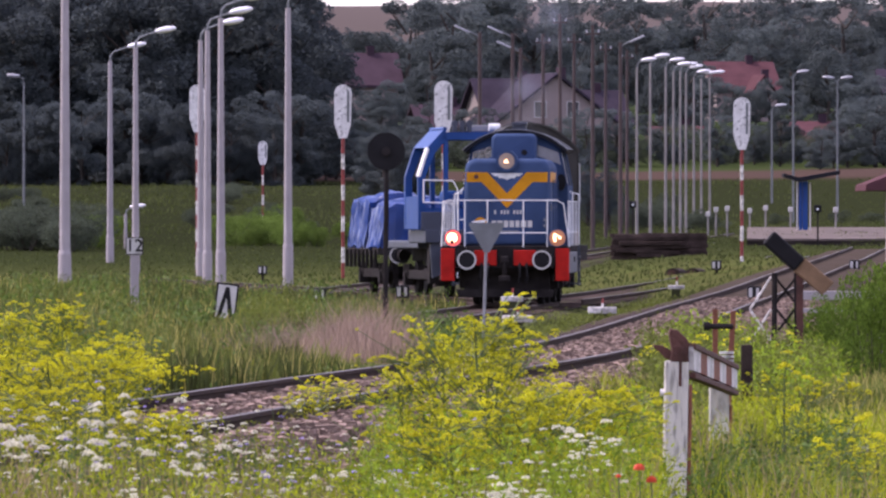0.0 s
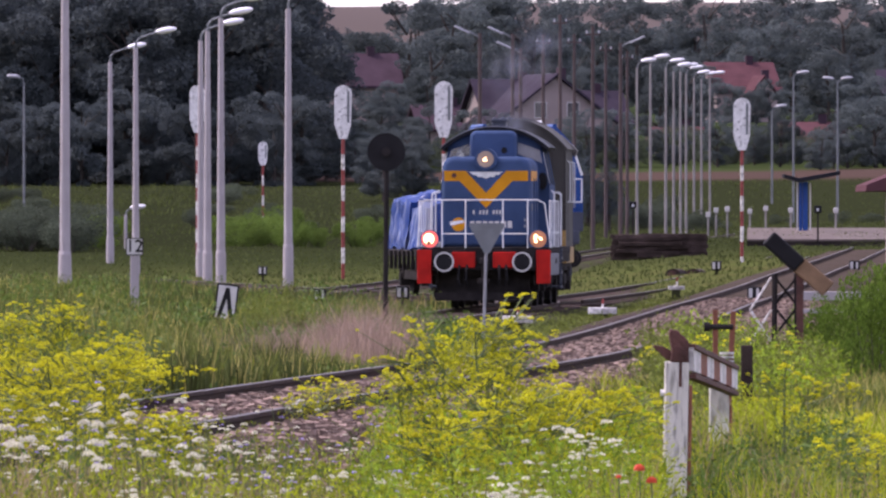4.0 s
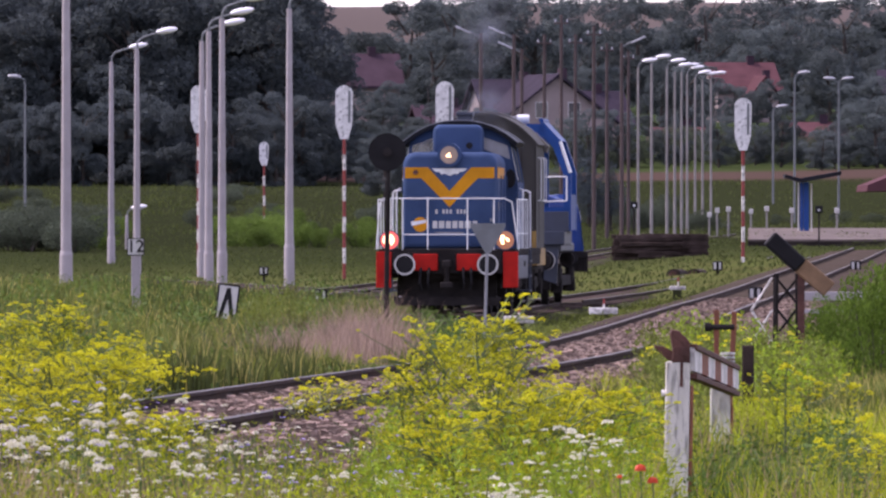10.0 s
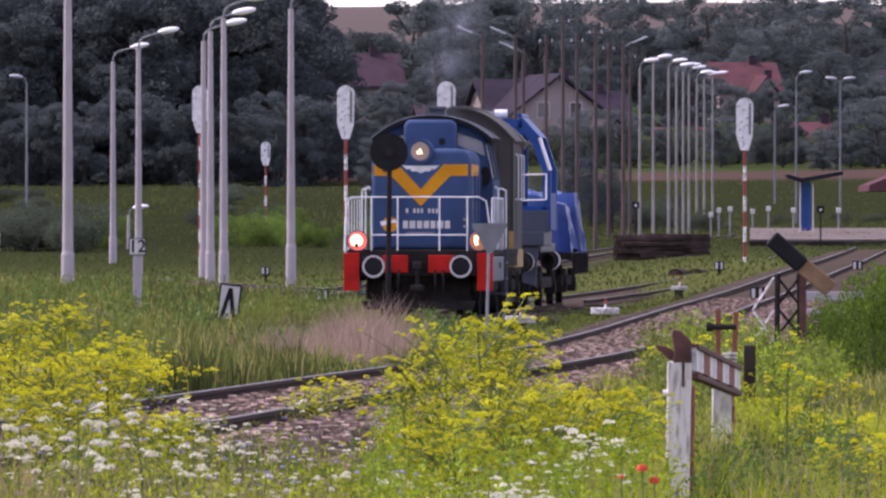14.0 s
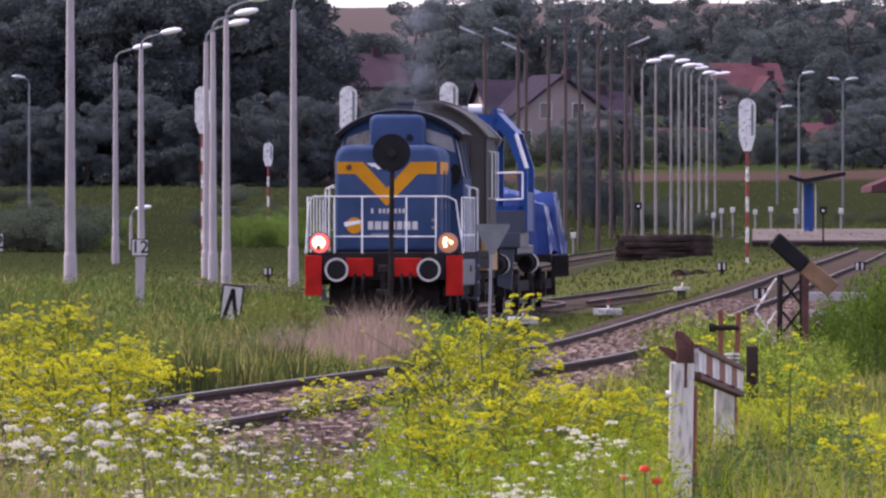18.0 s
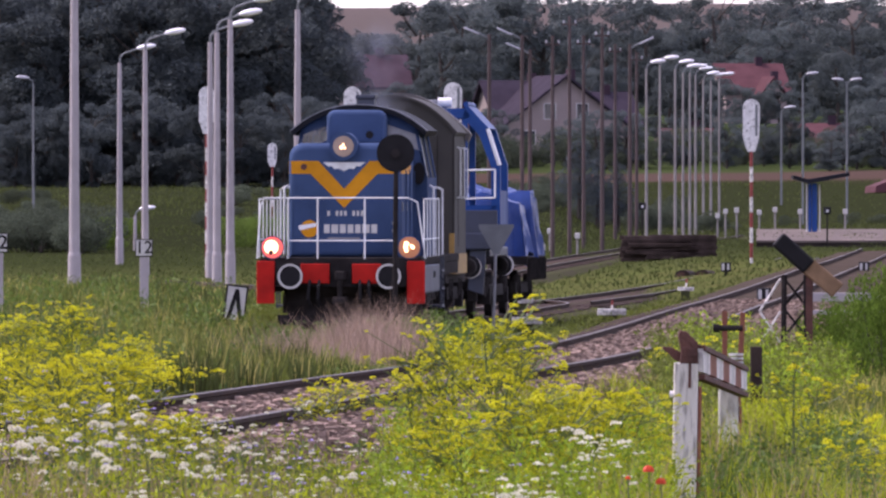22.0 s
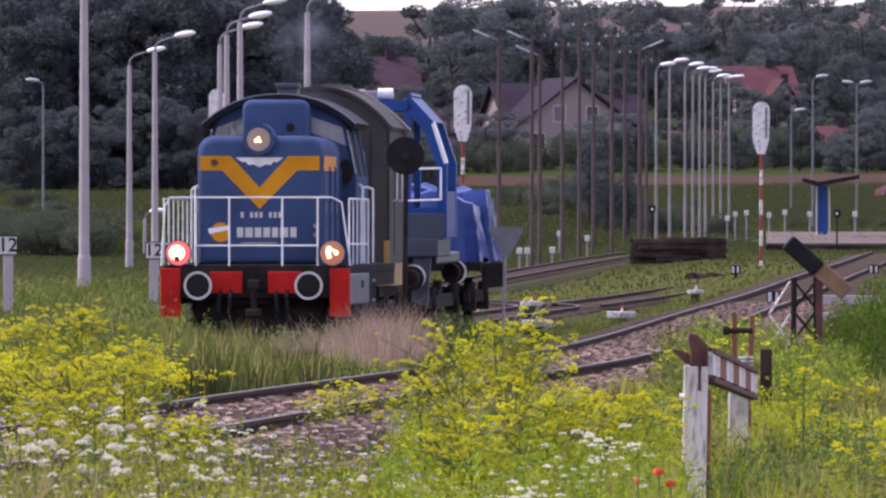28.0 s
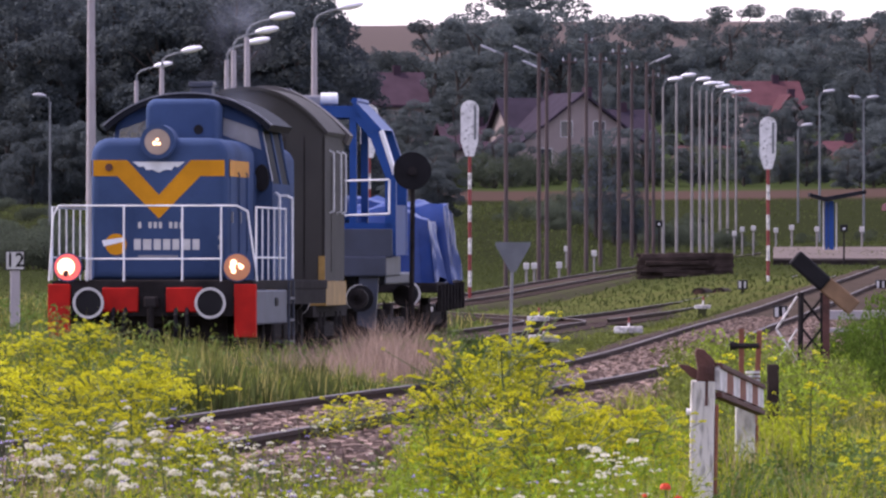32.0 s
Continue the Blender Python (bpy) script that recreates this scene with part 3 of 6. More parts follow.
            slab(bm, [(sx * (cab_side(z) - 0.025), y, z) for y, z in ((a, 2.80), (b, 2.80), (b, 3.58), (a, 3.58))], (-sx * 0.01, 0, 0))
            part("cab_side_window", bm, M["side_pane"], v)
        bm = bmesh.new()
        wire(bm, [(sx * (cab_side(2.84) + 0.012), CAB0 + 0.02, 2.84), (sx * (cab_side(3.56) + 0.008), CAB0 + 0.02, 3.56)], 0.006)
        part("window_strip", bm, M["rail_white"], v, "thin white window strip")
        bm = bmesh.new()
        wire(bm, [(sx * 1.36, CAB0 - 0.1, 1.4), (sx * 1.36, CAB0 - 0.1, 2.62), (sx * 1.29, CAB0 + 0.05, 2.66)], 0.02)
        wire(bm, [(sx * 1.48, CAB0 + 0.5, 1.4), (sx * 1.48, CAB0 + 0.5, 2.58), (sx * 1.42, CAB0 + 0.3, 2.62), (sx * 1.29, CAB0 + 0.3, 2.62)], 0.02)
        part("cab_handrail", bm, M["rail_white"], v)
        bm = bmesh.new()
        prism(bm, [(sx * 1.09 + 0.11 * math.cos(k * math.tau / 16), 2.88 + 0.20 * math.sin(k * math.tau / 16)) for k in range(16)], CAB0 - 0.10, CAB0 - 0.005)
        part("side_vent", bm, M["black"], v, "dark oval air horn recess")
    bm = bmesh.new()
    wire(bm, [(-0.62, CAB0 - 0.02, 3.74), (-0.74, CAB0 - 0.03, 3.60), (-0.66, CAB0 - 0.03, 3.46)], 0.01)
    part("wiper", bm, M["steel_grey"], v)
    bm = bmesh.new()
    prism(bm, hood_outline(0.96, 1.38, 3.4, 0.26), CAB1 + 0.002, 10.3, 0.14)
    part("rear_hood", bm, M["loco_blue"], v, smooth=True)
    # headlights
    bm = bmesh.new()
    tube(bm, (0, 0.98, 3.36), (0, 1.5, 3.36), 0.25, 0.25, 28)
    lamp = part("top_headlight", bm, M["loco_blue"], v, smooth=True)
    bm = bmesh.new()
    tube(bm, (0, 0.965, 3.36), (0, 1.0, 3.36), 0.185, 0.185, 28)
    part("lens", bm, M["lamp_dim"], lamp, "glass lens glowing faint orange")
    for dx, dz, r in ((-0.035, -0.02, 0.03), (0.025, -0.03, 0.022), (0.0, 0.03, 0.02)):
        bm = bmesh.new()
        disc(bm, (dx, 0.955, 3.36 + dz), r, 0.02, seg=10)
        part("bulb", bm, M["lamp_warm"], lamp)
    for sx in (-1, 1):
        bm = bmesh.new()
        tube(bm, (sx * 1.22, 0.40, 1.56), (sx * 1.22, 0.62, 1.56), 0.21, 0.19, 24)
        block(bm, sx * 1.22 - 0.05, sx * 1.22 + 0.05, 0.45, 0.6, 1.36, 1.45)
        lamp = part("headlight", bm, M["loco_blue"], v, smooth=True)
        bm = bmesh.new()
        tube(bm, (sx * 1.22, 0.385, 1.56), (sx * 1.22, 0.41, 1.56), 0.19, 0.19, 24)
        part("lens", bm, M["lamp_red" if sx < 0 else "lamp_amber"], lamp, "headlight lens glowing red" if sx < 0 else "headlight lens glowing dull amber")
        for dx, dz, r in (((-0.02, 0.0, 0.125),) if sx < 0 else ((-0.05, 0.06, 0.045), (-0.065, 0.0, 0.04), (-0.05, -0.06, 0.035), (0.06, 0.0, 0.035), (0.03, 0.035, 0.02))):
            bm = bmesh.new()
            disc(bm, (sx * 1.22 + dx, 0.375, 1.565 + dz), r, 0.02, seg=16)
            part("bulb", bm, M["lamp_warm"], lamp, "bright white-hot bulb")
        if sx < 0:
            bm = bmesh.new()
            disc(bm, (sx * 1.22 - 0.02, 0.362, 1.47), 0.045, 0.02, seg=14)
            part("dark_bulb", bm, M["rust"], lamp, "unlit dark bulb")
    # railings
    r = 0.015
    bm = bmesh.new()
    wire(bm, [(-1.5, 0.5, 1.36), (-1.44, 0.48, 2.3), (-1.36, 0.48, 2.44), (1.2, 0.48, 2.44), (1.36, 0.48, 2.36), (1.5, 0.5, 1.36)], r)
    railing = part("front_railing", bm, M["rail_white"], v, "white tubular front railing")
    bm = bmesh.new()
    wire(bm, [(-0.95, 0.48, 1.68), (0.98, 0.48, 1.68)], r)
    part("lower_rail", bm, M["rail_white"], railing)
    for x in (-0.95, -0.42, 0.42, 0.98):
        bm = bmesh.new()
        wire(bm, [(x, 0.48, 1.36), (x, 0.48, 2.44)], r)
        part("post", bm, M["rail_white"], railing)
    for sx in (-1, 1):
        bm = bmesh.new()
        wire(bm, [(sx * 1.47, 0.6, 1.38), (sx * 1.47, 0.62, 2.42), (sx * 1.47, 4.4, 2.42), (sx * 1.47, 4.4, 1.38)], r)
        wire(bm, [(sx * 1.47, 0.62, 1.7), (sx * 1.47, 4.4, 1.7)], r)
        for k in range(4):
            wire(bm, [(sx * 1.47, 1.38 + 0.76 * k, 1.38), (sx * 1.47, 1.38 + 0.76 * k, 2.42)], 0.012)
        part("side_railing", bm, M["rail_white"], v)
        bm = bmesh.new()
        block(bm, sx * 1.40 - 0.08, sx * 1.40 + 0.08, 0.62, 4.5, 0.74, 1.235, 0.025)
        box = part("battery_box", bm, M["box_grey"], v, "grey-blue side box")
        bm = bmesh.new()
        block(bm, sx * 1.485 - 0.012, sx * 1.485 + 0.012, 2.9, 3.25, 1.0, 1.12, 0.005)
        part("socket", bm, M["black"], box)
        for k in range(3):
            bm = bmesh.new()
            block(bm, sx * 1.4 - 0.12, sx * 1.4 + 0.12, 4.6, 5.2, 0.45 + 0.32 * k, 0.49 + 0.32 * k)
            part("footstep", bm, M["blue_grey"], v)
        for y in (4.6, 5.2):
            bm = bmesh.new()
            block(bm, sx * 1.5 - 0.015, sx * 1.5 + 0.015, y - 0.02, y + 0.02, 0.42, 1.36)
            part("step_hanger", bm, M["blue_grey"], v)
    bm = bmesh.new()
    block(bm, -1.2, 1.2, 5.2, 6.4, 0.42, 1.05, 0.12)
    part("fuel_tank", bm, M["gear"], v)
    ws = wheelsets(v, (2.0, 4.3, 7.2, 9.5), 0.55, M["gear"], ((2.0, 4.3), (7.2, 9.5)))
    # livery on the nose: chevron, wings, emblem and lettering drawn as bars
    y = 1.143
    zt, zb, zv = 3.10, 2.87, 2.2

    def decal(name, outline, mat, depth=0.004, label="", at=y):
        bm = bmesh.new()
        prism(bm, outline, at, at + depth + 0.006)
        part(name, bm, mat, v, label)
    decal("chevron", [(-0.95, zt), (-0.46, zt), (0.0, 2.60), (0.46, zt), (0.95, zt), (0.95, zb), (0.6, zb), (0.0, 2.26), (-0.6, zb), (-0.95, zb)], M["loco_orange"], label="orange chevron band")
    for sx in (-1, 1):
        bm = bmesh.new()
        block(bm, sx * 1.007 - 0.003, sx * 1.007 + 0.003, 1.32, 3.7, zb, zt)
        part("side_band", bm, M["loco_orange"], v)
    decal("wing_emblem", [(-0.38, 3.075), (0.38, 3.075), (0.28, 3.0), (0.22, 3.01), (0.18, 2.955), (0.1, 2.965), (0.0, 2.92), (-0.1, 2.965), (-0.18, 2.955), (-0.22, 3.01), (-0.28, 3.0)],
          M["rail_white"], 0.012, "white winged emblem", y - 0.006)
    decal("round_emblem", [(-0.62 + 0.155 * math.cos(k * math.tau / 24), 1.89 + 0.155 * math.sin(k * math.tau / 24)) for k in range(24)], M["loco_orange"], label="orange round emblem")
    decal("nose_cap", [(-0.72 + 0.055 * math.cos(k * math.tau / 14), 2.995 + 0.055 * math.sin(k * math.tau / 14)) for k in range(14)], M["rust"], 0.03, "small brown round cap", y - 0.03)
    decal("emblem_band", [(-0.80, 1.86), (-0.5, 1.93), (-0.5, 1.99), (-0.82, 1.95)], M["rail_white"], 0.008, at=y - 0.004)
    x = -0.36
    for w in (0.12, 0.14, 0.125, 0.125, 0.115, 0.15, 0.12):
        decal("letter_bar", [(x, 1.81), (x + w - 0.02, 1.81), (x + w - 0.02, 1.965), (x, 1.965)], M["sign_white"], label="")
        x += w + 0.012
    x = -0.3
    for k in range(9):
        if k not in (1, 5):
            decal("digit_bar", [(x, 2.12), (x + 0.045, 2.12), (x + 0.045, 2.21), (x, 2.21)], M["sign_white"])
        x += 0.075
    for zc in (1.80, 1.94):
        decal("corner_fitting", [(0.86, zc + 0.02), (0.91, zc + 0.02), (0.92, zc + 0.05), (0.91, zc + 0.08), (0.86, zc + 0.08)], M["steel_grey"], 0.03, "small grey fitting", y - 0.03)
    decal("small_text_bar", [(-0.3, 1.70), (0.28, 1.70), (0.28, 1.735), (-0.3, 1.735)], M["steel_grey"])
    return v, ws


def olive_wagon():
    v = thing("workshop_wagon", "dark olive arched-roof railway workshop wagon with ochre sill", "wagon")
    y0, y1 = 1.2, 4.5
    bm = bmesh.new()
    top = arch(1.22, 3.70, 4.34, 20, 2.2)
    prism(bm, [(1.22, 1.36)] + top + [(-1.22, 1.36)], y0, y1)
    part("body", bm, M["olive"], v)
    bm = bmesh.new()
    top = arch(1.27, 3.68, 4.38, 20, 2.2)
    prism(bm, top + [(x * 0.98, z - 0.05) for x, z in top[::-1]], y0 - 0.06, y1 - 0.3)
    part("roof", bm, M["olive"], v, smooth=True)
    bm = bmesh.new()
    top = arch(1.34, 3.66, 4.46, 20, 1.8)
    prism(bm, top + [(x * 0.95, z - 0.15) for x, z in top[::-1]], y1 - 0.3, y1 + 0.3)
    part("roof_hood", bm, M["olive_roof"], v, "grey-brown raised roof edge", smooth=True)
    bm = bmesh.new()
    block(bm, -1.24, 1.24, y0 - 0.05, y1 + 0.1, 0.98, 1.355)
    part("sill", bm, M["ochre"], v, "ochre painted sill")
    for sx in (-1, 1):
        bm = bmesh.new()
        block(bm, sx * 1.17 - 0.05, sx * 1.17 + 0.05, y0 - 0.03, y0 - 0.003, 1.36, 1.75)
        part("corner_strip", bm, M["ochre"], v)
        for y in (0.75, 1.95, 2.8):
            bm = bmesh.new()
            wire(bm, [(sx * 1.22, y0 + y, 2.42), (sx * 1.29, y0 + y, 2.45), (sx * 1.29, y0 + y, 3.36), (sx * 1.22, y0 + y, 3.40)], 0.013)
            part("grab_bar", bm, M["rail_white"], v, "white vertical grab bar")
        bm = bmesh.new()
        block(bm, sx * 1.224 - 0.006, sx * 1.224 + 0.006, y0 + 1.0, y0 + 1.75, 1.5, 3.3)
        part("side_door", bm, M["olive"], v)
    for k in range(9):
        bm = bmesh.new()
        block(bm, -1.20 + k * 0.298, -1.185 + k * 0.298, y0 - 0.012, y0 - 0.001, 1.4, 3.6)
        part("end_seam", bm, M["gear"], v)
    bm = bmesh.new()
    block(bm, -1.1, 1.1, 0.5, 6.2, 0.80, 0.975)
    part("underframe", bm, M["gear"], v)
    buffers(v, 0.0, 1.05)
    buffers(v, 11.2, 1.05, True)
    return v, wheelsets(v, (1.9, 4.6), 0.5, M["gear"], ((1.9, 4.6),))


def blue_machine():
    v = thing("track_machine", "bright blue railway track machine with open glazed cab", "rail vehicle")
    half = [(1.58, 1.75), (1.58, 3.12), (1.34, 3.85), (0.90, 4.33)]
    inner = [(1.40, 1.95), (1.40, 3.08), (1.16, 3.70), (0.83, 4.08)]

    def frame_ring(y, mat):
        bm = bmesh.new()
        prism(bm, half + inner[::-1], y, y + 0.22)
        prism(bm, [(-x, z) for x, z in half + inner[::-1]], y, y + 0.22)
        block(bm, -0.95, 0.95, y, y + 0.22, 4.06, 4.24)
        prism(bm, [(0.80, 2.2), (0.92, 2.2), (0.92, 4.1), (0.80, 4.1)], y + 0.02, y + 0.18)
        prism(bm, [(-0.80, 2.2), (-0.92, 2.2), (-0.92, 4.1), (-0.80, 4.1)], y + 0.02, y + 0.18)
        block(bm, -1.5, 1.5, y, y + 0.2, 1.75, 2.3)
        return part("cab_frame", bm, mat, v)
    frame_ring(0.9, M["blue_bright"])
    frame_ring(3.4, M["blue_bright"])
    for sx in (-1, 1):
        bm = bmesh.new()
        prism(bm, [(sx * 1.585, 3.12), (sx * 1.345, 3.86), (sx * 1.30, 3.82), (sx * 1.53, 3.10)], 0.88, 1.35)
        part("shoulder_panel", bm, M["rail_white"], v, "white slanted shoulder panel")
        bm = bmesh.new()
        prism(bm, [(sx * 1.345, 3.86), (sx * 0.90, 4.34), (sx * 0.86, 4.28), (sx * 1.15, 3.82)], 0.88, 3.62)
        part("roof_slope", bm, M["blue_bright"], v)
        bm = bmesh.new()
        block(bm, sx * 1.54 - 0.03, sx * 1.54 + 0.03, 1.13, 3.39, 1.76, 2.6)
        part("side_panel", bm, M["blue_bright"], v)
        bm = bmesh.new()
        wire(bm, [(sx * 0.62, 0.5, 0.5), (sx * 0.62, 0.5, 2.8), (sx * 0.74, 0.5, 3.0), (sx * 1.5, 0.5, 3.02), (sx * 1.5, 0.5, 2.45), (sx * 0.62, 0.5, 2.42)], 0.019)
        wire(bm, [(sx * 0.62, 0.5, 2.0), (sx * 0.4, 0.5, 2.0)], 0.02)
        wire(bm, [(sx * 0.62, 0.5, 2.66), (sx * 0.38, 0.8, 2.85)], 0.02)
        part("end_handrail", bm, M["rail_white"], v, "white tubular end handrail")
        bm = bmesh.new()
        block(bm, sx * 1.13 - 0.42, sx * 1.13 + 0.42, 0.55, 0.6, 1.72, 2.2, 0.02)
        part("end_panel", bm, M["blue_grey"], v, "grey-blue end panel")
        bm = bmesh.new()
        prism(bm, [(sx * 0.95, 0.6), (sx * 1.25, 0.5), (sx * 1.32, 1.5), (sx * 1.0, 1.55)], 0.6, 0.75)
        part("hanging_shield", bm, M["blue_grey"], v)
        bm = bmesh.new()
        wire(bm, [(sx * 0.88, 0.95, 4.34), (sx * 0.88, 3.5, 4.34)], 0.06)
        part("roof_rail", bm, M["blue_bright"], v)
    bm = bmesh.new()
    block(bm, -0.95, 0.95, 1.1, 3.4, 4.20, 4.26)
    part("cab_roof", bm, M["blue_bright"], v)
    bm = bmesh.new()
    block(bm, -0.75, 0.75, 1.6, 3.0, 2.3, 2.75, 0.1)
    part("engine_cover", bm, M["blue_bright"], v)
    bm = bmesh.new()
    block(bm, -0.12, 0.42, 1.4, 2.4, 4.26, 4.44, 0.03)
    part("roof_box", bm, M["steel_grey"], v, "grey roof box")
    bm = bmesh.new()
    tube(bm, (0.3, 1.2, 4.38), (0.58, 1.2, 4.38), 0.10, 0.10, 16)
    part("roof_tank", bm, M["rail_white"], v, "white roof tank")
    for x in (-0.62, -0.42, -0.24):
        bm = bmesh.new()
        tube(bm, (x, 1.0, 4.26), (x, 1.0, 4.42), 0.07, 0.07, 12)
        disc(bm, (x, 1.0, 4.48), 0.085, 0.12, "y", 14)
        part("roof_lamp", bm, M["blue_grey"], v)
    bm = bmesh.new()
    block(bm, -1.45, 1.45, 0.5, 3.8, 1.40, 1.74, 0.03)
    block(bm, -1.2, 1.2, 3.8, 10.0, 1.25, 1.45, 0.03)
    part("deck", bm, M["blue_grey"], v)
    bm = bmesh.new()
    block(bm, -0.5, 0.5, 0.6, 10.0, 0.9, 1.24)
    for k in range(7):
        block(bm, -1.3 + 0.37 * k, -1.12 + 0.37 * k, 0.8, 1.3, 0.35 + 0.1 * (k % 3), 1.4, 0.02)
    part("working_gear", bm, M["gear"], v)
    for ob in list(v.children):          # the superstructure sits off the centre line
        ob.location.x -= 0.16
    buffers(v, 0.0, 1.05)
    buffers(v, 10.6, 1.05, True)
    return v, wheelsets(v, (2.0, 8.0), 0.46, M["gear"], ((2.0, 8.0),))


def tarp_mesh(w, y0, y1, z0, z1, seed, mat):
    """A load under a creased sheet: a draped grid with folds down its sides."""
    bm = bmesh.new()
    nx, ny = 44, 40
    prof = []
    for k in range(nx + 1):
        u = k / nx
        if u < 0.34:
            prof.append((-w, z0 + (z1 - z0) * u / 0.34))
        elif u > 0.66:
            prof.append((w, z0 + (z1 - z0) * (1 - u) / 0.34))
        else:
            q = (u - 0.34) / 0.32
            prof.append((-w + 2 * w * q, z1))
    grid = []
    for j in range(-8, ny + 9):
        row = []
        if j < 0:
            y, drop = y0, -j / 8
        elif j > ny:
            y, drop = y1, (j - ny) / 8
        else:
            y, drop = y0 + (y1 - y0) * j / ny, 0
        for k, (x, z) in enumerate(prof):
            n1 = noise.noise((x * 1.1 + seed, y * 0.8, z * 0.4))
            n2 = noise.noise((x * 3.1, y * 3.0 + seed, z * 0.7)) + 0.6 * noise.noise((x * 6.3, y * 6.0, z * 2.2 + seed))
            side = 1 if 0.3 < k / nx < 0.7 else 0
            zz = z - drop * (z - z0) - (0.16 * abs(x / w) ** 3 if side else 0) + (0.22 * n1 + 0.10 * n2) * (1 if side and not drop else 0.15)
            flare = 1 - 0.10 * (zz - z0) / (z1 - z0)
            fold = (0.15 * n2 + 0.13 * n1) * (1 - 0.4 * (zz - z0) / (z1 - z0))
            xx = x * flare + (fold if abs(x) > 0.97 * w else 0) * (1 if x > 0 else -1)
            yy = y + (fold * 1.6 + 0.05) * (-1 if j < 0 else 1 if j > ny else 0)
            hem = 0.22 * noise.noise((x * 1.7 + y, y * 1.7, seed)) if (k in (0, nx) or abs(j - ny / 2) > ny / 2 + 7) else 0
            row.append(bm.verts.new((xx, yy, zz + hem)))
        grid.append(row)
    for a, b in zip(grid, grid[1:]):
        for k in range(nx):
            bm.faces.new((a[k], a[k + 1], b[k + 1], b[k]))
    return bm


def tarp_wagon():
    v = thing("flat_wagon", "flat railway wagon with load under creased blue tarpaulin", "wagon")
    bm = bmesh.new()
    block(bm, -1.35, 1.35, 0.55, 7.2, 1.06, 1.24, 0.02)
    for k in range(8):
        for sx in (-1, 1):
            block(bm, sx * 1.38 - 0.04, sx * 1.38 + 0.04, 0.8 + k * 0.85, 0.9 + k * 0.85, 0.72, 1.2)
    part("deck", bm, M["gear"], v)
    for y0, y1, z1, seed in ((0.75, 3.5, 2.5, 3.0), (3.9, 6.9, 2.66, 9.0)):
        bm = tarp_mesh(1.27, y0, y1, 1.26, z1, seed, M["tarp"])
        part("tarpaulin", bm, M["tarp"], v, "creased blue tarpaulin over a load", smooth=True)
        bm = bmesh.new()
        block(bm, -1.0, 1.0, y0 + 0.3, y1 - 0.3, 1.24, z1 - 0.35)
        part("load", bm, M["gear"], v)
    buffers(v, 0.0, 1.05)
    return v, wheelsets(v, (1.8, 5.9), 0.46, M["gear"], ((1.8, 5.9),))


def smoke_puffs():
    """Faint exhaust: each puff waits in the engine hood, leaves by the stack and drifts away."""
    made = []
    rr = random.Random(5)
    for k in range(44):
        bm = bmesh.new()
        ball = bmesh.ops.create_icosphere(bm, subdivisions=3, radius=1.0)["verts"]
        wide, tall = rr.uniform(0.62, 0.85), rr.uniform(0.8, 1.0)
        for q in ball:
            q.co = q.co * (1 + 0.25 * noise.noise(q.co * 1.8 + Vector((k, 0, 0))))
            q.co = Vector((q.co.x * wide, q.co.y * 0.45, q.co.z * tall))
        ob = part("smoke_puff", bm, M["smoke"], None, smooth=True)
        tagged(ob, "faint grey puff of diesel exhaust smoke", "smoke", "exhaust smoke")
        made.append((ob, -2.4 + 0.78 * k, rr.uniform(-0.12, 0.12), rr.uniform(0.9, 1.2)))
    return made


PUFFS = smoke_puffs()
TRAIN = [(*loco(), 0.0, 3.15, 8.35), (*olive_wagon(), 11.2, 1.9, 4.6), (*blue_machine(), 22.7, 2.0, 8.0), (*tarp_wagon(), 33.9, 1.8, 5.9)]


def front_y(t):
    return 221.04 - 2.0235 * t - 0.008983 * t ** 2 - 0.0003646 * t ** 3


def motions():
    times = [k * 0.5 for k in range(65)]
    for v, wheels, back, b1, b2 in TRAIN:
        rows = []
        for t in times:
            y = front_y(t) + back
            p = Vector((train_line(y + b1), y + b1, float(train_z(y + b1))))
            q = Vector((train_line(y + b2), y + b2, float(train_z(y + b2))))
            d = (q - p).normalized()
            o = p - d * b1
            rows.append((t, pose(o.x, o.y, o.z, math.degrees(math.asin(d.z)), 0, math.degrees(math.atan2(-d.x, d.y)))))
        walk(v, rows)
        for w, r, y in wheels:
            walk(w, [(k * 0.1, pose(0, y, r, math.degrees((front_y(k * 0.1) - front_y(0)) / -r), 0, 0)) for k in range(321)])
    for ob, birth, sway, pace in PUFFS:
        rows = []
        for t in sorted({k * 1.0 for k in range(33)} | {min(32.0, max(0.0, birth + d)) for d in (0, 0.6, 1.2, 2.0)}):
            y = front_y(min(t, max(birth, 0.0)) if t > birth else t) + 6.4
            x = train_line(y)
            age = max(0.0, t - birth)
            rows.append((t, pose(x + sway * age + (0.35 - 0.022 * birth) * max(0.0, age - 0.8) * 0.8, y, 2.4 + min(age, 9.0) * 1.55 * pace, 0, 0, 20 * sway * age)))
        walk(ob, rows)



# ---- posts, signs and signals ----
def concrete_lamp(x, y, z, h, side=1, r=0.15, reach=1.15, rise=0.75):
    v = thing("street_lamp", "pale concrete yard lamp post with curved arm and white head", "lamp post", pose(x, y, z), "lamp posts along the yard")
    bm = bmesh.new()
    tube(bm, (0, 0, -0.9), (0, 0, 1.0), r * 1.25, r * 1.2, 14)
    tube(bm, (0, 0, 1.0), (0, 0, 1.12), r * 1.2, r * 1.02, 14)
    tube(bm, (0, 0, 1.12), (0, 0, h), r, r * 0.62, 14)
    part("pole", bm, M["concrete"], v, smooth=True)
    bm = bmesh.new()
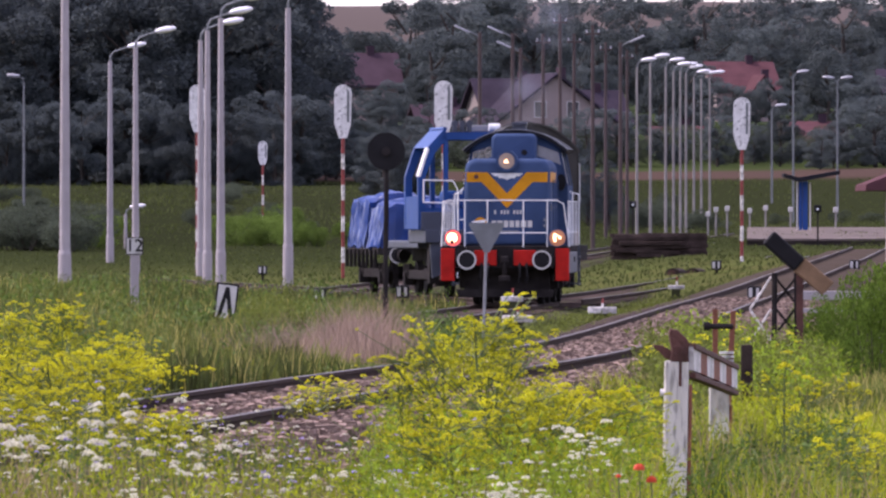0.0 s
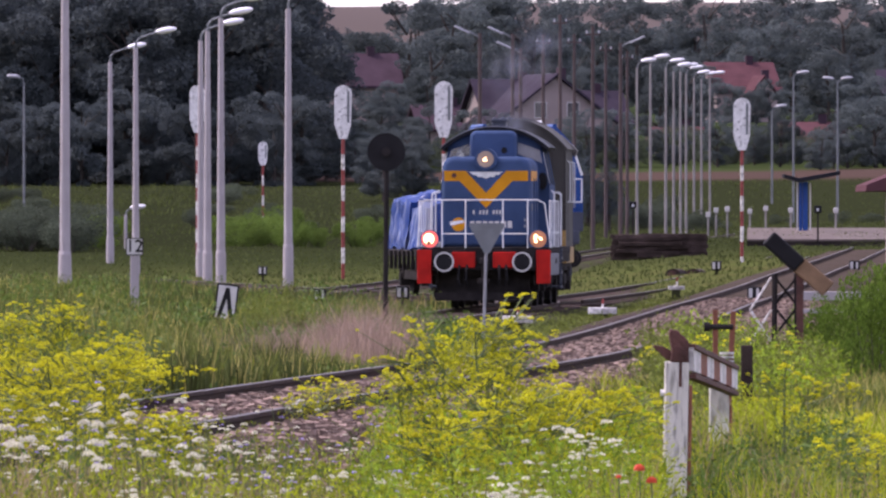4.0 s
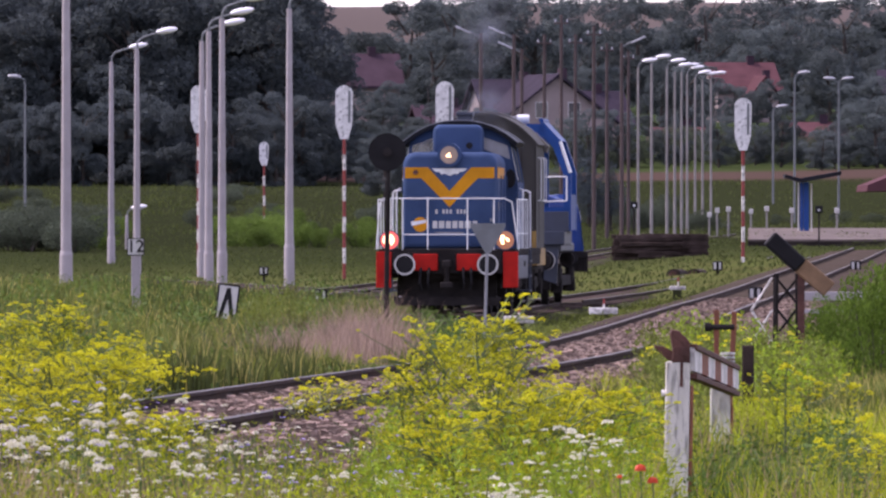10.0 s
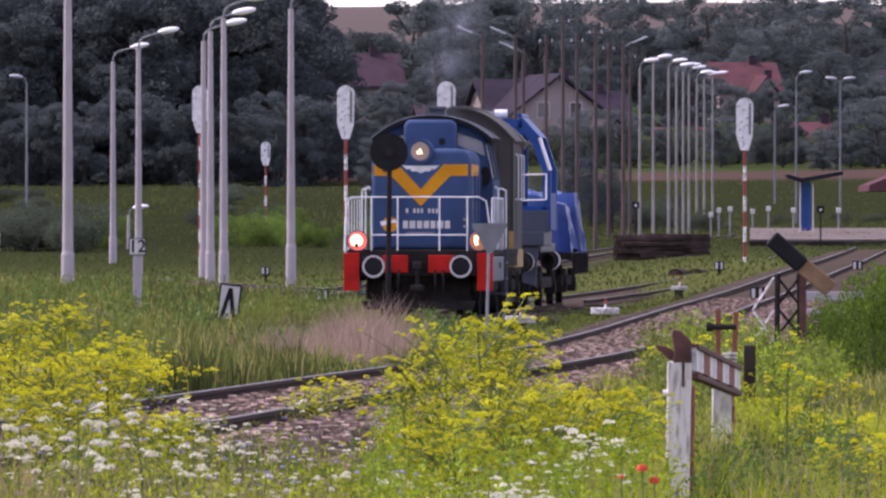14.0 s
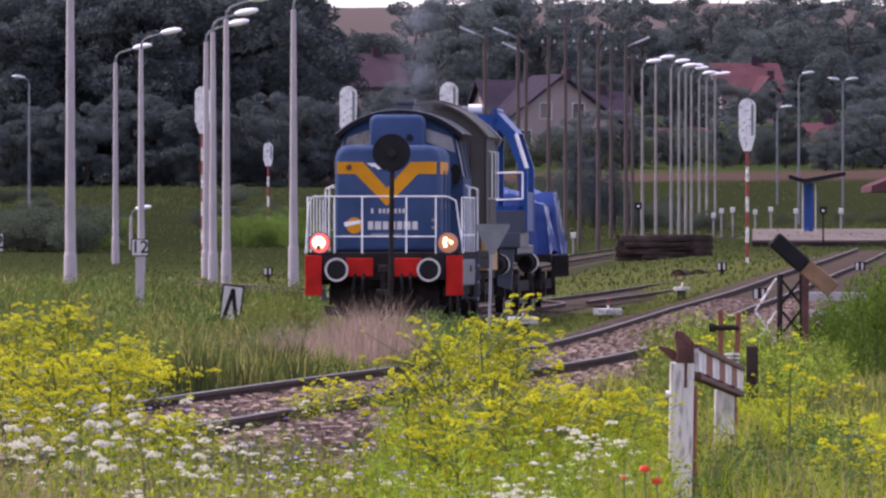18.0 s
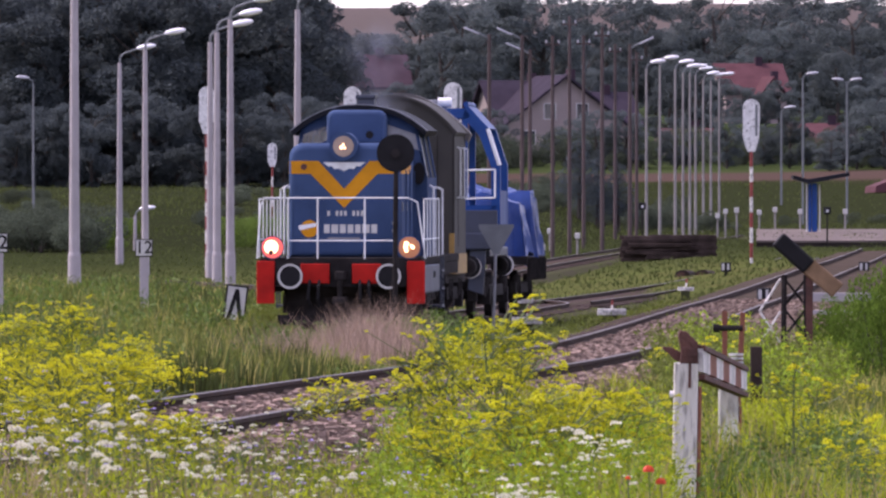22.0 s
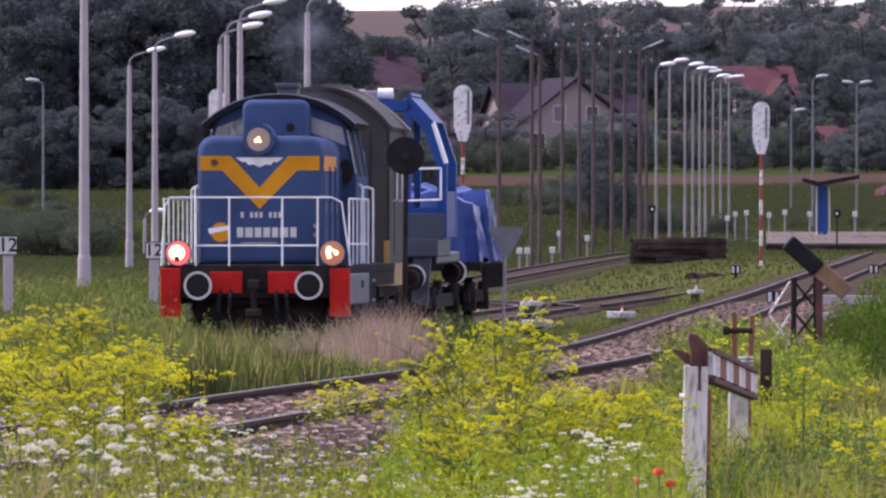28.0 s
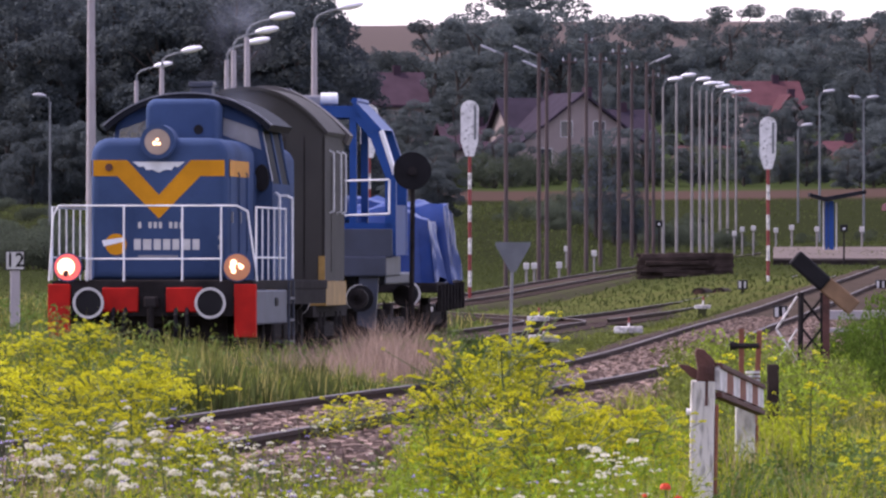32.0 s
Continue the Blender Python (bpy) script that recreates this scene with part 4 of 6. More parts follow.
    pts = [(0, 0, h - 0.1), (0.02 * side, 0, h + rise * 0.3), (0.16 * side, 0, h + rise * 0.55), (reach * 0.45 * side, 0, h + rise * 0.72), (reach * 0.8 * side, 0, h + rise * 0.86)]
    wire(bm, pts, 0.045, 8)
    part("arm", bm, M["grey_back"], v)
    bm = bmesh.new()
    made = bmesh.ops.create_uvsphere(bm, u_segments=14, v_segments=8, radius=1.0)["verts"]
    bmesh.ops.transform(bm, matrix=pose(reach * 1.05 * side, 0, h + rise * 0.97, 0, -10 * side, 0) @ Matrix.Diagonal((0.46, 0.17, 0.13, 1)), verts=made)
    part("lamp_head", bm, M["lamp_head"], v, "white oval lamp head", smooth=True)
    return v


for x, y, z, h in ((-11.95, 300, -0.05, 12.2), (-15.08, 430, 0.28, 9.0), (-12.37, 382, -0.11, 9.1), (-9.19, 360, -0.14, 9.0),
                   (-8.51, 343, -0.17, 9.05), (-7.56, 323, -0.09, 9.0), (-5.19, 318, 0.13, 9.0)):
    concrete_lamp(x, y, z, h, 1, 0.17 if y < 310 else 0.145)


def row_lamp(x, y, z, h, mat, side=1, label="slim grey lamp post in a long row beside the platform", wide=0.07, head="lamp_head"):
    v = thing("platform_lamp", label, "lamp post", pose(x, y, z), "row of platform lamps")
    bm = bmesh.new()
    tube(bm, (0, 0, -1.6), (0, 0, h), wide * 1.25, wide * 0.8, 10)
    part("pole", bm, mat, v)
    for sx in ((-1, 1) if side == 0 else (side,)):
        bm = bmesh.new()
        wire(bm, [(0, 0, h - 0.1), (0.06 * sx, 0, h + 0.2), (0.35 * sx, 0, h + 0.35)], 0.04)
        part("arm", bm, M["grey_back"], v)
        bm = bmesh.new()
        made = bmesh.ops.create_uvsphere(bm, u_segments=12, v_segments=8, radius=1.0)["verts"]
        bmesh.ops.transform(bm, matrix=pose(0.62 * sx, 0, h + 0.4, 0, -6 * sx, 0) @ Matrix.Diagonal((0.42, 0.18, 0.12, 1)), verts=made)
        part("lamp_head", bm, M[head], v, smooth=True)
    return v


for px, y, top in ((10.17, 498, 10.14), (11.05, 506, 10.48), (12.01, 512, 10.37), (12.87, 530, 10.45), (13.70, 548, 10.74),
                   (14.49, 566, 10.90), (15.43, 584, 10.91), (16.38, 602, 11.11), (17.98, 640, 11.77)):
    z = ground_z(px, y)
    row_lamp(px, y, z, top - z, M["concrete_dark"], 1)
for px, y, top, side in ((22.88, 620, 11.47, 1), (26.59, 640, 11.39, 0), (22.86, 660, 9.77, 1), (-24.73, 560, 10.27, -1)):
    z = ground_z(px, y)
    row_lamp(px, y, z, top - z, M["grey_back"], side, "thin grey street lamp post before the trees", 0.07, "head_grey")
row_lamp(-16.05, 480, ground_z(-16.05, 480), 1.75, M["concrete"], 1, "low white bent lamp post in the scrub", 0.09)

for px, y, top, side in ((1.55, 400, 9.97, -1), (2.97, 405, 10.04, -1), (3.47, 425, 9.79, -1), (4.64, 440, 10.72, 0), (5.61, 455, 11.97, 0),
                         (6.49, 470, 11.33, 0), (6.94, 440, 11.12, 0), (8.91, 520, 11.87, 0), (8.04, 430, 10.14, 1), (10.28, 530, 11.59, 0)):
    z = ground_z(px, y)
    h = top - z
    v = thing("wooden_pole", "brown weathered wooden pole beside the yard tracks", "pole", pose(px, y, z), "wooden poles by the tracks")
    bm = bmesh.new()
    tube(bm, (0, 0, -1.2), (0, 0, h), 0.105, 0.075, 10)
    part("pole", bm, M["pole_wood"], v)
    if side:
        bm = bmesh.new()
        wire(bm, [(0, 0, h - 0.2), (0.45 * side, 0, h + 0.05)], 0.05)
        part("arm", bm, M["grey_back"], v)
        bm = bmesh.new()
        block(bm, 0, 0.72, -0.10, 0.10, -0.05, 0.05, 0.04, pose(0.42 * side, 0, h, 0, -24 if side > 0 else -156, 0))
        part("lamp_head", bm, M["head_grey"], v, "long grey lamp head")
    else:
        bm = bmesh.new()
        block(bm, -0.35, 0.35, -0.05, 0.05, h - 0.45, h - 0.36)
        part("crossarm", bm, M["pole_wood"], v)
        for x in (-0.28, 0.28):
            bm = bmesh.new()
            tube(bm, (x, 0, h - 0.36), (x, 0, h - 0.2), 0.045, 0.03, 8)
            part("insulator", bm, M["head_grey"], v)

# white cabinets on short posts along the far tracks
for px, y, top in ((2.36, 392, 0), (2.74, 400, 0), (3.79, 400, 0), (4.81, 470, 0), (5.79, 440, 0), (14.38, 515, 2.61), (14.52, 505, 2.83), (14.97, 500, 2.88),
                   (16.48, 510, 2.78), (16.99, 500, 2.91), (18.49, 505, 2.83), (20.68, 500, 2.82)):
    z = top - 1.15 if top else ground_z(px, y)
    v = thing("cable_post", "short white cable box on a thin post", "cable box", pose(px, y, z), "cable boxes")
    bm = bmesh.new()
    tube(bm, (0, 0, -0.9), (0, 0, 0.9), 0.05, 0.05, 8)
    part("post", bm, M["concrete_dark"], v)
    bm = bmesh.new()
    block(bm, -0.12, 0.12, -0.1, 0.1, 0.86, 1.13, 0.03)
    part("box", bm, M["sign_white"], v)


def oval_board(x, y, zb, h, board_h=1.9, w=0.31, mat="white_paint"):
    v = thing("indicator_board", "tall white rounded board on a red and white striped pole", "railway sign", pose(x, y, zb), "tall white indicator boards")
    bm = bmesh.new()
    n = 10
    pts = [(w * math.cos(k * math.pi / n), h - w + w * math.sin(k * math.pi / n)) for k in range(n + 1)]
    pts += [(-w, h - board_h * 0.74), (-0.14, h - board_h), (0.14, h - board_h), (w * 0.9, h - board_h * 0.74)]
    prism(bm, pts, -0.03, 0.03)
    part("board", bm, M[mat], v, "worn white painted board")
    bm = bmesh.new()
    block(bm, w * 0.45, w * 0.72, -0.05, -0.032, h - board_h * 0.7, h - 0.2)
    part("slot", bm, M["grey_back"], v)
    z, k = h - board_h, 0
    while z > -0.6:
        bm = bmesh.new()
        tube(bm, (0, 0.02, z - 0.55), (0, 0.02, z), 0.06, 0.06, 12)
        part("band", bm, M["red_paint" if k % 2 == 0 else "worn_white"], v, "red painted band" if k % 2 == 0 else "white painted band")
        z -= 0.55
        k += 1


for x, y, z, h in ((-3.54, 336.0, 0.73, 6.10), (0.02, 320.0, 0.54, 6.19), (10.80, 343.0, 0.44, 6.04), (-9.84, 380.0, 0.24, 7.24)):
    oval_board(x, y, z, h)
oval_board(-9.87, 520.0, 1.96, 4.49, 1.3, 0.26)

# round black disc signal
v = thing("disc_signal", "black round signal disc on a thin dark pole", "railway signal", pose(-0.92, 150, -0.25))
bm = bmesh.new()
tube(bm, (0, 0.03, 0), (0.03, 0.03, 3.2), 0.045, 0.04, 10)
part("pole", bm, M["gear"], v)
bm = bmesh.new()
disc(bm, (0.02, 0, 3.28), 0.30, 0.03, "y", 36)
part("disc", bm, M["black"], v)
bm = bmesh.new()
disc(bm, (0.02, -0.05, 3.28), 0.07, 0.08, "y", 16)
part("lamp_hood", bm, M["gear"], v)

# grey back of a triangular sign
v = thing("triangle_sign", "grey sheet-metal back of a point-down triangular sign", "sign", pose(0.82, 178, -0.25))
bm = bmesh.new()
prism(bm, [(-0.33, 2.16), (0.33, 2.16), (0.33, 2.10), (0.05, 1.60), (-0.05, 1.60), (-0.33, 2.10)], -0.01, 0.01)
part("plate", bm, M["grey_back"], v)
bm = bmesh.new()
tube(bm, (-0.06, 0.03, 0), (0.0, 0.03, 2.1), 0.03, 0.03, 10)
part("post", bm, M["steel_grey"], v)


def text_mesh(body, size, mat):
    cu = bpy.data.curves.new("digits", "FONT")
    cu.body, cu.size, cu.extrude, cu.align_x, cu.align_y = body, size, 0.004, "CENTER", "CENTER"
    cu.offset = 0.006
    ob = new("digits", cu)
    me = bpy.data.meshes.new_from_object(ob)
    bpy.data.objects.remove(ob)
    me.materials.clear()
    me.materials.append(mat)
    return me


digits = text_mesh("12", 0.44, M["black"])
for x, y, zc, zg in ((-7.80, 240, 1.33, -0.3), (-10.29, 215, 1.50, -0.3)):
    v = thing("number_sign", "square white sign reading 12 on a grey post", "sign", pose(x, y, zg))
    bm = bmesh.new()
    h = zc - zg
    block(bm, -0.22, 0.22, 0, 0.03, h - 0.22, h + 0.22, 0.01)
    part("border", bm, M["black"], v)
    bm = bmesh.new()
    block(bm, -0.195, 0.195, -0.006, 0.0, h - 0.195, h + 0.195)
    part("face", bm, M["sign_white"], v)
    share("digits", digits, v, pose(0, -0.012, h, 90, 0, 0))
    bm = bmesh.new()
    block(bm, -0.11, 0.11, 0.032, 0.14, -0.3, h + 0.1, 0.02)
    part("post", bm, M["concrete"], v)

# tilted sign with a black peak
v = thing("peak_sign", "small tilted white board with a black peak mark", "sign", pose(-4.63, 200, -0.25, 0, 7, 0))
bm = bmesh.new()
block(bm, -0.235, 0.235, 0, 0.03, 0.12, 0.89, 0.01)
part("border", bm, M["black"], v)
bm = bmesh.new()
block(bm, -0.195, 0.195, -0.006, 0, 0.16, 0.85)
part("face", bm, M["sign_white"], v)
bm = bmesh.new()
prism(bm, [(-0.17, 0.17), (-0.085, 0.17), (0, 0.58), (0.085, 0.17), (0.17, 0.17), (0.04, 0.81), (-0.04, 0.81)], -0.014, -0.007)
part("peak", bm, M["black"], v)
bm = bmesh.new()
tube(bm, (0, 0.06, -0.2), (0, 0.06, 0.5), 0.03)
part("stake", bm, M["gear"], v)

# low point lanterns with black and white faces
for x, y, z in ((-3.01, 232.0, 0.02), (-6.27, 330.0, 0.14), (-0.96, 226.0, 0.12), (8.64, 300.0, 0.44), (12.57, 290.0, 0.49), (7.05, 215.0, 0.18)):
    v = thing("point_lantern", "low black and white point indicator lantern", "point lantern", pose(x, y, z), "point lanterns")
    bm = bmesh.new()
    block(bm, -0.16, 0.16, -0.12, 0.12, 0.0, 0.30, 0.02)
    part("case", bm, M["black"], v)
    for a, b in ((-0.13, -0.05), (0.04, 0.10)):
        bm = bmesh.new()
        block(bm, a, b, -0.128, -0.12, 0.05, 0.26)
        part("pane", bm, M["sign_white"], v)
    bm = bmesh.new()
    tube(bm, (0, 0, -0.7), (0, 0, 0.0), 0.04)
    part("stand", bm, M["gear"], v)

for x, y, z in ((9.40, 470.0, 2.71), (17.29, 438.0, 2.44)):
    v = thing("shunting_signal", "small black box signal with a white light", "railway signal", pose(x, y, z), "small box signals")
    bm = bmesh.new()
    block(bm, -0.17, 0.17, -0.1, 0.1, 0.0, 0.34, 0.02)
    part("case", bm, M["black"], v)
    bm = bmesh.new()
    disc(bm, (0, -0.11, 0.15), 0.06, 0.02, "y", 12)
    part("lens", bm, M["rail_white"], v, "small white lens")
    bm = bmesh.new()
    tube(bm, (0, 0, -1.6), (0, 0, 0.0), 0.04)
    part("stand", bm, M["gear"], v)

# white counterweights of the point levers
for x, y, z, s in ((1.36, 176.0, 0.11, 1), (3.10, 186.0, 0.18, 1), (5.64, 230.0, 0.36, 0.7), (1.55, 215.0, 0.18, 0.9)):
    v = thing("point_lever", "white point lever weight with short handle", "point lever", pose(x, y, z - 0.05), "point levers")
    bm = bmesh.new()
    block(bm, -0.26 * s, 0.30 * s, -0.1, 0.1, 0.0, 0.13 * s, 0.015)
    part("weight", bm, M["worn_white"], v)
    bm = bmesh.new()
    tube(bm, (0.02, 0, 0.1), (0.03, 0, 0.20), 0.022)
    h = part("handle", bm, M["worn_white"], v)
    bm = bmesh.new()
    tube(bm, (0.03, 0, 0.20), (0.035, 0, 0.30), 0.024)
    part("grip", bm, M["red_paint"], h, "red painted grip")
    bm = bmesh.new()
    block(bm, -0.15 * s, 0.15 * s, -0.06, 0.06, -0.4, -0.004)
    part("base", bm, M["ballast_old"], v)

# stacked sleepers and two logs
v = thing("sleeper_stack", "stack of old dark wooden sleepers beside the tracks", "stack of sleepers", pose(8.98, 395, ground_z(8.98, 395)))
rng = random.Random(4)
beam = mesh_of("sleeper", block(bmesh.new(), -1.3, 1.3, -0.13, 0.13, 0, 0.15, 0.015), M["sleeper_wood"])
for k in range(7):
    for i in range(5):
        for side in (-1, 1):
            share("sleeper", beam, v, pose(side * 0.62 + rng.uniform(-0.12, 0.12), -0.8 + i * 0.30 + side * 0.03, k * 0.152 - 0.05 + 0.02 * side, 0, rng.uniform(-0.6, 0.6), rng.uniform(-2, 2)))
for i in range(5):
    share("sleeper", beam, v, pose(rng.uniform(-0.6, 0.6), rng.uniform(-1.3, -1.05), 0.02 + 0.17 * i, rng.uniform(-6, 6), rng.uniform(-3, 3), rng.uniform(-5, 5)))
for x, y, z in ((7.49, 310.0, 0.19), (8.14, 310.0, 0.19)):
    v = thing("timber_log", "sawn dark round timber log lying on the grass", "log", pose(x, y, z))
    bm = bmesh.new()
    tube(bm, (0, -0.4, 0), (0.3, 1.5, 0), 0.27, 0.25, 16)
    part("bark_side", bm, M["sleeper_wood"], v)
    bm = bmesh.new()
    disc(bm, (0, -0.405, 0), 0.20, 0.02, "y", 16)
    part("cut_face", bm, M["rust"], v)

# ---- platform with its shelter, and a building corner ----
px0, px1 = 14.09, 21.37
pu0, pu1 = px0 / 440, px1 / 440
platform = tagged(new("platform"), "low station platform with pale top and dark edge", "platform", kind="structure")


def platform_slab(profile):
    bm = bmesh.new()
    ring = [bm.verts.new((u * yy, yy, zz)) for u in (pu0, pu1) for yy, zz in profile]
    n = len(profile)
    for k in range(n):
        bm.faces.new((ring[k], ring[(k + 1) % n], ring[(k + 1) % n + n], ring[k + n]))
    bm.faces.new(ring[:n])
    bm.faces.new(ring[:n - 1:-1])
    bmesh.ops.recalc_face_normals(bm, faces=bm.faces)
    return bm


part("base", platform_slab([(440.1, -0.2), (440.1, 1.12), (505, 1.64), (505, -0.2)]), M["edge_stone"], platform, "dark worn platform wall")
part("surface", platform_slab([(440.0, 1.125), (440.0, 1.22), (505, 1.74), (505, 1.645)]), M["paving"], platform, "pale paved platform surface")
sz = 1.60
v = thing("platform_shelter", "small blue steel platform shelter with dark sloping roof", "shelter", pose(18.36, 485, sz))
bm = bmesh.new()
prism(bm, [(-0.98, 2.88), (-0.22, 2.68), (1.88, 3.04), (1.88, 2.84), (-0.15, 2.46), (-0.98, 2.72)], -1.2, 1.8)
part("roof", bm, M["roof_black"], v)
for x, wd in ((-0.1, 0.07), (0.14, 0.13)):
    bm = bmesh.new()
    block(bm, x - wd, x + wd, -0.1, 0.1, 0, 2.48)
    part("post", bm, M["blue_bright"], v, "bright blue post")
bm = bmesh.new()
block(bm, -0.2, 0.3, 0.9, 0.95, 0.2, 2.4)
part("back_panel", bm, M["blue_grey"], v)
bm = bmesh.new()
block(bm, -0.30, -0.23, -0.1, 0.0, 0, 2.45)
part("white_post", bm, M["sign_white"], v)
bm = bmesh.new()
block(bm, 0.36, 0.43, -0.1, 0.0, 0, 2.42)
part("white_post", bm, M["sign_white"], v)

v = thing("brick_building", "small building corner with red sheet roof beside the yard", "building", pose(14.57, 300, 0.1))
bm = bmesh.new()
block(bm, -0.3, 7, 0, 6, -0.5, 2.85)
part("wall", bm, M["wall_cream"], v)
bm = bmesh.new()
prism(bm, [(-1.25, 2.85), (-1.22, 3.05), (0.6, 3.75), (7, 3.8), (7, 2.85)], -0.9, 6.9)
part("roof", bm, M["roof_red"], v, "dark red sheet roof")

# ---- the crossing barrier: lattice stand, counterweight, fence and posts ----
v = thing("barrier_stand", "dark lattice barrier stand with a black counterweight boom", "barrier", pose(4.39, 122, 0.1))
bm = bmesh.new()
for x in (-0.14, 0.17):
    wire(bm, [(x, 0, -0.3), (x * 0.9, 0, 1.15)], 0.04)
for k in range(3):
    z = -0.05 + 0.39 * k
    wire(bm, [(-0.14, 0, z), (0.17, 0, z + 0.39)], 0.018)
    wire(bm, [(0.17, 0, z), (-0.14, 0, z + 0.39)], 0.018)
part("lattice", bm, M["gear"], v, "dark steel lattice")
bm = bmesh.new()
for k in range(3):
    z = -0.16 + 0.42 * k
    wire(bm, [(-0.44, 0.1, z), (-0.17, 0.1, z + 0.42)], 0.018)
    if k < 2:
        wire(bm, [(-0.17, 0.1, z), (-0.44, 0.1, z + 0.42)], 0.018)
part("white_lattice", bm, M["worn_white"], v, "greyish white painted lattice")
bm = bmesh.new()
block(bm, -0.27, 0.27, -0.14, 0.14, -0.11, 0.11, 0.03, pose(-0.01, 0, 1.43, 0, 42, 0))
part("counterweight", bm, M["black"], v, "black boxy counterweight")
bm = bmesh.new()
block(bm, 0, 0.52, -0.1, 0.1, -0.11, 0.11, 0.02, pose(0.16, 0, 1.28, 0, 40, 0))
part("boom", bm, M["wood_pale"], v, "weathered orange-brown wooden boom")
bm = bmesh.new()
block(bm, 0.15, 0.24, -0.06, 0.06, -0.3, 1.2)
part("rear_post", bm, M["rust"], v)

v = thing("rail_fence", "low greyish white board fence among bushes", "fence", pose(5.75, 135, -0.1))
for z0, z1 in ((0.90, 1.03), (0.72, 0.78)):
    bm = bmesh.new()
    block(bm, -0.64, 4.5, -0.03, 0.03, z0, z1, 0.01)
    part("rail", bm, M["concrete"], v)
for x in (0.5, 2.0, 3.5):
    bm = bmesh.new()
    tube(bm, (x, 0.095, -0.3), (x, 0.095, 1.06), 0.06, 0.06, 8)
    part("post", bm, M["concrete"], v)


def old_post(x, y, zt, w, lean, label, paint="peeling_white"):
    v = thing("wooden_post", label, "post", pose(x, y, zt, 0, lean, 0), "old barrier posts")
    bm = bmesh.new()
    block(bm, -w, w * 0.72, -w, w, -1.9, 0, 0.012)
    part("post", bm, M[paint], v, "flaking white painted wood")
    bm = bmesh.new()
    block(bm, w * 0.72 + 0.002, w, -w * 0.9, w * 0.9, -1.9, -0.15, 0.008)
    part("bare_side", bm, M["wood_red"], v, "bare reddish wood")
    return v


v = old_post(1.49, 60, 1.01, 0.088, 1.0, "flaking white wooden post carrying a rusty iron bracket")
bm = bmesh.new()
prism(bm, [(-0.055, -0.005), (0.062, -0.005), (0.058, 0.13), (-0.01, 0.195), (-0.06, 0.205), (-0.068, 0.17), (-0.048, 0.07)], -0.095, 0.085, 0.008)
prism(bm, [(-0.165, 0.085), (-0.16, 0.102), (-0.10, 0.094), (-0.05, 0.066), (-0.05, 0.004), (-0.085, 0.012), (-0.125, 0.052)], -0.05, 0.04, 0.006)
tube(bm, (0.03, -0.11, 0.06), (0.03, 0.1, 0.06), 0.026, 0.026, 12)
block(bm, 0.0, 0.018, -0.094, -0.0885, -0.16, -0.002)
part("bracket", bm, M["rust"], v, "dark rusty iron bracket")
bm = bmesh.new()
tube(bm, (-0.115, -0.05, -0.2), (-0.07, -0.05, -0.2), 0.022, 0.022, 10)
part("bolt", bm, M["worn_white"], v)
old_post(1.99, 68, 0.73, 0.082, 0.5, "flaking white wooden post with peeling black patches", "peeling_dark")

v = thing("barrier_rail", "red and white striped barrier rail resting on posts", "barrier", pose(1.56, 60, 1.08, 0, 0, 0))
a, b = Vector((0.0, 0.0, 0.0)), Vector((0.524, 8.0, -0.255))
n = 7
for k in range(n):
    p, q = a.lerp(b, k / n), a.lerp(b, (k + 1) / n)
    bm = bmesh.new()
    prism(bm, [(-0.02, -0.13), (0.025, -0.13), (0.025, 0.02), (-0.02, 0.02)], 0, (q - p).length)
    ob = part("stripe", bm, M["worn_white" if k % 2 == 0 else "wood_red"], v, "white painted length" if k % 2 == 0 else "dull red painted length")
    ob.matrix_local = Matrix.Translation(p) @ (q - p).to_track_quat("Y", "Z").to_matrix().to_4x4()
for dz, s in ((0.03, 0.03), (-0.155, 0.028)):
    bm = bmesh.new()
    block(bm, -s, s + 0.01, 0, (b - a).length, dz - 0.025, dz + 0.012, 0.006)
    ob = part("edge_strip", bm, M["rust"], v, "dark rusty edge strip")
    ob.matrix_local = (b - a).to_track_quat("Y", "Z").to_matrix().to_4x4()

v = thing("iron_uprights", "two rusty red iron uprights with a crossbar", "iron frame", pose(2.14, 72, 0.79))
for x0, x1, z1 in ((-0.075, -0.07, 0.44), (0.04, 0.075, 0.43)):
    bm = bmesh.new()
    block(bm, x0 - 0.02, x0 + 0.02, -0.03, 0.03, -1.0, z1, 0.004, pose(0, 0, 0, 0, 3 if x0 > 0 else 0, 0))
    part("upright", bm, M["wood_red"], v)
bm = bmesh.new()
tube(bm, (-0.15, -0.03, 0.31), (0.06, -0.03, 0.31), 0.022, 0.022, 10)
disc(bm, (-0.14, -0.03, 0.31), 0.035, 0.05, "x", 12)
part("crossbar", bm, M["gear"], v)
bm = bmesh.new()
for k in range(4):
    disc(bm, (0.01, -0.05, 0.02 + 0.03 * k), 0.055, 0.018, "z", 16)
part("coil", bm, M["worn_white"], v, "pale coil of wire")
v = thing("stump_post", "short dark wooden stump post in the grass", "post", pose(2.56, 80, 0.62))
bm = bmesh.new()
block(bm, -0.05, 0.05, -0.05, 0.05, -0.6, 0.24, 0.01)
part("post", bm, M["sleeper_wood"], v)

# ---- houses on the far slope ----
def window_on(v, x, z, w, h, y=-0.03):
    bm = bmesh.new()
    block(bm, x - w / 2 - 0.08, x + w / 2 + 0.08, y - 0.02, y + 0.02, z - h / 2 - 0.08, z + h / 2 + 0.08)
    win = part("window", bm, M["sign_white"], v)
    bm = bmesh.new()
    block(bm, x - w / 2, x + w / 2, y - 0.035, y - 0.022, z - h / 2, z + h / 2)
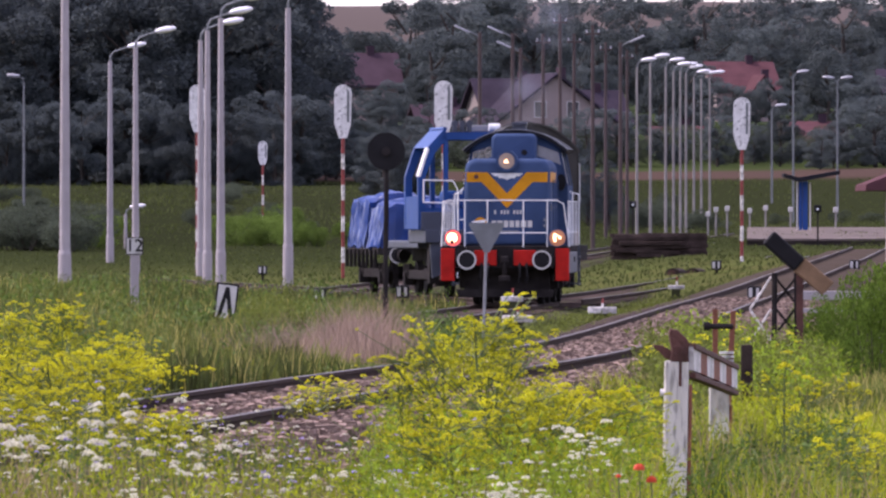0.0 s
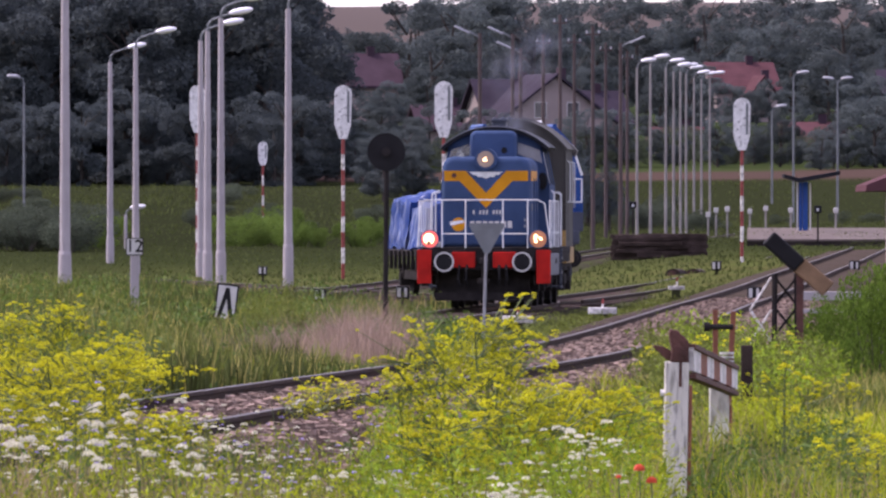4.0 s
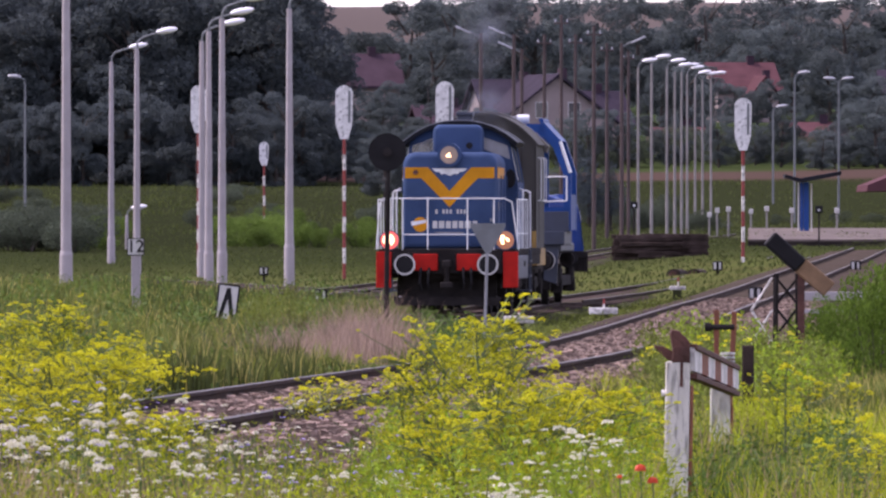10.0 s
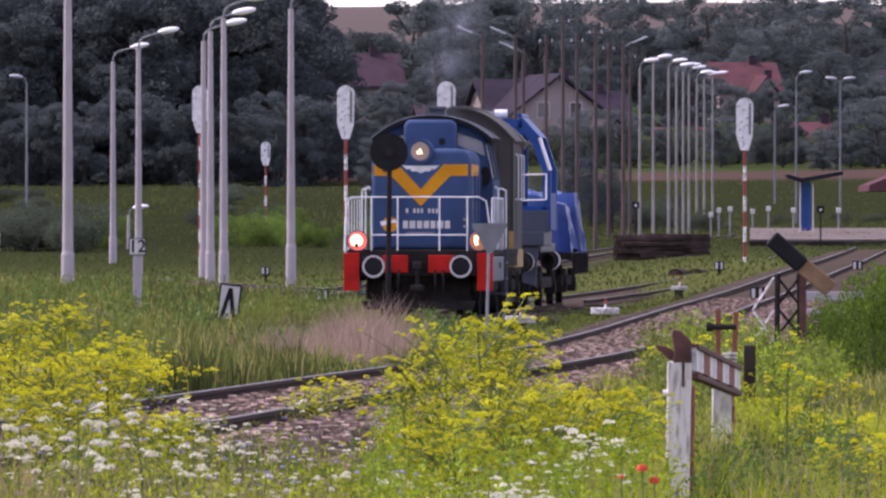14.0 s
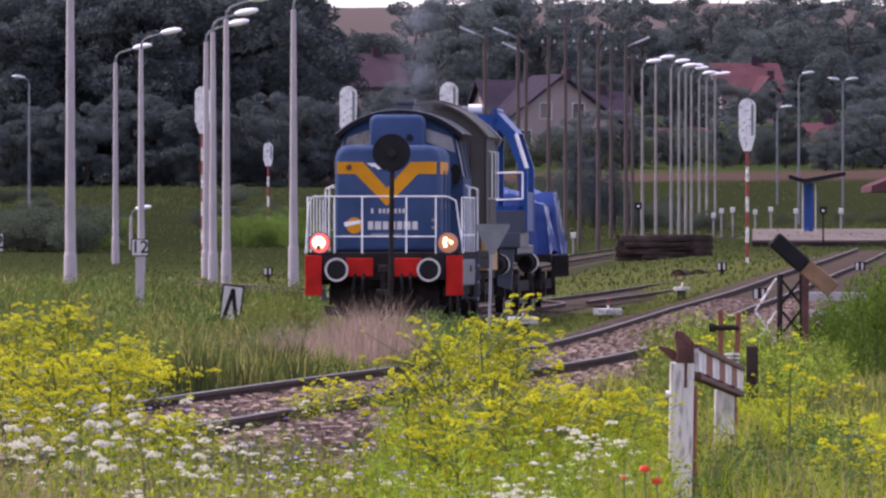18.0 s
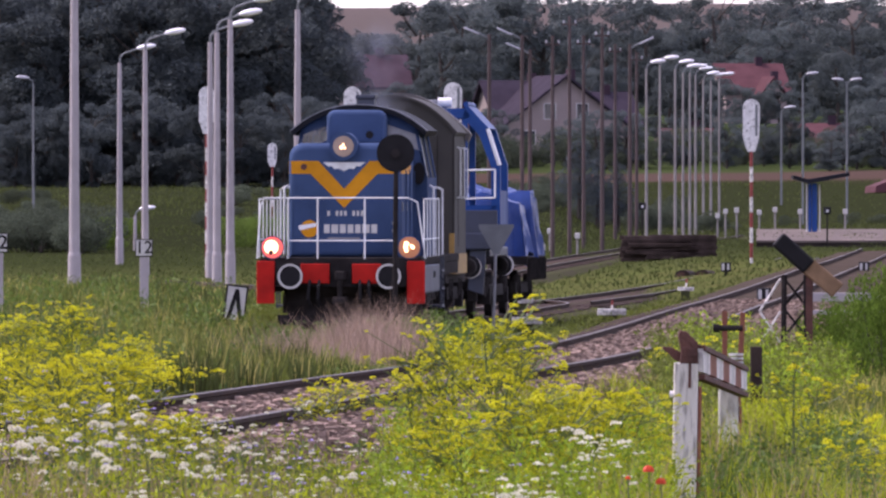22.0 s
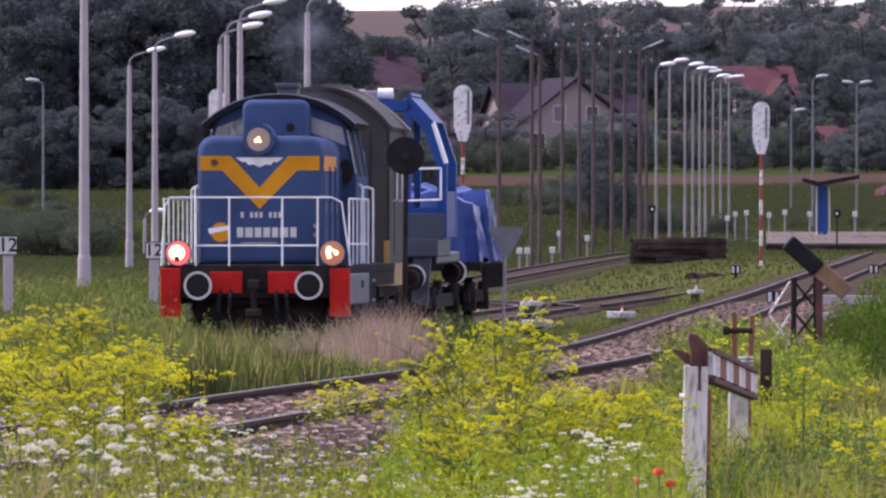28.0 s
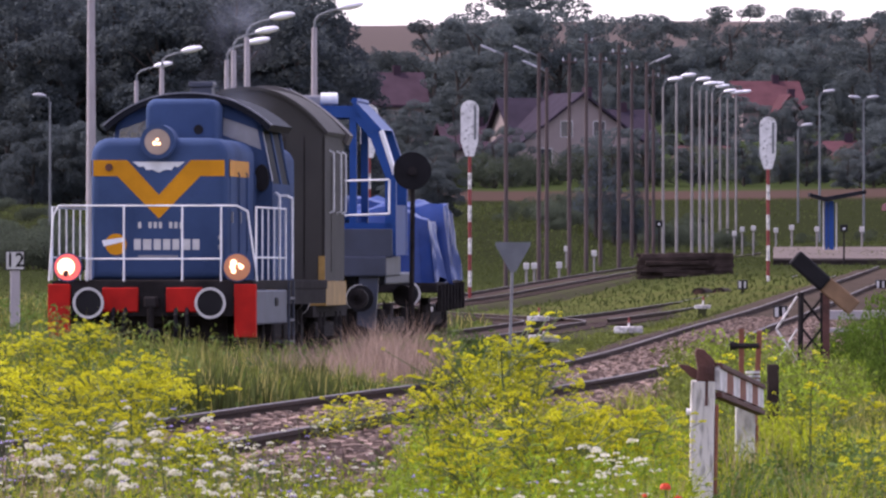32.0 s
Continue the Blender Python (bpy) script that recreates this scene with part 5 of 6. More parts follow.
    part("pane", bm, M["dark_pane"], win)


def gable_house(x, y, z, w, d, eave, ridge, roof, turn, label, wall="wall_cream", gable_front=True):
    v = thing("house", label, "house", pose(x, y, z, 0, 0, turn), "houses on the slope")
    bm = bmesh.new()
    if gable_front:
        prism(bm, [(-w / 2, -2), (w / 2, -2), (w / 2, eave), (0, ridge), (-w / 2, eave)], 0, d)
    else:
        block(bm, -w / 2, w / 2, 0, d, -2, eave)
        for sx in (-1, 1):
            a = [bm.verts.new((sx * w / 2, yy, zz)) for yy, zz in ((0, eave), (d, eave), (d / 2, ridge))]
            bm.faces.new(a)
    part("wall", bm, M[wall], v)
    bm = bmesh.new()
    o = 0.5
    if gable_front:
        prism(bm, [(-w / 2 - o, eave - o * 0.9), (0, ridge + 0.1), (w / 2 + o, eave - o * 0.9), (w / 2 + o, eave - o * 0.9 + 0.22), (0, ridge + 0.36), (-w / 2 - o, eave - o * 0.9 + 0.22)], -o, d + o)
    else:
        k = (ridge - eave) / (d / 2)
        for s in (0, 1):
            pts = [(-o if s == 0 else d + o, eave - o * k), (d / 2, ridge), (d / 2, ridge + 0.25), (-o if s == 0 else d + o, eave - o * k + 0.25)]
            va = [bm.verts.new((-w / 2 - o, yy, zz)) for yy, zz in pts]
            vb = [bm.verts.new((w / 2 + o, yy, zz)) for yy, zz in pts]
            bm.faces.new(va)
            bm.faces.new(vb[::-1])
            for i in range(4):
                bm.faces.new((va[i], va[(i + 1) % 4], vb[(i + 1) % 4], vb[i]))
    rf = part("roof", bm, M[roof], v)
    bm = bmesh.new()
    block(bm, w * 0.12, w * 0.12 + 0.7, d * 0.45, d * 0.45 + 0.7, ridge - 1.5, ridge + 0.9)
    part("chimney", bm, M["roof_brown"], rf)
    return v


h1 = gable_house(10.05, 840.0, 8.37, 11.5, 9, 2.4, 6.6, "roof_dark", 16, "cream house with steep dark gable roof and dormer")
for x, z in ((-1.5, 3.7), (1.5, 3.7), (-3.4, 1.3), (0.4, 1.3), (3.2, 1.3)):
    window_on(h1, x, z, 1.0, 1.3)
h1b = gable_house(7.10, 846.0, 8.72, 6.5, 8, 2.8, 6.0, "roof_dark", 16, "cream house wing with dark tiled roof", gable_front=False)
window_on(h1b, -1.0, 1.4, 1.0, 1.3)
h1c = gable_house(13.74, 852.0, 8.77, 6.0, 7, 2.4, 5.0, "roof_dark", 16, "low side wing of a house with dark roof", gable_front=False)
gable_house(-7.5, 900.0, 13.2, 6.6, 8, 2.0, 4.8, "roof_brown", 8, "house with purple-brown roof among trees", gable_front=False)
h3 = gable_house(31.38, 980.0, 13.65, 6.4, 9, 2.2, 4.9, "roof_red", 10, "house with broad red tiled roof above the yard", gable_front=False)
h3b = gable_house(33.00, 976.0, 13.37, 2.4, 5, 2.0, 3.6, "roof_red", 10, "red-roofed gable wing of a house")
gable_house(20.52, 845.0, 8.41, 4.0, 6, 1.0, 2.0, "roof_red", -6, "low shed with dull red roof behind the lamps", gable_front=False)
gable_house(32.01, 830.0, 7.90, 5.0, 7, 1.2, 2.8, "roof_red", -6, "low house with red roof half hidden by bushes", gable_front=False)
gable_house(39.6, 800.0, 9.6, 5, 7, 3.4, 5.2, "roof_dark", 0, "grey house edge with dark roof", gable_front=False)
gable_house(0.57, 870.0, 9.12, 5.0, 7, 1.6, 3.6, "roof_brown", 10, "small low house with brown roof behind bushes", gable_front=False)
gable_house(-18.70, 900.0, 13.23, 3.6, 6, 1.0, 2.6, "roof_red", 0, "small red roof deep among dark trees", gable_front=False)


# ---- trees ----
def leaf_cloud(rng, blobs, count, size, droop=0.0):
    """Small leaf cards scattered through overlapping blobs, denser towards their skins."""
    vs, n = [], count
    w = np.array([b[3] ** 2 for b in blobs])
    pick = rng.choice(len(blobs), n, p=w / w.sum())
    d = rng.normal(size=(n, 3))
    d /= np.linalg.norm(d, axis=1)[:, None]
    rad = rng.uniform(0.45, 1.05, n) ** 0.5
    c = np.array([b[:3] for b in blobs])[pick]
    r = np.array([b[3] for b in blobs])[pick]
    p = c + d * (r * rad)[:, None] * np.array([1, 1, 0.85])
    a = rng.normal(size=(n, 3))
    a /= np.linalg.norm(a, axis=1)[:, None]
    b = np.cross(a, rng.normal(size=(n, 3)))
    b /= np.linalg.norm(b, axis=1)[:, None]
    s = (size * rng.uniform(0.6, 1.4, n))[:, None]
    quad = np.stack([p - a * s, p + b * s * 0.6, p + a * s, p - b * s * 0.6], 1).reshape(-1, 3)
    return quad, np.arange(n * 4).reshape(n, 4)


def mesh_only(name, v, f, mat):
    ob = raw(name, v, f, mat)
    me = ob.data
    bpy.data.objects.remove(ob)
    return me


def tree_kind(seed, kind):
    """Trunk and crown of a unit-high tree."""
    rng = np.random.default_rng(seed)
    bm = bmesh.new()
    if kind == "pine":
        tube(bm, (0, 0, -0.05), (0.01, 0, 0.97), 0.018, 0.004, 8)
        blobs = []
        for k in range(22):
            z = 0.28 + 0.70 * k / 21
            r = 0.15 * (1 - (z - 0.25) / 0.8) + 0.02
            a = k * 2.4
            tube(bm, (0, 0, z), (r * math.cos(a), r * math.sin(a), z - 0.02), 0.005, 0.002, 5)
            blobs.append((r * 0.6 * math.cos(a), r * 0.6 * math.sin(a), z, r * 0.62 + 0.02))
        v, f = leaf_cloud(rng, blobs, 7000, 0.0072)
        mat = M["leaf_pine_hazy"]
    elif kind == "bush":
        blobs = [(rng.uniform(-0.5, 0.5), rng.uniform(-0.5, 0.5), rng.uniform(0.25, 0.62), rng.uniform(0.2, 0.4)) for _ in range(9)]
        for b in blobs[:5]:
            tube(bm, (b[0] * 0.1, b[1] * 0.1, -0.1), (b[0], b[1], b[2]), 0.02, 0.008, 5)
        v, f = leaf_cloud(rng, blobs, 5500, 0.021)
        mat = M["leaf_mid"]
    elif kind == "thicket":
        blobs = [(rng.uniform(-0.6, 0.6), rng.uniform(-0.5, 0.5), rng.uniform(0.15, 0.7), rng.uniform(0.14, 0.34)) for _ in range(13)]
        for b in blobs[:6]:
            tube(bm, (b[0] * 0.1, b[1] * 0.1, -0.1), (b[0], b[1], b[2]), 0.016, 0.006, 5)
        v, f = leaf_cloud(rng, blobs, 6000, 0.022)
        mat = M["leaf_lime"]
    elif kind == "shrub":
        blobs = [(rng.uniform(-0.55, 0.55), rng.uniform(-0.5, 0.5), rng.uniform(0.15, 0.72), rng.uniform(0.12, 0.3)) for _ in range(18)]
        for b in blobs[:7]:
            tube(bm, (b[0] * 0.1, b[1] * 0.1, -0.1), (b[0], b[1], b[2]), 0.012, 0.005, 5)
        v, f = leaf_cloud(rng, blobs, 5200, 0.02)
        mat = M["leaf_bright"]
    else:
        tube(bm, (0, 0, -0.05), (0.01, 0.0, 0.35), 0.022, 0.016, 9)
        tube(bm, (0.01, 0, 0.35), (0.03, 0.02, 0.75), 0.016, 0.006, 8)
        blobs = []
        lean = rng.uniform(0.42, 0.58)
        for k in range(46):
            z = rng.uniform(0.10, 0.93)
            a = rng.uniform(0, math.tau)
            wide = 0.27 * max(0.0, 1 - ((z - lean) / 0.52) ** 2) ** 0.5 + 0.02
            reach = wide * rng.uniform(0.3, 1.12)
            p = (reach * math.cos(a), reach * math.sin(a), z)
            if k < 14:
                tube(bm, (0.01, 0, max(0.2, z - 0.2)), p, 0.007, 0.002, 6)
            blobs.append((*p, rng.uniform(0.04, 0.095)))
        v, f = leaf_cloud(rng, blobs, 17000, 0.0085)
        mat = M["leaf_hazy" if kind == "hazy_tree" else "leaf_dark_hazy"]
    return mesh_of("trunk", bm, M["bark"]), mesh_only("crown", v, f, mat)


KINDS = {k: [tree_kind(s, k) for s in seeds] for k, seeds in {"oak": (1, 2, 3, 4, 5, 6), "hazy_tree": (21, 22, 23, 24, 25), "pine": (7, 8), "bush": (9, 10, 11, 12), "shrub": (13, 14), "thicket": (15, 16, 17)}.items()}
TREE_LABEL = {"hazy_tree": ("tree", "broadleaf tree on the far slope, pale blue haze in its leaf colour", "tree", "trees on the slope"), "oak": ("tree", "dark broadleaf tree on the far slope, blue haze in its leaf colour", "tree", "trees on the slope"), "pine": ("conifer", "dark narrow conifer on the far slope", "conifer tree", "trees on the slope"),
              "bush": ("bush", "rounded green bush in rough grass", "bush", "bushes behind the yard"),
              "thicket": ("bush", "bright green thicket bush behind the yard", "bush", "bushes behind the yard"),
              "shrub": ("shrub", "dense leafy green shrub beside the barrier", "shrub", "shrubs beside the crossing")}
rng = random.Random(11)


def plant(kind, x, y, h, wide=1.0, sink=0.0, label=None):
    trunk, crown = KINDS[kind][rng.randrange(len(KINDS[kind]))]
    nm, lb, cat, grp = TREE_LABEL[kind]
    t = thing(nm, label or lb, cat, None, grp)
    t.matrix_world = pose(x, y, ground_z(x, y) - sink, 0, 0, rng.uniform(0, 360)) @ Matrix.Diagonal((h * wide, h * wide, h, 1))
    share("trunk", trunk, t, Matrix())
    share("crown", crown, t, Matrix())


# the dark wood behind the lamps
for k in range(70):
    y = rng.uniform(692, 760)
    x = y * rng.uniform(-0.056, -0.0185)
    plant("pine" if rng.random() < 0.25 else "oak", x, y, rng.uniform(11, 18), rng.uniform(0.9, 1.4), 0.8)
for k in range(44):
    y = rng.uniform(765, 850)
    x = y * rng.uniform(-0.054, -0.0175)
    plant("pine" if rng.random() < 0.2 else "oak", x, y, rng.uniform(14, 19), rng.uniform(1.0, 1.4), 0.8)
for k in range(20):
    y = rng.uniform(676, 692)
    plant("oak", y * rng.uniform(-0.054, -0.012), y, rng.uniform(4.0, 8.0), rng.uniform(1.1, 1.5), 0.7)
# not another species: these crowns carry the haze in a paler leaf colour
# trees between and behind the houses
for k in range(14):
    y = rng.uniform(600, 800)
    plant("hazy_tree", y * rng.uniform(-0.0125, -0.003), y, rng.uniform(3.2, 4.6), 1.5)
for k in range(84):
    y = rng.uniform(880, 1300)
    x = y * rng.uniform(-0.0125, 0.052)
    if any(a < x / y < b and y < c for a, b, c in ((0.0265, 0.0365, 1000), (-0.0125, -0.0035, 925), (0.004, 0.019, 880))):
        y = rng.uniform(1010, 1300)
    plant("pine" if rng.random() < 0.2 else "hazy_tree", x, y, rng.uniform(5, 8.8), rng.uniform(1.1, 1.6))
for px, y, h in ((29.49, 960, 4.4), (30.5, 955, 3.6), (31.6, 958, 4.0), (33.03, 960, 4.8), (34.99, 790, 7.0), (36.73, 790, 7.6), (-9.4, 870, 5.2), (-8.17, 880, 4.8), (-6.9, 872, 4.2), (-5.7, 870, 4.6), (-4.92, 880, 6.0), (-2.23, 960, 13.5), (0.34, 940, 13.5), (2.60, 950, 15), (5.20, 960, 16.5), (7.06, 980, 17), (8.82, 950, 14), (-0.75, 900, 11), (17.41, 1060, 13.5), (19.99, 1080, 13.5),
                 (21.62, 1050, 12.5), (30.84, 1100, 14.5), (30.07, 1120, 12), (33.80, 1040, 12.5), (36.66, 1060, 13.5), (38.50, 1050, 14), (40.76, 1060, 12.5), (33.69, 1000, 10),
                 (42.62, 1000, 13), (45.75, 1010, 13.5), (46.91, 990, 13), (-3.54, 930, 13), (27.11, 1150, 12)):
    plant("hazy_tree", px, y, h, rng.uniform(1.2, 1.55))
# bushes in front of the houses and round the field edge
for k in range(46):
    y = rng.uniform(785, 836)
    x = y * rng.uniform(-0.006, 0.05)
    plant("bush", x, y, rng.uniform(1.6, 3.6), rng.uniform(0.8, 1.3))
for px, y, h in ((-2.30, 790, 4.5), (-1.14, 800, 5.5), (10.76, 800, 4.2), (8.67, 805, 3.0), (12.04, 790, 5), (3.62, 800, 5), (2.16, 790, 5), (14.39, 790, 5), (28.03, 790, 5.0),
                 (29.90, 800, 2.2), (30.62, 770, 3.4), (31.88, 775, 4), (33.24, 780, 4.5), (26.24, 800, 3.5), (35.56, 780, 6), (22.85, 790, 4.4), (18.62, 790, 4.4)):
    plant("hazy_tree", px, y, h, rng.uniform(1.2, 1.6))
for px, y, h in ((7.80, 585, 5.0), (8.99, 590, 4.4), (10.24, 585, 4.4)):
    plant("pine", px, y, h, 1.8)
# green scrub behind the yard, brighter in two thickets
for lo, hi, n in ((-0.0395, -0.0352, 5), (-0.0225, -0.0130, 9), (-0.0125, -0.006, 3)):
    for k in range(n):
        y = rng.uniform(482, 512)
        plant("thicket", y * rng.uniform(lo, hi), y, rng.uniform(1.0, 2.0), rng.uniform(0.9, 1.4))
for k in range(16):
    y = rng.uniform(470, 520)
    plant("bush", y * rng.uniform(-0.05, -0.0385), y, rng.uniform(1.2, 2.6), rng.uniform(1.0, 1.6))
for k in range(26):
    y = rng.uniform(520, 670)
    plant("bush", y * rng.uniform(-0.05, -0.003), y, rng.uniform(0.5, 1.3), rng.uniform(1.0, 1.8))
for k in range(10):
    y = rng.uniform(600, 660)
    plant("bush", y * rng.uniform(0.012, 0.048), y, rng.uniform(0.5, 1.1), rng.uniform(1.0, 1.6))
for k in range(34):
    y = rng.uniform(560, 650)
    plant("bush", y * rng.uniform(0.003, 0.028), y, rng.uniform(0.6, 2.0), rng.uniform(0.8, 1.5))
# the bush by the barrier
for px, y, h, w in ((5.72, 124, 1.5, 0.55), (4.98, 119, 1.45, 0.42), (6.12, 122, 2.0, 0.55), (5.36, 118, 1.75, 0.5), (5.08, 127, 1.35, 0.5)):
    plant("shrub", px, y, h, w, 0.1)


# ---- grass and weeds ----
def blades(name, label, p, h, w, lean, mat, seed, droop=0.6):
    """Tapered bent blades, one mesh for the whole stand."""
    g = np.random.default_rng(seed)
    n = len(p)
    a = g.uniform(0, math.tau, n)
    side = np.stack([np.cos(a), np.sin(a), np.zeros(n)], 1) * (w / 2)[:, None]
    b = g.uniform(0, math.tau, n)
    fall = np.stack([np.cos(b), np.sin(b), np.zeros(n)], 1) * (lean * h * g.uniform(0.2, 1, n))[:, None]
    up = np.array([0, 0, 1.0])
    mid = p + fall * 0.3 + up * (h * 0.55)[:, None]
    tip = p + fall + up * (h * (1 - droop * lean * 0.5))[:, None]
    v = np.stack([p - side, p + side, mid - side * 0.8, mid + side * 0.8, tip], 1).reshape(-1, 3)
    k = np.arange(n)[:, None] * 5
    f = np.concatenate([k + np.array([[0, 1, 3]]), k + np.array([[0, 3, 2]]), k + np.array([[2, 3, 4]])])
    return tagged(raw(name, v, f, mat), label, "grass", kind="stuff")


def scatter(n, y0, y1, x_lo, x_hi, seed):
    """Points on the ground between two lines x(y); evenly spread over the sight."""
    g = np.random.default_rng(seed)
    y = g.uniform(y0, y1, n)
    lo = np.array([float(x_lo(v)) for v in y])
    hi = np.array([float(x_hi(v)) for v in y])
    x = lo + (hi - lo) * g.uniform(0, 1, n)
    keep = hi > lo
    x, y = x[keep], y[keep]
    z = np.array([ground_z(a, b) for a, b in zip(x, y)]) - 0.02
    return np.stack([x, y, z], 1)


def clumpy(p, size, seed):
    return np.array([noise.noise((a * size, b * size * 0.6, seed)) for a, b, _ in p])


def flower_heads(name, label, c, r, mat, seed, petals=14, dome=0.3, size=0.27):
    """Flat clusters of tiny florets."""
    g = np.random.default_rng(seed)
    n = len(c)
    rr = np.sqrt(g.uniform(0, 1, (n, petals)))
    a = g.uniform(0, math.tau, (n, petals))
    o = np.stack([np.cos(a) * rr, np.sin(a) * rr, dome * (1 - rr ** 2) + g.normal(0, 0.08, (n, petals))], 2) * r[:, None, None]
    q = (c[:, None, :] + o).reshape(-1, 3)
    s = np.repeat(r * size, petals)[:, None]
    m = len(q)
    u = g.normal(size=(m, 3))
    u /= np.linalg.norm(u, axis=1)[:, None]
    w = np.cross(u, g.normal(size=(m, 3)))
    w /= np.linalg.norm(w, axis=1)[:, None]
    v = np.stack([q - u * s, q + w * s, q + u * s, q - w * s], 1).reshape(-1, 3)
    return tagged(raw(name, v, np.arange(m * 4).reshape(m, 4), mat), label, "flowers", kind="stuff")


U = np.random.default_rng(77).uniform
def open_view(p):
    """Keeps tall growth off the strip in front of the two old posts."""
    u = p[:, 0] / p[:, 1]
    return ~(((np.abs(u - 0.0246) < 0.0024) & (p[:, 1] < 60)) | ((np.abs(u - 0.0293) < 0.002) & (p[:, 1] < 58)))


sight = lambda y: 0.051 * y + 0.6
left = lambda y: -sight(y)
right = sight

# tall weeds between the two tracks
p = scatter(34000, 84, 134, lambda y: max(left(y), train_line(y) + 1.6), lambda y: min(float(near_x(y)) - 1.5, -0.5 + (y - 84) * 0.02), 21)
tall = np.clip(1.22 - 0.20 * (p[:, 0] + 4.4), 0.36, 1.3) * (0.75 + 0.5 * clumpy(p, 0.8, 2)) * U(0.55, 1.1, len(p))
pink = (p[:, 0] + 0.5 * clumpy(p, 1.1, 9) > -2.5) & (p[:, 0] + 0.5 * clumpy(p, 1.0, 12) < -0.9) & (p[:, 1] > 108)
q, tq = p[~pink], tall[~pink]
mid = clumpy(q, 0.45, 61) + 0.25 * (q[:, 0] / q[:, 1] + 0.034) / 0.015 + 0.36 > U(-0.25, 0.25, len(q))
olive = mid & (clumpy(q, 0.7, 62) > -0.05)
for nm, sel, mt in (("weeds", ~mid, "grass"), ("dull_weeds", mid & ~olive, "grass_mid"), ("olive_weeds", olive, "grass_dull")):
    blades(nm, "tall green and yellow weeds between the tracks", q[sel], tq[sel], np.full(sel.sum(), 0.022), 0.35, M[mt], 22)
q = p[~pink][::7]
blades("dry_grass", "pale yellow seeding grass between the tracks", q, tall[~pink][::7] * 1.12, np.full(len(q), 0.012), 0.3, M["grass_yellow"], 23)
p = scatter(16000, 106, 142, lambda y: max(-0.0245 * y, train_line(y) + 1.65), lambda y: -0.002 * y, 24)
edge = np.abs(p[:, 0] / p[:, 1] + 0.0128) / 0.0078 + 0.75 * clumpy(p, 0.9, 14) + 0.3 * clumpy(p, 3.0, 15)
p = p[(edge < U(0.45, 1.3, len(p)))][::2]
blades("pink_grass", "reddish dry grass stand beside the rails", p, U(0.45, 1.05, len(p)) * (0.85 + 0.6 * clumpy(p, 1.3, 4) + np.clip((p[:, 0] / p[:, 1] + 0.016) / 0.02, 0, 0.28)), np.full(len(p), 0.010), 0.5, M["grass_pink"], 25)
# turf beyond the train's track and in the yard
p = scatter(20000, 128, 320, left, lambda y: min(right(y), train_line(y) - 1.5), 26)
lush = clumpy(p, 0.12, 51) > 0.05
tall = U(0.2, 0.55, len(p)) * (0.9 + 0.7 * clumpy(p, 0.3, 5))
blades("yard_grass", "yellow-green grass beyond the train's track", p[lush], tall[lush], np.full(lush.sum(), 0.035), 0.4, M["grass_mid"], 27)
blades("yard_dark_grass", "dull green grass beyond the train's track", p[~lush], tall[~lush], np.full((~lush).sum(), 0.035), 0.4, M["grass_dull"], 127)
p = scatter(2200, 128, 320, left, lambda y: min(right(y), train_line(y) - 1.5), 28)
blades("yard_dry_grass", "pale dry grass tufts in the yard", p, U(0.25, 0.6, len(p)), np.full(len(p), 0.025), 0.4, M["grass_yellow"], 29)
p = scatter(9000, 130, 300, lambda y: train_line(y) + 1.8, lambda y: min(right(y), float(near_x(y)) - 1.7), 30)
blades("verge_grass", "short grass between the points", p, U(0.06, 0.2, len(p)), np.full(len(p), 0.03), 0.9, M["grass_dull"], 31)
# far grass takes the dull green: cloud shade put into its colour
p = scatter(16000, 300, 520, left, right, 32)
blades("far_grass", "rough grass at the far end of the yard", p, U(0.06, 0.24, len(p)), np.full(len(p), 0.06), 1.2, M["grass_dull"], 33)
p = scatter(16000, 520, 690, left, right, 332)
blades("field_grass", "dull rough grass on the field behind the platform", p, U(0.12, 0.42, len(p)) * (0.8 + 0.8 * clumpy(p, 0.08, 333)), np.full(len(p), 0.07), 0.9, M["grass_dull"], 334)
# near bank: flowers and weeds before the near track
p = scatter(42000, 45, 76, left, right, 34)
rail_gap = p[:, 0] - np.array([float(near_x(v)) for v in p[:, 1]])
p = p[(rail_gap > 1.5) & ((p[:, 1] < 58) | (rail_gap > 1.9))]
p = p[open_view(p)]
near_edge = np.clip((57 - p[:, 1]) / 9, 0, 1) * (p[:, 0] < 1.3)
tall = (0.20 + 0.36 * near_edge + 0.28 * np.clip(p[:, 0] - 0.3, 0, 1.2) * (p[:, 0] < 2.3)) * (0.8 + 0.6 * clumpy(p, 1.2, 6)) * U(0.5, 1.2, len(p))
faded = (p[:, 0] < 0.2) & (clumpy(p, 1.5, 71) + U(-0.35, 0.35, len(p)) > -0.12)
blades("bank_grass", "lush green grass on the near bank", p[~faded], tall[~faded], np.full((~faded).sum(), 0.009), 0.45, M["grass"], 35)
blades("bank_faded_grass", "straw-coloured grass between the flowers", p[faded], tall[faded], np.full(faded.sum(), 0.009), 0.45, M["grass_straw"], 37)
q = p[::3]
blades("bank_dark_grass", "deep green grass on the near bank", q, tall[::3] * 0.85, np.full(len(q), 0.016), 0.5, M["grass_dark"], 36)
q = p[1::3]
blades("bank_dry_stalks", "pale dry stalks on the near bank", q, tall[1::3] * 1.12, np.full(len(q), 0.007), 0.3, M["grass_straw"], 136)
# meadow on the right, mown; sun is put into the brighter green of its near part
p = scatter(24000, 76, 130, lambda y: float(near_x(y)) + 1.5, right, 37)
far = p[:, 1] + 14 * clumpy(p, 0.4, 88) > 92
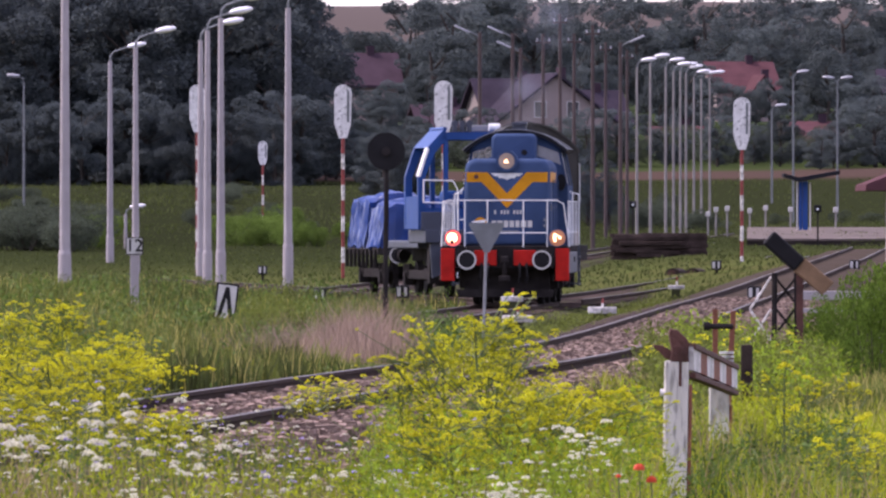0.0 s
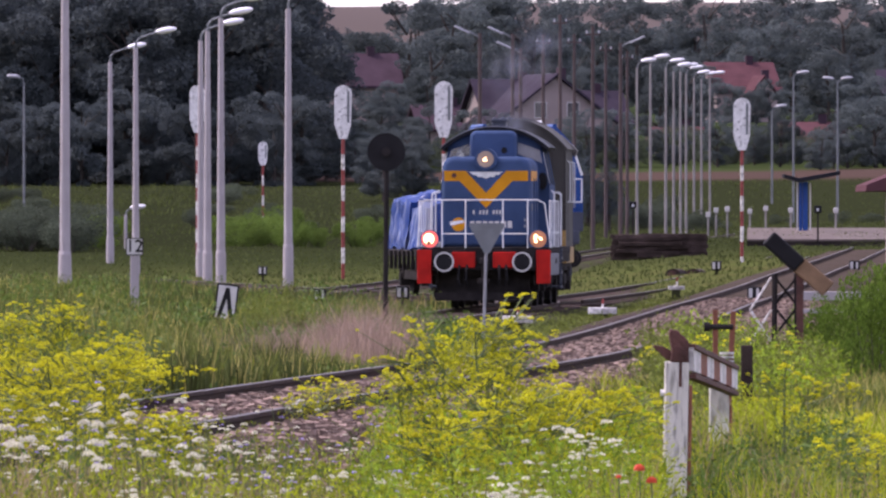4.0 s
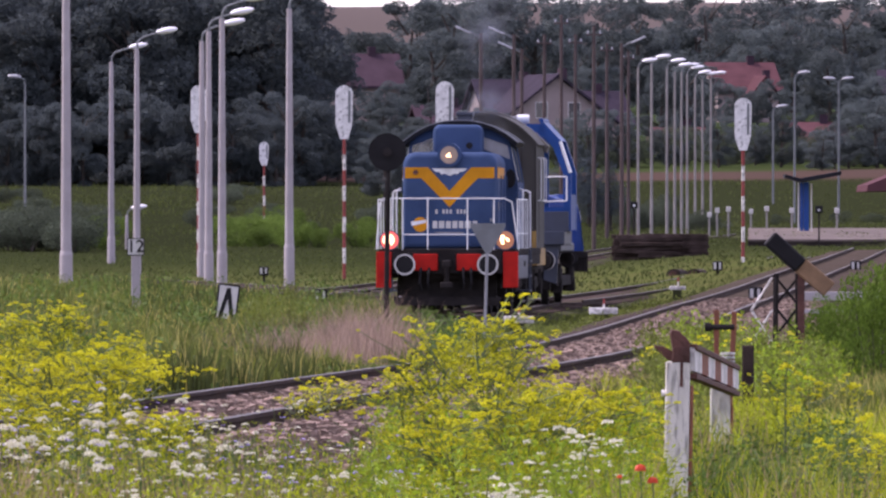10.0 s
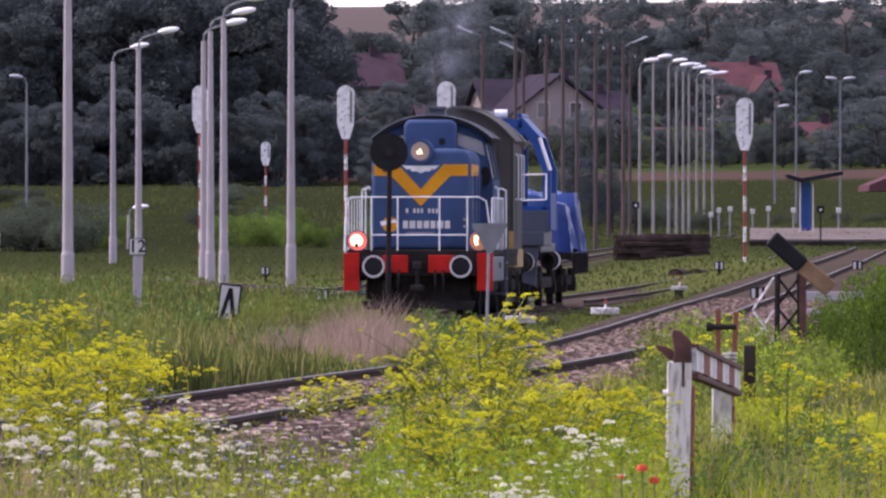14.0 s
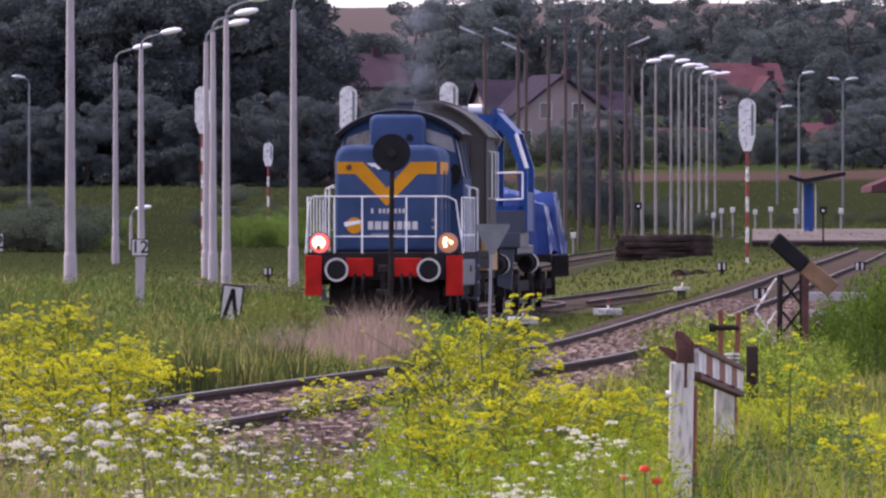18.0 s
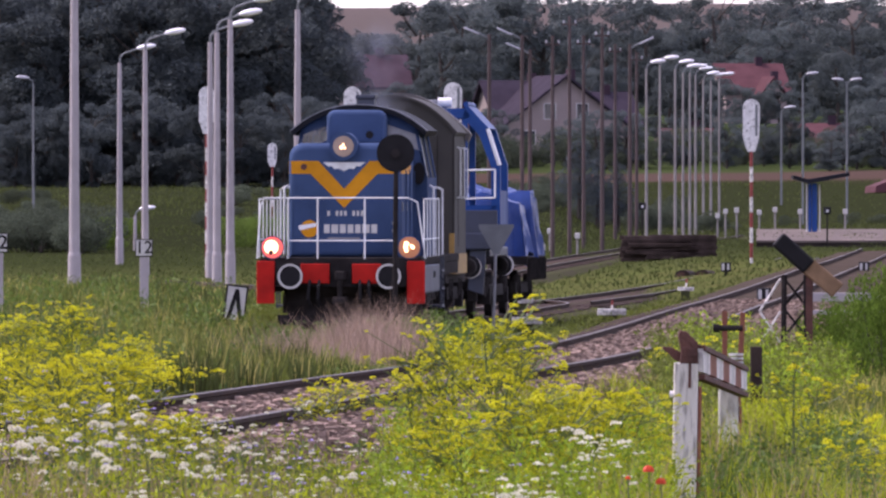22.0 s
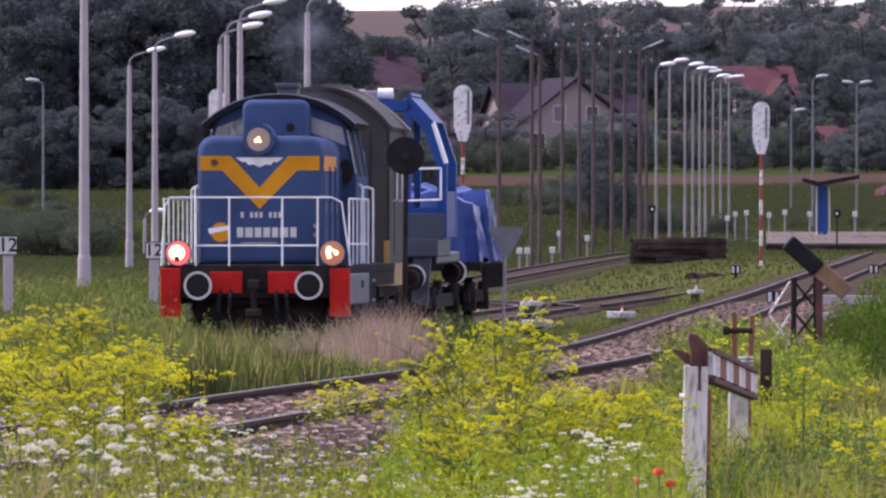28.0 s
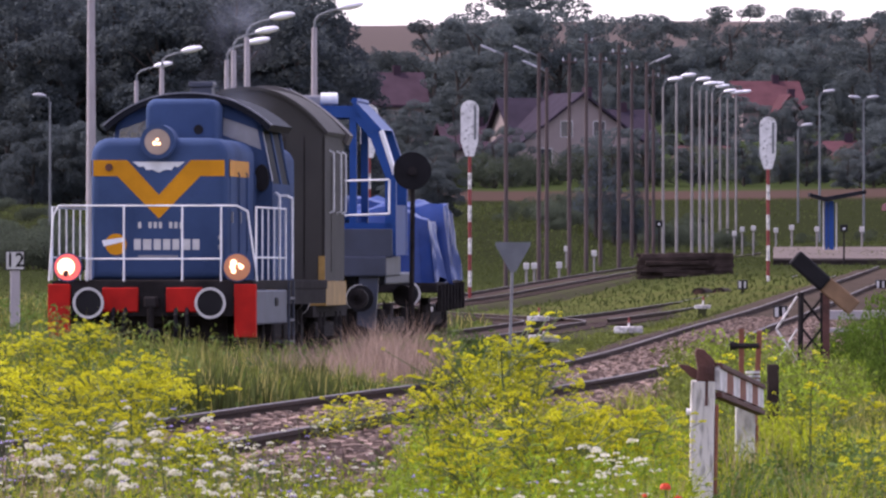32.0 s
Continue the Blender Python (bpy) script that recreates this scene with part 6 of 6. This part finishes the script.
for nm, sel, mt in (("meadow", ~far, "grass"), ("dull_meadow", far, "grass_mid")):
    blades(nm, "short meadow grass beside the crossing, sun put into its near green", p[sel], U(0.1, 0.34, sel.sum()) * (0.9 + 0.5 * clumpy(p[sel], 0.6, 8)), np.full(sel.sum(), 0.018), 0.5, M[mt], 38)
blades("meadow_dry", "pale dry stalks in the meadow", p[::6], U(0.15, 0.4, len(p[::6])), np.full(len(p[::6]), 0.012), 0.4, M["grass_yellow"], 39)


def forbs(name, label, p, h, per, size, mat, seed, spread=0.09):
    """Leafy weeds: loose columns of small leaves."""
    g = np.random.default_rng(seed)
    n = len(p) * per
    t = g.uniform(0.08, 1.0, n)
    hh = np.repeat(h, per)
    c = np.repeat(p, per, 0) + np.stack([g.normal(0, 1, n) * spread * (1.2 - 0.6 * t), g.normal(0, 1, n) * spread * (1.2 - 0.6 * t), t * hh], 1)
    a = g.normal(size=(n, 3)) * np.array([1, 1, 1.3])
    a /= np.linalg.norm(a, axis=1)[:, None]
    b = np.cross(a, g.normal(size=(n, 3)))
    b /= np.linalg.norm(b, axis=1)[:, None]
    s = (size * g.uniform(0.5, 1.5, n))[:, None]
    v = np.stack([c - a * s, c + b * s * 0.32, c + a * s, c - b * s * 0.32], 1).reshape(-1, 3)
    return tagged(raw(name, v, np.arange(n * 4).reshape(n, 4), mat), label, "weeds", kind="stuff")


p = scatter(620, 146, 222, lambda y: train_line(y) + 1.65, lambda y: min(right(y), float(near_x(y)) - 1.2), 131)
p = p[clumpy(p, 0.35, 132) > 0.0]
forbs("point_weeds", "low dull weeds among the points", p, U(0.08, 0.32, len(p)), 30, 0.03, M["grass_mid"], 133, 0.16)
p = scatter(420, 150, 235, lambda y: train_line(y) - 0.65, lambda y: train_line(y) + 1.5, 134)
p = p[np.abs(np.abs(p[:, 0] - np.array([train_line(v) for v in p[:, 1]])) - 0.75) > 0.14]
forbs("track_weeds", "low green weeds between the rails", p, U(0.06, 0.16, len(p)), 24, 0.028, M["grass_mid"], 135, 0.14)
between = lambda y: max(left(y), train_line(y) + 1.65)
p = scatter(1500, 84, 132, between, lambda y: min(float(near_x(y)) - 1.6, -0.004 * y), 201)
h = np.clip(1.3 - 0.27 * (p[:, 0] + 4.4), 0.3, 1.4) * (0.7 + 0.7 * clumpy(p, 0.7, 41)) * U(0.6, 1.05, len(p))
k = clumpy(p, 0.5, 42) + U(-0.3, 0.3, len(p))
pinkish = (np.abs(p[:, 0] / p[:, 1] + 0.0133) < 0.0055) & (p[:, 1] > 108) & (U(0, 1, len(p)) < 0.7)
for nm, sel, mt in (("leafy_weeds", k > 0.0, "grass_dark"), ("pale_weeds", (k <= 0.0) & (k > -0.2), "grass_mid"), ("yellow_leafy_weeds", k <= -0.2, "grass_mid")):
    sel = sel & ~pinkish
    forbs(nm, "mixed leafy weeds between the tracks", p[sel], h[sel], 55, 0.032, M[mt], 202)
p = scatter(1100, 130, 300, left, lambda y: min(right(y), train_line(y) - 1.8), 203)
p = p[clumpy(p, 0.25, 43) > -0.1]
forbs("yard_weeds", "weeds in the yard grass", p, U(0.2, 0.75, len(p)), 26, 0.05, M["grass_dark"], 204, 0.16)
p = scatter(520, 45, 58, left, lambda y: 0.0 * y, 205)
p = p[p[:, 0] > np.array([float(near_x(v)) for v in p[:, 1]]) + 1.3]
forbs("bank_weeds", "feathery green weeds on the near bank", p, U(0.25, 0.62, len(p)), 60, 0.017, M["grass"], 206, 0.07)
p = scatter(420, 46, 62, lambda y: -0.008 * y, lambda y: 0.024 * y, 207)
p = p[open_view(p)]
forbs("bank_tall_weeds", "tall fresh green weeds on the near bank", p, U(0.35, 0.85, len(p)), 75, 0.017, M["grass_fresh"], 208, 0.07)
forbs("bank_green_weeds", "green leafy weeds on the near bank", p[::2] + np.array([0.1, 0.2, 0]), U(0.3, 0.7, len(p[::2])), 70, 0.017, M["grass"], 209, 0.08)
p = scatter(60, 172, 188, lambda y: -0.0208 * y, lambda y: min(-0.0138 * y, train_line(y) - 1.7), 410)
forbs("lime_weeds", "green weed clump beside the train's track", p, U(0.55, 1.05, len(p)) * np.clip(1.15 - 90 * np.abs(p[:, 0] / p[:, 1] + 0.017), 0.4, 1.1), 70, 0.035, M["grass_mid"], 411, 0.16)
p = scatter(130, 46, 60, left, lambda y: 0.028 * y, 412)
p = p[(p[:, 0] > np.array([float(near_x(v)) for v in p[:, 1]]) + 1.4) & open_view(p)]
forbs("bank_dark_weeds", "dark green leafy weeds low on the near bank", p, U(0.2, 0.5, len(p)), 80, 0.022, M["grass_dark"], 413, 0.1)
p = scatter(90, 68, 80, lambda y: 0.0285 * y, lambda y: 0.037 * y, 310)
forbs("stump_weeds", "weeds round the old stump", p, U(0.35, 0.6, len(p)), 60, 0.024, M["grass"], 311, 0.1)
p = scatter(500, 105, 168, lambda y: train_line(y) + 1.6, lambda y: train_line(y) + 2.8, 312)
forbs("trackside_weeds", "dull green weeds along the train's track", p, U(0.35, 0.75, len(p)), 45, 0.035, M["grass_dark"], 313, 0.12)
p = scatter(1500, 420, 640, lambda y: -0.004 * y, right, 314)
p = p[clumpy(p, 0.05, 52) > -0.1]
forbs("field_weeds", "rough green growth beyond the platform", p, U(0.2, 0.7, len(p)), 26, 0.05, M["grass_dull"], 315, 0.45)
p = scatter(420, 52, 74, lambda y: 0.022 * y, lambda y: min(right(y), 0.043 * y), 210)
p = p[open_view(p)]
forbs("post_weeds", "dark green weeds round the posts", p, U(0.2, 0.55, len(p)) * (0.8 + 0.6 * clumpy(p, 1.3, 44)), 70, 0.02, M["grass_dark"], 211, 0.08)
p = scatter(330, 84, 116, lambda y: max(float(near_x(y)) + 1.4, 0.021 * y), lambda y: float(near_x(y)) + 3.2, 212)
forbs("hedge_weeds", "lush yellow-green weeds before the barrier", p, U(0.3, 0.75, len(p)), 70, 0.03, M["grass_mid"], 213, 0.12)
forbs("hedge_green_weeds", "green weeds before the barrier", p[::2] + np.array([0.15, 0.3, 0]), U(0.3, 0.8, len(p[::2])), 60, 0.03, M["grass_fresh"], 214, 0.12)
p = scatter(150, 124, 140, lambda y: 0.0362 * y, lambda y: 0.047 * y, 215)
forbs("fence_weeds", "green weeds round the barrier stand and fence", p, U(0.35, 0.75, len(p)), 60, 0.035, M["grass_mid"], 216, 0.14)

# yellow umbels over weeds: stems and heads
def umbel_stand(name, label, p, h, r, mat, seed, petals=14, per=4, dome=0.3):
    g = np.random.default_rng(seed)
    blades(name + "_stems", label + ", their stems", p, h * 1.02, np.full(len(p), 0.010), 0.12, M["stem"], seed)
    c = np.repeat(p, per, 0) + np.stack([g.normal(0, 0.09, len(p) * per), g.normal(0, 0.09, len(p) * per), np.repeat(h, per) * g.uniform(0.72, 1.06, len(p) * per)], 1)
    flower_heads(name, label, c, r * g.uniform(0.6, 1.2, len(c)), mat, seed + 1, petals, dome, 0.27 if petals < 40 else 0.17)


p = scatter(420, 82, 104, lambda y: max(left(y), -0.05 * y), lambda y: -0.026 * y, 40)
p = p[clumpy(p, 0.9, 31) > 0.12]
umbel_stand("yellow_umbels", "yellow-green umbel flowers among weeds", p, np.clip(0.78 - 0.2 * (p[:, 0] + 4.0), 0.4, 1.0) * U(0.7, 1.1, len(p)), 0.06, M["umbel_yellow"], 41, 16, 5)
p = scatter(16, 80, 112, lambda y: max(float(near_x(y)) + 1.3, 0.0205 * y), lambda y: float(near_x(y)) + 3.0, 42)
umbel_stand("yellow_weeds", "yellow-green umbel weeds beside the barrier", p, U(0.35, 0.75, len(p)), 0.055, M["umbel_yellow"], 43, 12, 6)
p = scatter(380, 46, 60, left, lambda y: 0.020 * y, 44)
p = p[clumpy(p, 1.1, 71) > -0.1]
umbel_stand("white_umbels", "white lacy umbel flowers on the near bank", p, U(0.35, 0.68, len(p)), 0.020, M["umbel_white"], 45, 18, 2)
p = scatter(46, 49, 56, lambda y: -0.047 * y, lambda y: -0.025 * y, 46)
umbel_stand("large_umbels", "large domed white umbel heads near the rails", p, U(0.40, 0.76, len(p)), 0.040, M["umbel_white"], 47, 90, 1, 0.6)
p = scatter(60, 47, 53, lambda y: -0.047 * y, lambda y: -0.004 * y, 446)
umbel_stand("middle_umbels", "domed white umbel heads on the near bank", p, U(0.40, 0.66, len(p)), 0.030, M["umbel_white"], 447, 70, 1, 0.55)
p = scatter(900, 46, 58, left, lambda y: 0.016 * y, 448)
flower_heads("tiny_flowers", "tiny pinkish white flowers among the grass", p + np.stack([0 * p[:, 0], 0 * p[:, 0], U(0.25, 0.55, len(p))], 1), U(0.006, 0.014, len(p)), M["flower_pink"], 449, 6)
# dry stalks that hide the ballast's foot
p = scatter(3600, 47, 66, left, lambda y: -0.004 * y, 450)
gap = p[:, 0] - np.array([float(near_x(v)) for v in p[:, 1]])
keep = (gap > 1.1) & (p[:, 0] / p[:, 1] < -0.024 + 0.1 * (p[:, 1] < 55))
p, gap = p[keep], gap[keep]
blades("ballast_weeds", "pale dry stalks growing through the ballast", p, U(0.2, 0.5, len(p)) * np.clip(gap - 0.4, 0.5, 1), np.full(len(p), 0.008), 0.4, M["grass_straw"], 451)
p = scatter(170, 48, 62, left, lambda y: -0.012 * y, 452)
gap = p[:, 0] - np.array([float(near_x(v)) for v in p[:, 1]])
p = p[(gap > 0.9) & (clumpy(p, 0.8, 72) > -0.1)]
forbs("ballast_forbs", "dull leafy weeds growing through the ballast", p, U(0.2, 0.5, len(p)), 46, 0.016, M["grass_mid"], 453, 0.08)
p = scatter(170, 46, 58, left, lambda y: 0.012 * y, 48)
umbel_stand("blue_flowers", "pale blue chicory flowers on the near bank", p, U(0.45, 0.8, len(p)), 0.021, M["flower_blue"], 49, 9, 1)


p = scatter(22, 49.5, 51.5, lambda y: 0.0125 * y, lambda y: 0.0185 * y, 146)
umbel_stand("flat_white_umbels", "flat white umbel patch on the near bank", p, U(0.62, 0.76, len(p)), 0.03, M["umbel_white"], 147, 22, 2)
p = scatter(26, 46, 48, lambda y: 0.003 * y, lambda y: 0.009 * y, 148)
umbel_stand("cream_flowers", "creamy white flower heads low on the bank", p, U(0.42, 0.56, len(p)), 0.03, M["umbel_white"], 149, 26, 3)


# the two big umbel plants in front, each a thing with stem, leaves and flower heads
def parsnip(x, y, h, spread, seed, lean, label, leafy=1500, arms=20):
    """A branching stem, flat flower heads at different heights and feathery leaves low down."""
    g = np.random.default_rng(seed)
    v = thing("umbel_plant", label, "plant", pose(x, y, ground_z(x, y) - 0.02), "tall umbel plants")
    bm = bmesh.new()
    trunk = [Vector((lean * (1 - (k / 8)) ** 2 * h, 0, h * 0.84 * k / 8)) for k in range(9)]
    for k in range(8):
        tube(bm, trunk[k], trunk[k + 1], (0.016 - 0.0014 * k) * min(1, h), (0.0146 - 0.0014 * k) * min(1, h), 7)
    heads = []
    for k in range(arms):
        s = trunk[2 + int(g.integers(0, 7))]
        a = g.uniform(0, math.tau)
        e = s + Vector((math.cos(a) * spread * g.uniform(0.2, 1), math.sin(a) * spread * g.uniform(0.2, 0.8), h * g.uniform(0.12, 0.40)))
        e.z = min(e.z, h * g.uniform(0.80, 1.0))
        m = s.lerp(e, 0.5) + Vector((0, 0, -0.03 * h))
        tube(bm, s, m, 0.005, 0.004, 5)
        tube(bm, m, e, 0.004, 0.003, 5)
        heads.append((e, g.uniform(0.020, 0.038)))
        for _ in range(4):
            d = e + Vector((g.normal(0, 0.10), g.normal(0, 0.07), g.uniform(-0.14, 0.03)))
            tube(bm, m, d, 0.003, 0.002, 4)
            heads.append((d, g.uniform(0.010, 0.028)))
    heads.append((trunk[-1] + Vector((0, 0, 0.05)), 0.05))
    part("stem", bm, M["stem"], v)
    heads = [(c, r * (0.6 + 0.4 * min(1, h))) for c, r in heads if c.z > 0.3 * h]
    # each head is a ring of small flat clusters
    c, r = [], []
    for p, rad in heads:
        tx, ty = g.normal(0, 0.25), g.normal(0.1, 0.3)          # the head's tilt
        for k in range(9):
            a, q = k * math.tau / 8, (0.0 if k == 8 else 0.72)
            dx, dy = q * rad * math.cos(a), q * rad * math.sin(a)
            c.append((p.x + dx, p.y + dy, p.z + 0.35 * rad * (1 - q) + tx * dx + ty * dy + g.normal(0, 0.15) * rad))
            r.append(rad * g.uniform(0.28, 0.42))
    ob = flower_heads("bloom", "yellow-green flat flower heads", np.array(c), np.array(r), M["umbel_yellow"], seed + 1, 12, 0.5, 0.46)
    ob.parent = v
    del ob["category"]
    n = 260
    t = g.uniform(0.03, 0.90, n) ** 1.1
    lp = np.stack([lean * (1 - t) ** 2 * h + g.normal(0, spread * 0.42, n) * (1.1 - 0.55 * t), g.normal(0, spread * 0.3, n), t * h], 1)
    q, f = leaf_cloud(np.random.default_rng(seed + 2), [(*a, 0.05) for a in lp], int(leafy * 1.5), 0.012)
    ob = tagged(raw("foliage", q, f, M["umbel_leaf"]), kind="stuff")
    ob.parent = v


def along(px, y):
    """x of a point y metres off, px pixels-worth of angle from the left edge of the opening view."""
    return (px - 784) / 16800 * y


for x, y, h, spread, sd, lean, leafy, lb in (
        (0.18, 53, 1.46, 0.46, 61, 0.22, 2300, "tall yellow-green umbel plant leaning before the rails"),
        (0.00, 54, 1.30, 0.42, 64, 0.06, 2000, "bushy yellow-green umbel plant in flower"),
        (0.32, 54.5, 1.28, 0.42, 81, 0.05, 2000, "bushy yellow-green umbel plant in flower"),
        (-0.24, 55, 1.06, 0.34, 70, 0.04, 1500, "small yellow-green umbel plant among flowers"),
        (0.46, 52, 0.98, 0.34, 201, 0.06, 1600, "bushy yellow-green umbel plant in flower"),
        (0.05, 51, 0.84, 0.34, 204, 0.05, 1500, "bushy yellow-green umbel plant in flower"),
        (0.64, 55, 0.98, 0.34, 84, 0.0, 1600, "lower yellow-green umbel plant among grass"),
        (0.80, 54, 0.90, 0.34, 207, 0.02, 1500, "lower yellow-green umbel plant among grass"),
        (0.97, 56, 0.92, 0.30, 67, 0.0, 1500, "lower yellow-green umbel plant among grass"),
        (1.10, 58, 0.78, 0.28, 73, 0.0, 1200, "low yellow-green umbel plant beside the posts"),
        (-1.58, 55, 0.62, 0.30, 90, 0.03, 900, "small yellow-green umbel plant beside the near rails"),
        (-3.46, 76, 1.05, 0.36, 93, 0.03, 1400, "yellow-green umbel plant beside the near rails"),
        (-3.21, 80, 1.15, 0.36, 96, 0.03, 1400, "yellow-green umbel plant beside the near rails"),
        (-2.78, 82, 0.80, 0.36, 99, 0.03, 1200, "yellow-green umbel plant beside the near rails")):
    parsnip(x, y, h, spread, sd, lean, lb, leafy)
# growing through the near track and its ballast
for k, (px, y, h) in enumerate(((90, 58, 0.85), (140, 60, 0.95), (185, 57, 0.95), (222, 61, 0.8), (115, 54, 0.78),
                                (55, 62, 0.78), (30, 57, 0.7), (165, 64, 0.8), (535, 71, 0.46), (566, 73, 0.52), (606, 75, 0.42))):
    parsnip(along(px, y), y, h, 0.26, 300 + 3 * k, 0.03, "yellow-green umbel plant growing through the ballast", 700 if px < 400 else 260, 17 if px < 400 else 7)
# in the meadow beside the crossing
for k, (px, y, h) in enumerate(((1388, 62, 1.02), (1430, 66, 0.85), (1480, 60, 0.62), (1532, 61, 0.66), (1510, 66, 0.8), (1555, 58, 0.55), (1450, 58, 0.5))):
    parsnip(along(px, y), y, h, 0.17, 400 + 3 * k, 0.0, "thin yellow umbel plant in the meadow", 160, 4)

for x, y, z, s in ((0.95, 46.0, 0.69, 0.026), (1.01, 46.0, 0.63, 0.024), (0.85, 46.0, 0.65, 0.013)):
    v = thing("poppy", "red poppy flower on a thin stem", "flower", pose(x, y, z), "poppies")
    bm = bmesh.new()
    for k in range(6):
        a = k * math.tau / 6
        m = pose(math.cos(a) * s * 0.55, math.sin(a) * s * 0.55, s * 0.25, -52 * math.sin(a), 52 * math.cos(a), 0)
        made = bmesh.ops.create_uvsphere(bm, u_segments=8, v_segments=6, radius=1.0)["verts"]
        bmesh.ops.transform(bm, matrix=m @ Matrix.Diagonal((s * 0.85, s * 0.85, s * 0.16, 1)), verts=made)
    part("petals", bm, M["poppy"], v, smooth=True)
    bm = bmesh.new()
    wire(bm, [(0.03, 0, -0.6), (0.01, 0, -0.2), (0, 0, 0)], 0.004, 5)
    part("stem", bm, M["stem"], v)

# loose ballast stones along the near track
g = np.random.default_rng(90)
n = 20000
y = 56 + 160 * g.uniform(0, 1, n) ** 1.7
off = np.where(g.uniform(0, 1, n) < 0.6, g.uniform(0.9, 2.6, n), g.uniform(-0.7, 0.7, n))
x = np.array([float(near_x(v)) for v in y]) + off
z = np.array([float(near_z(v)) for v in y]) - 0.105 - np.clip(off - 1.6, 0, 1.0) * 0.38
s = g.uniform(0.018, 0.045, n)
cube = np.array([(-1, -1, -1), (1, -1, -1), (1, 1, -1), (-1, 1, -1), (-1, -1, 1), (1, -1, 1), (1, 1, 1), (-1, 1, 1)], float)
v = (np.stack([x, y, z], 1)[:, None, :] + cube[None] * s[:, None, None] * g.uniform(0.5, 1.1, (n, 8, 3))).reshape(-1, 3)
f = (np.arange(n)[:, None, None] * 8 + np.array([(0, 3, 2, 1), (4, 5, 6, 7), (0, 1, 5, 4), (1, 2, 6, 5), (2, 3, 7, 6), (3, 0, 4, 7)])[None]).reshape(-1, 4)
tagged(raw("ballast_stones", v, f, M["stone"]), "loose pinkish ballast stones beside the near rails", "stones", kind="stuff")

motions()
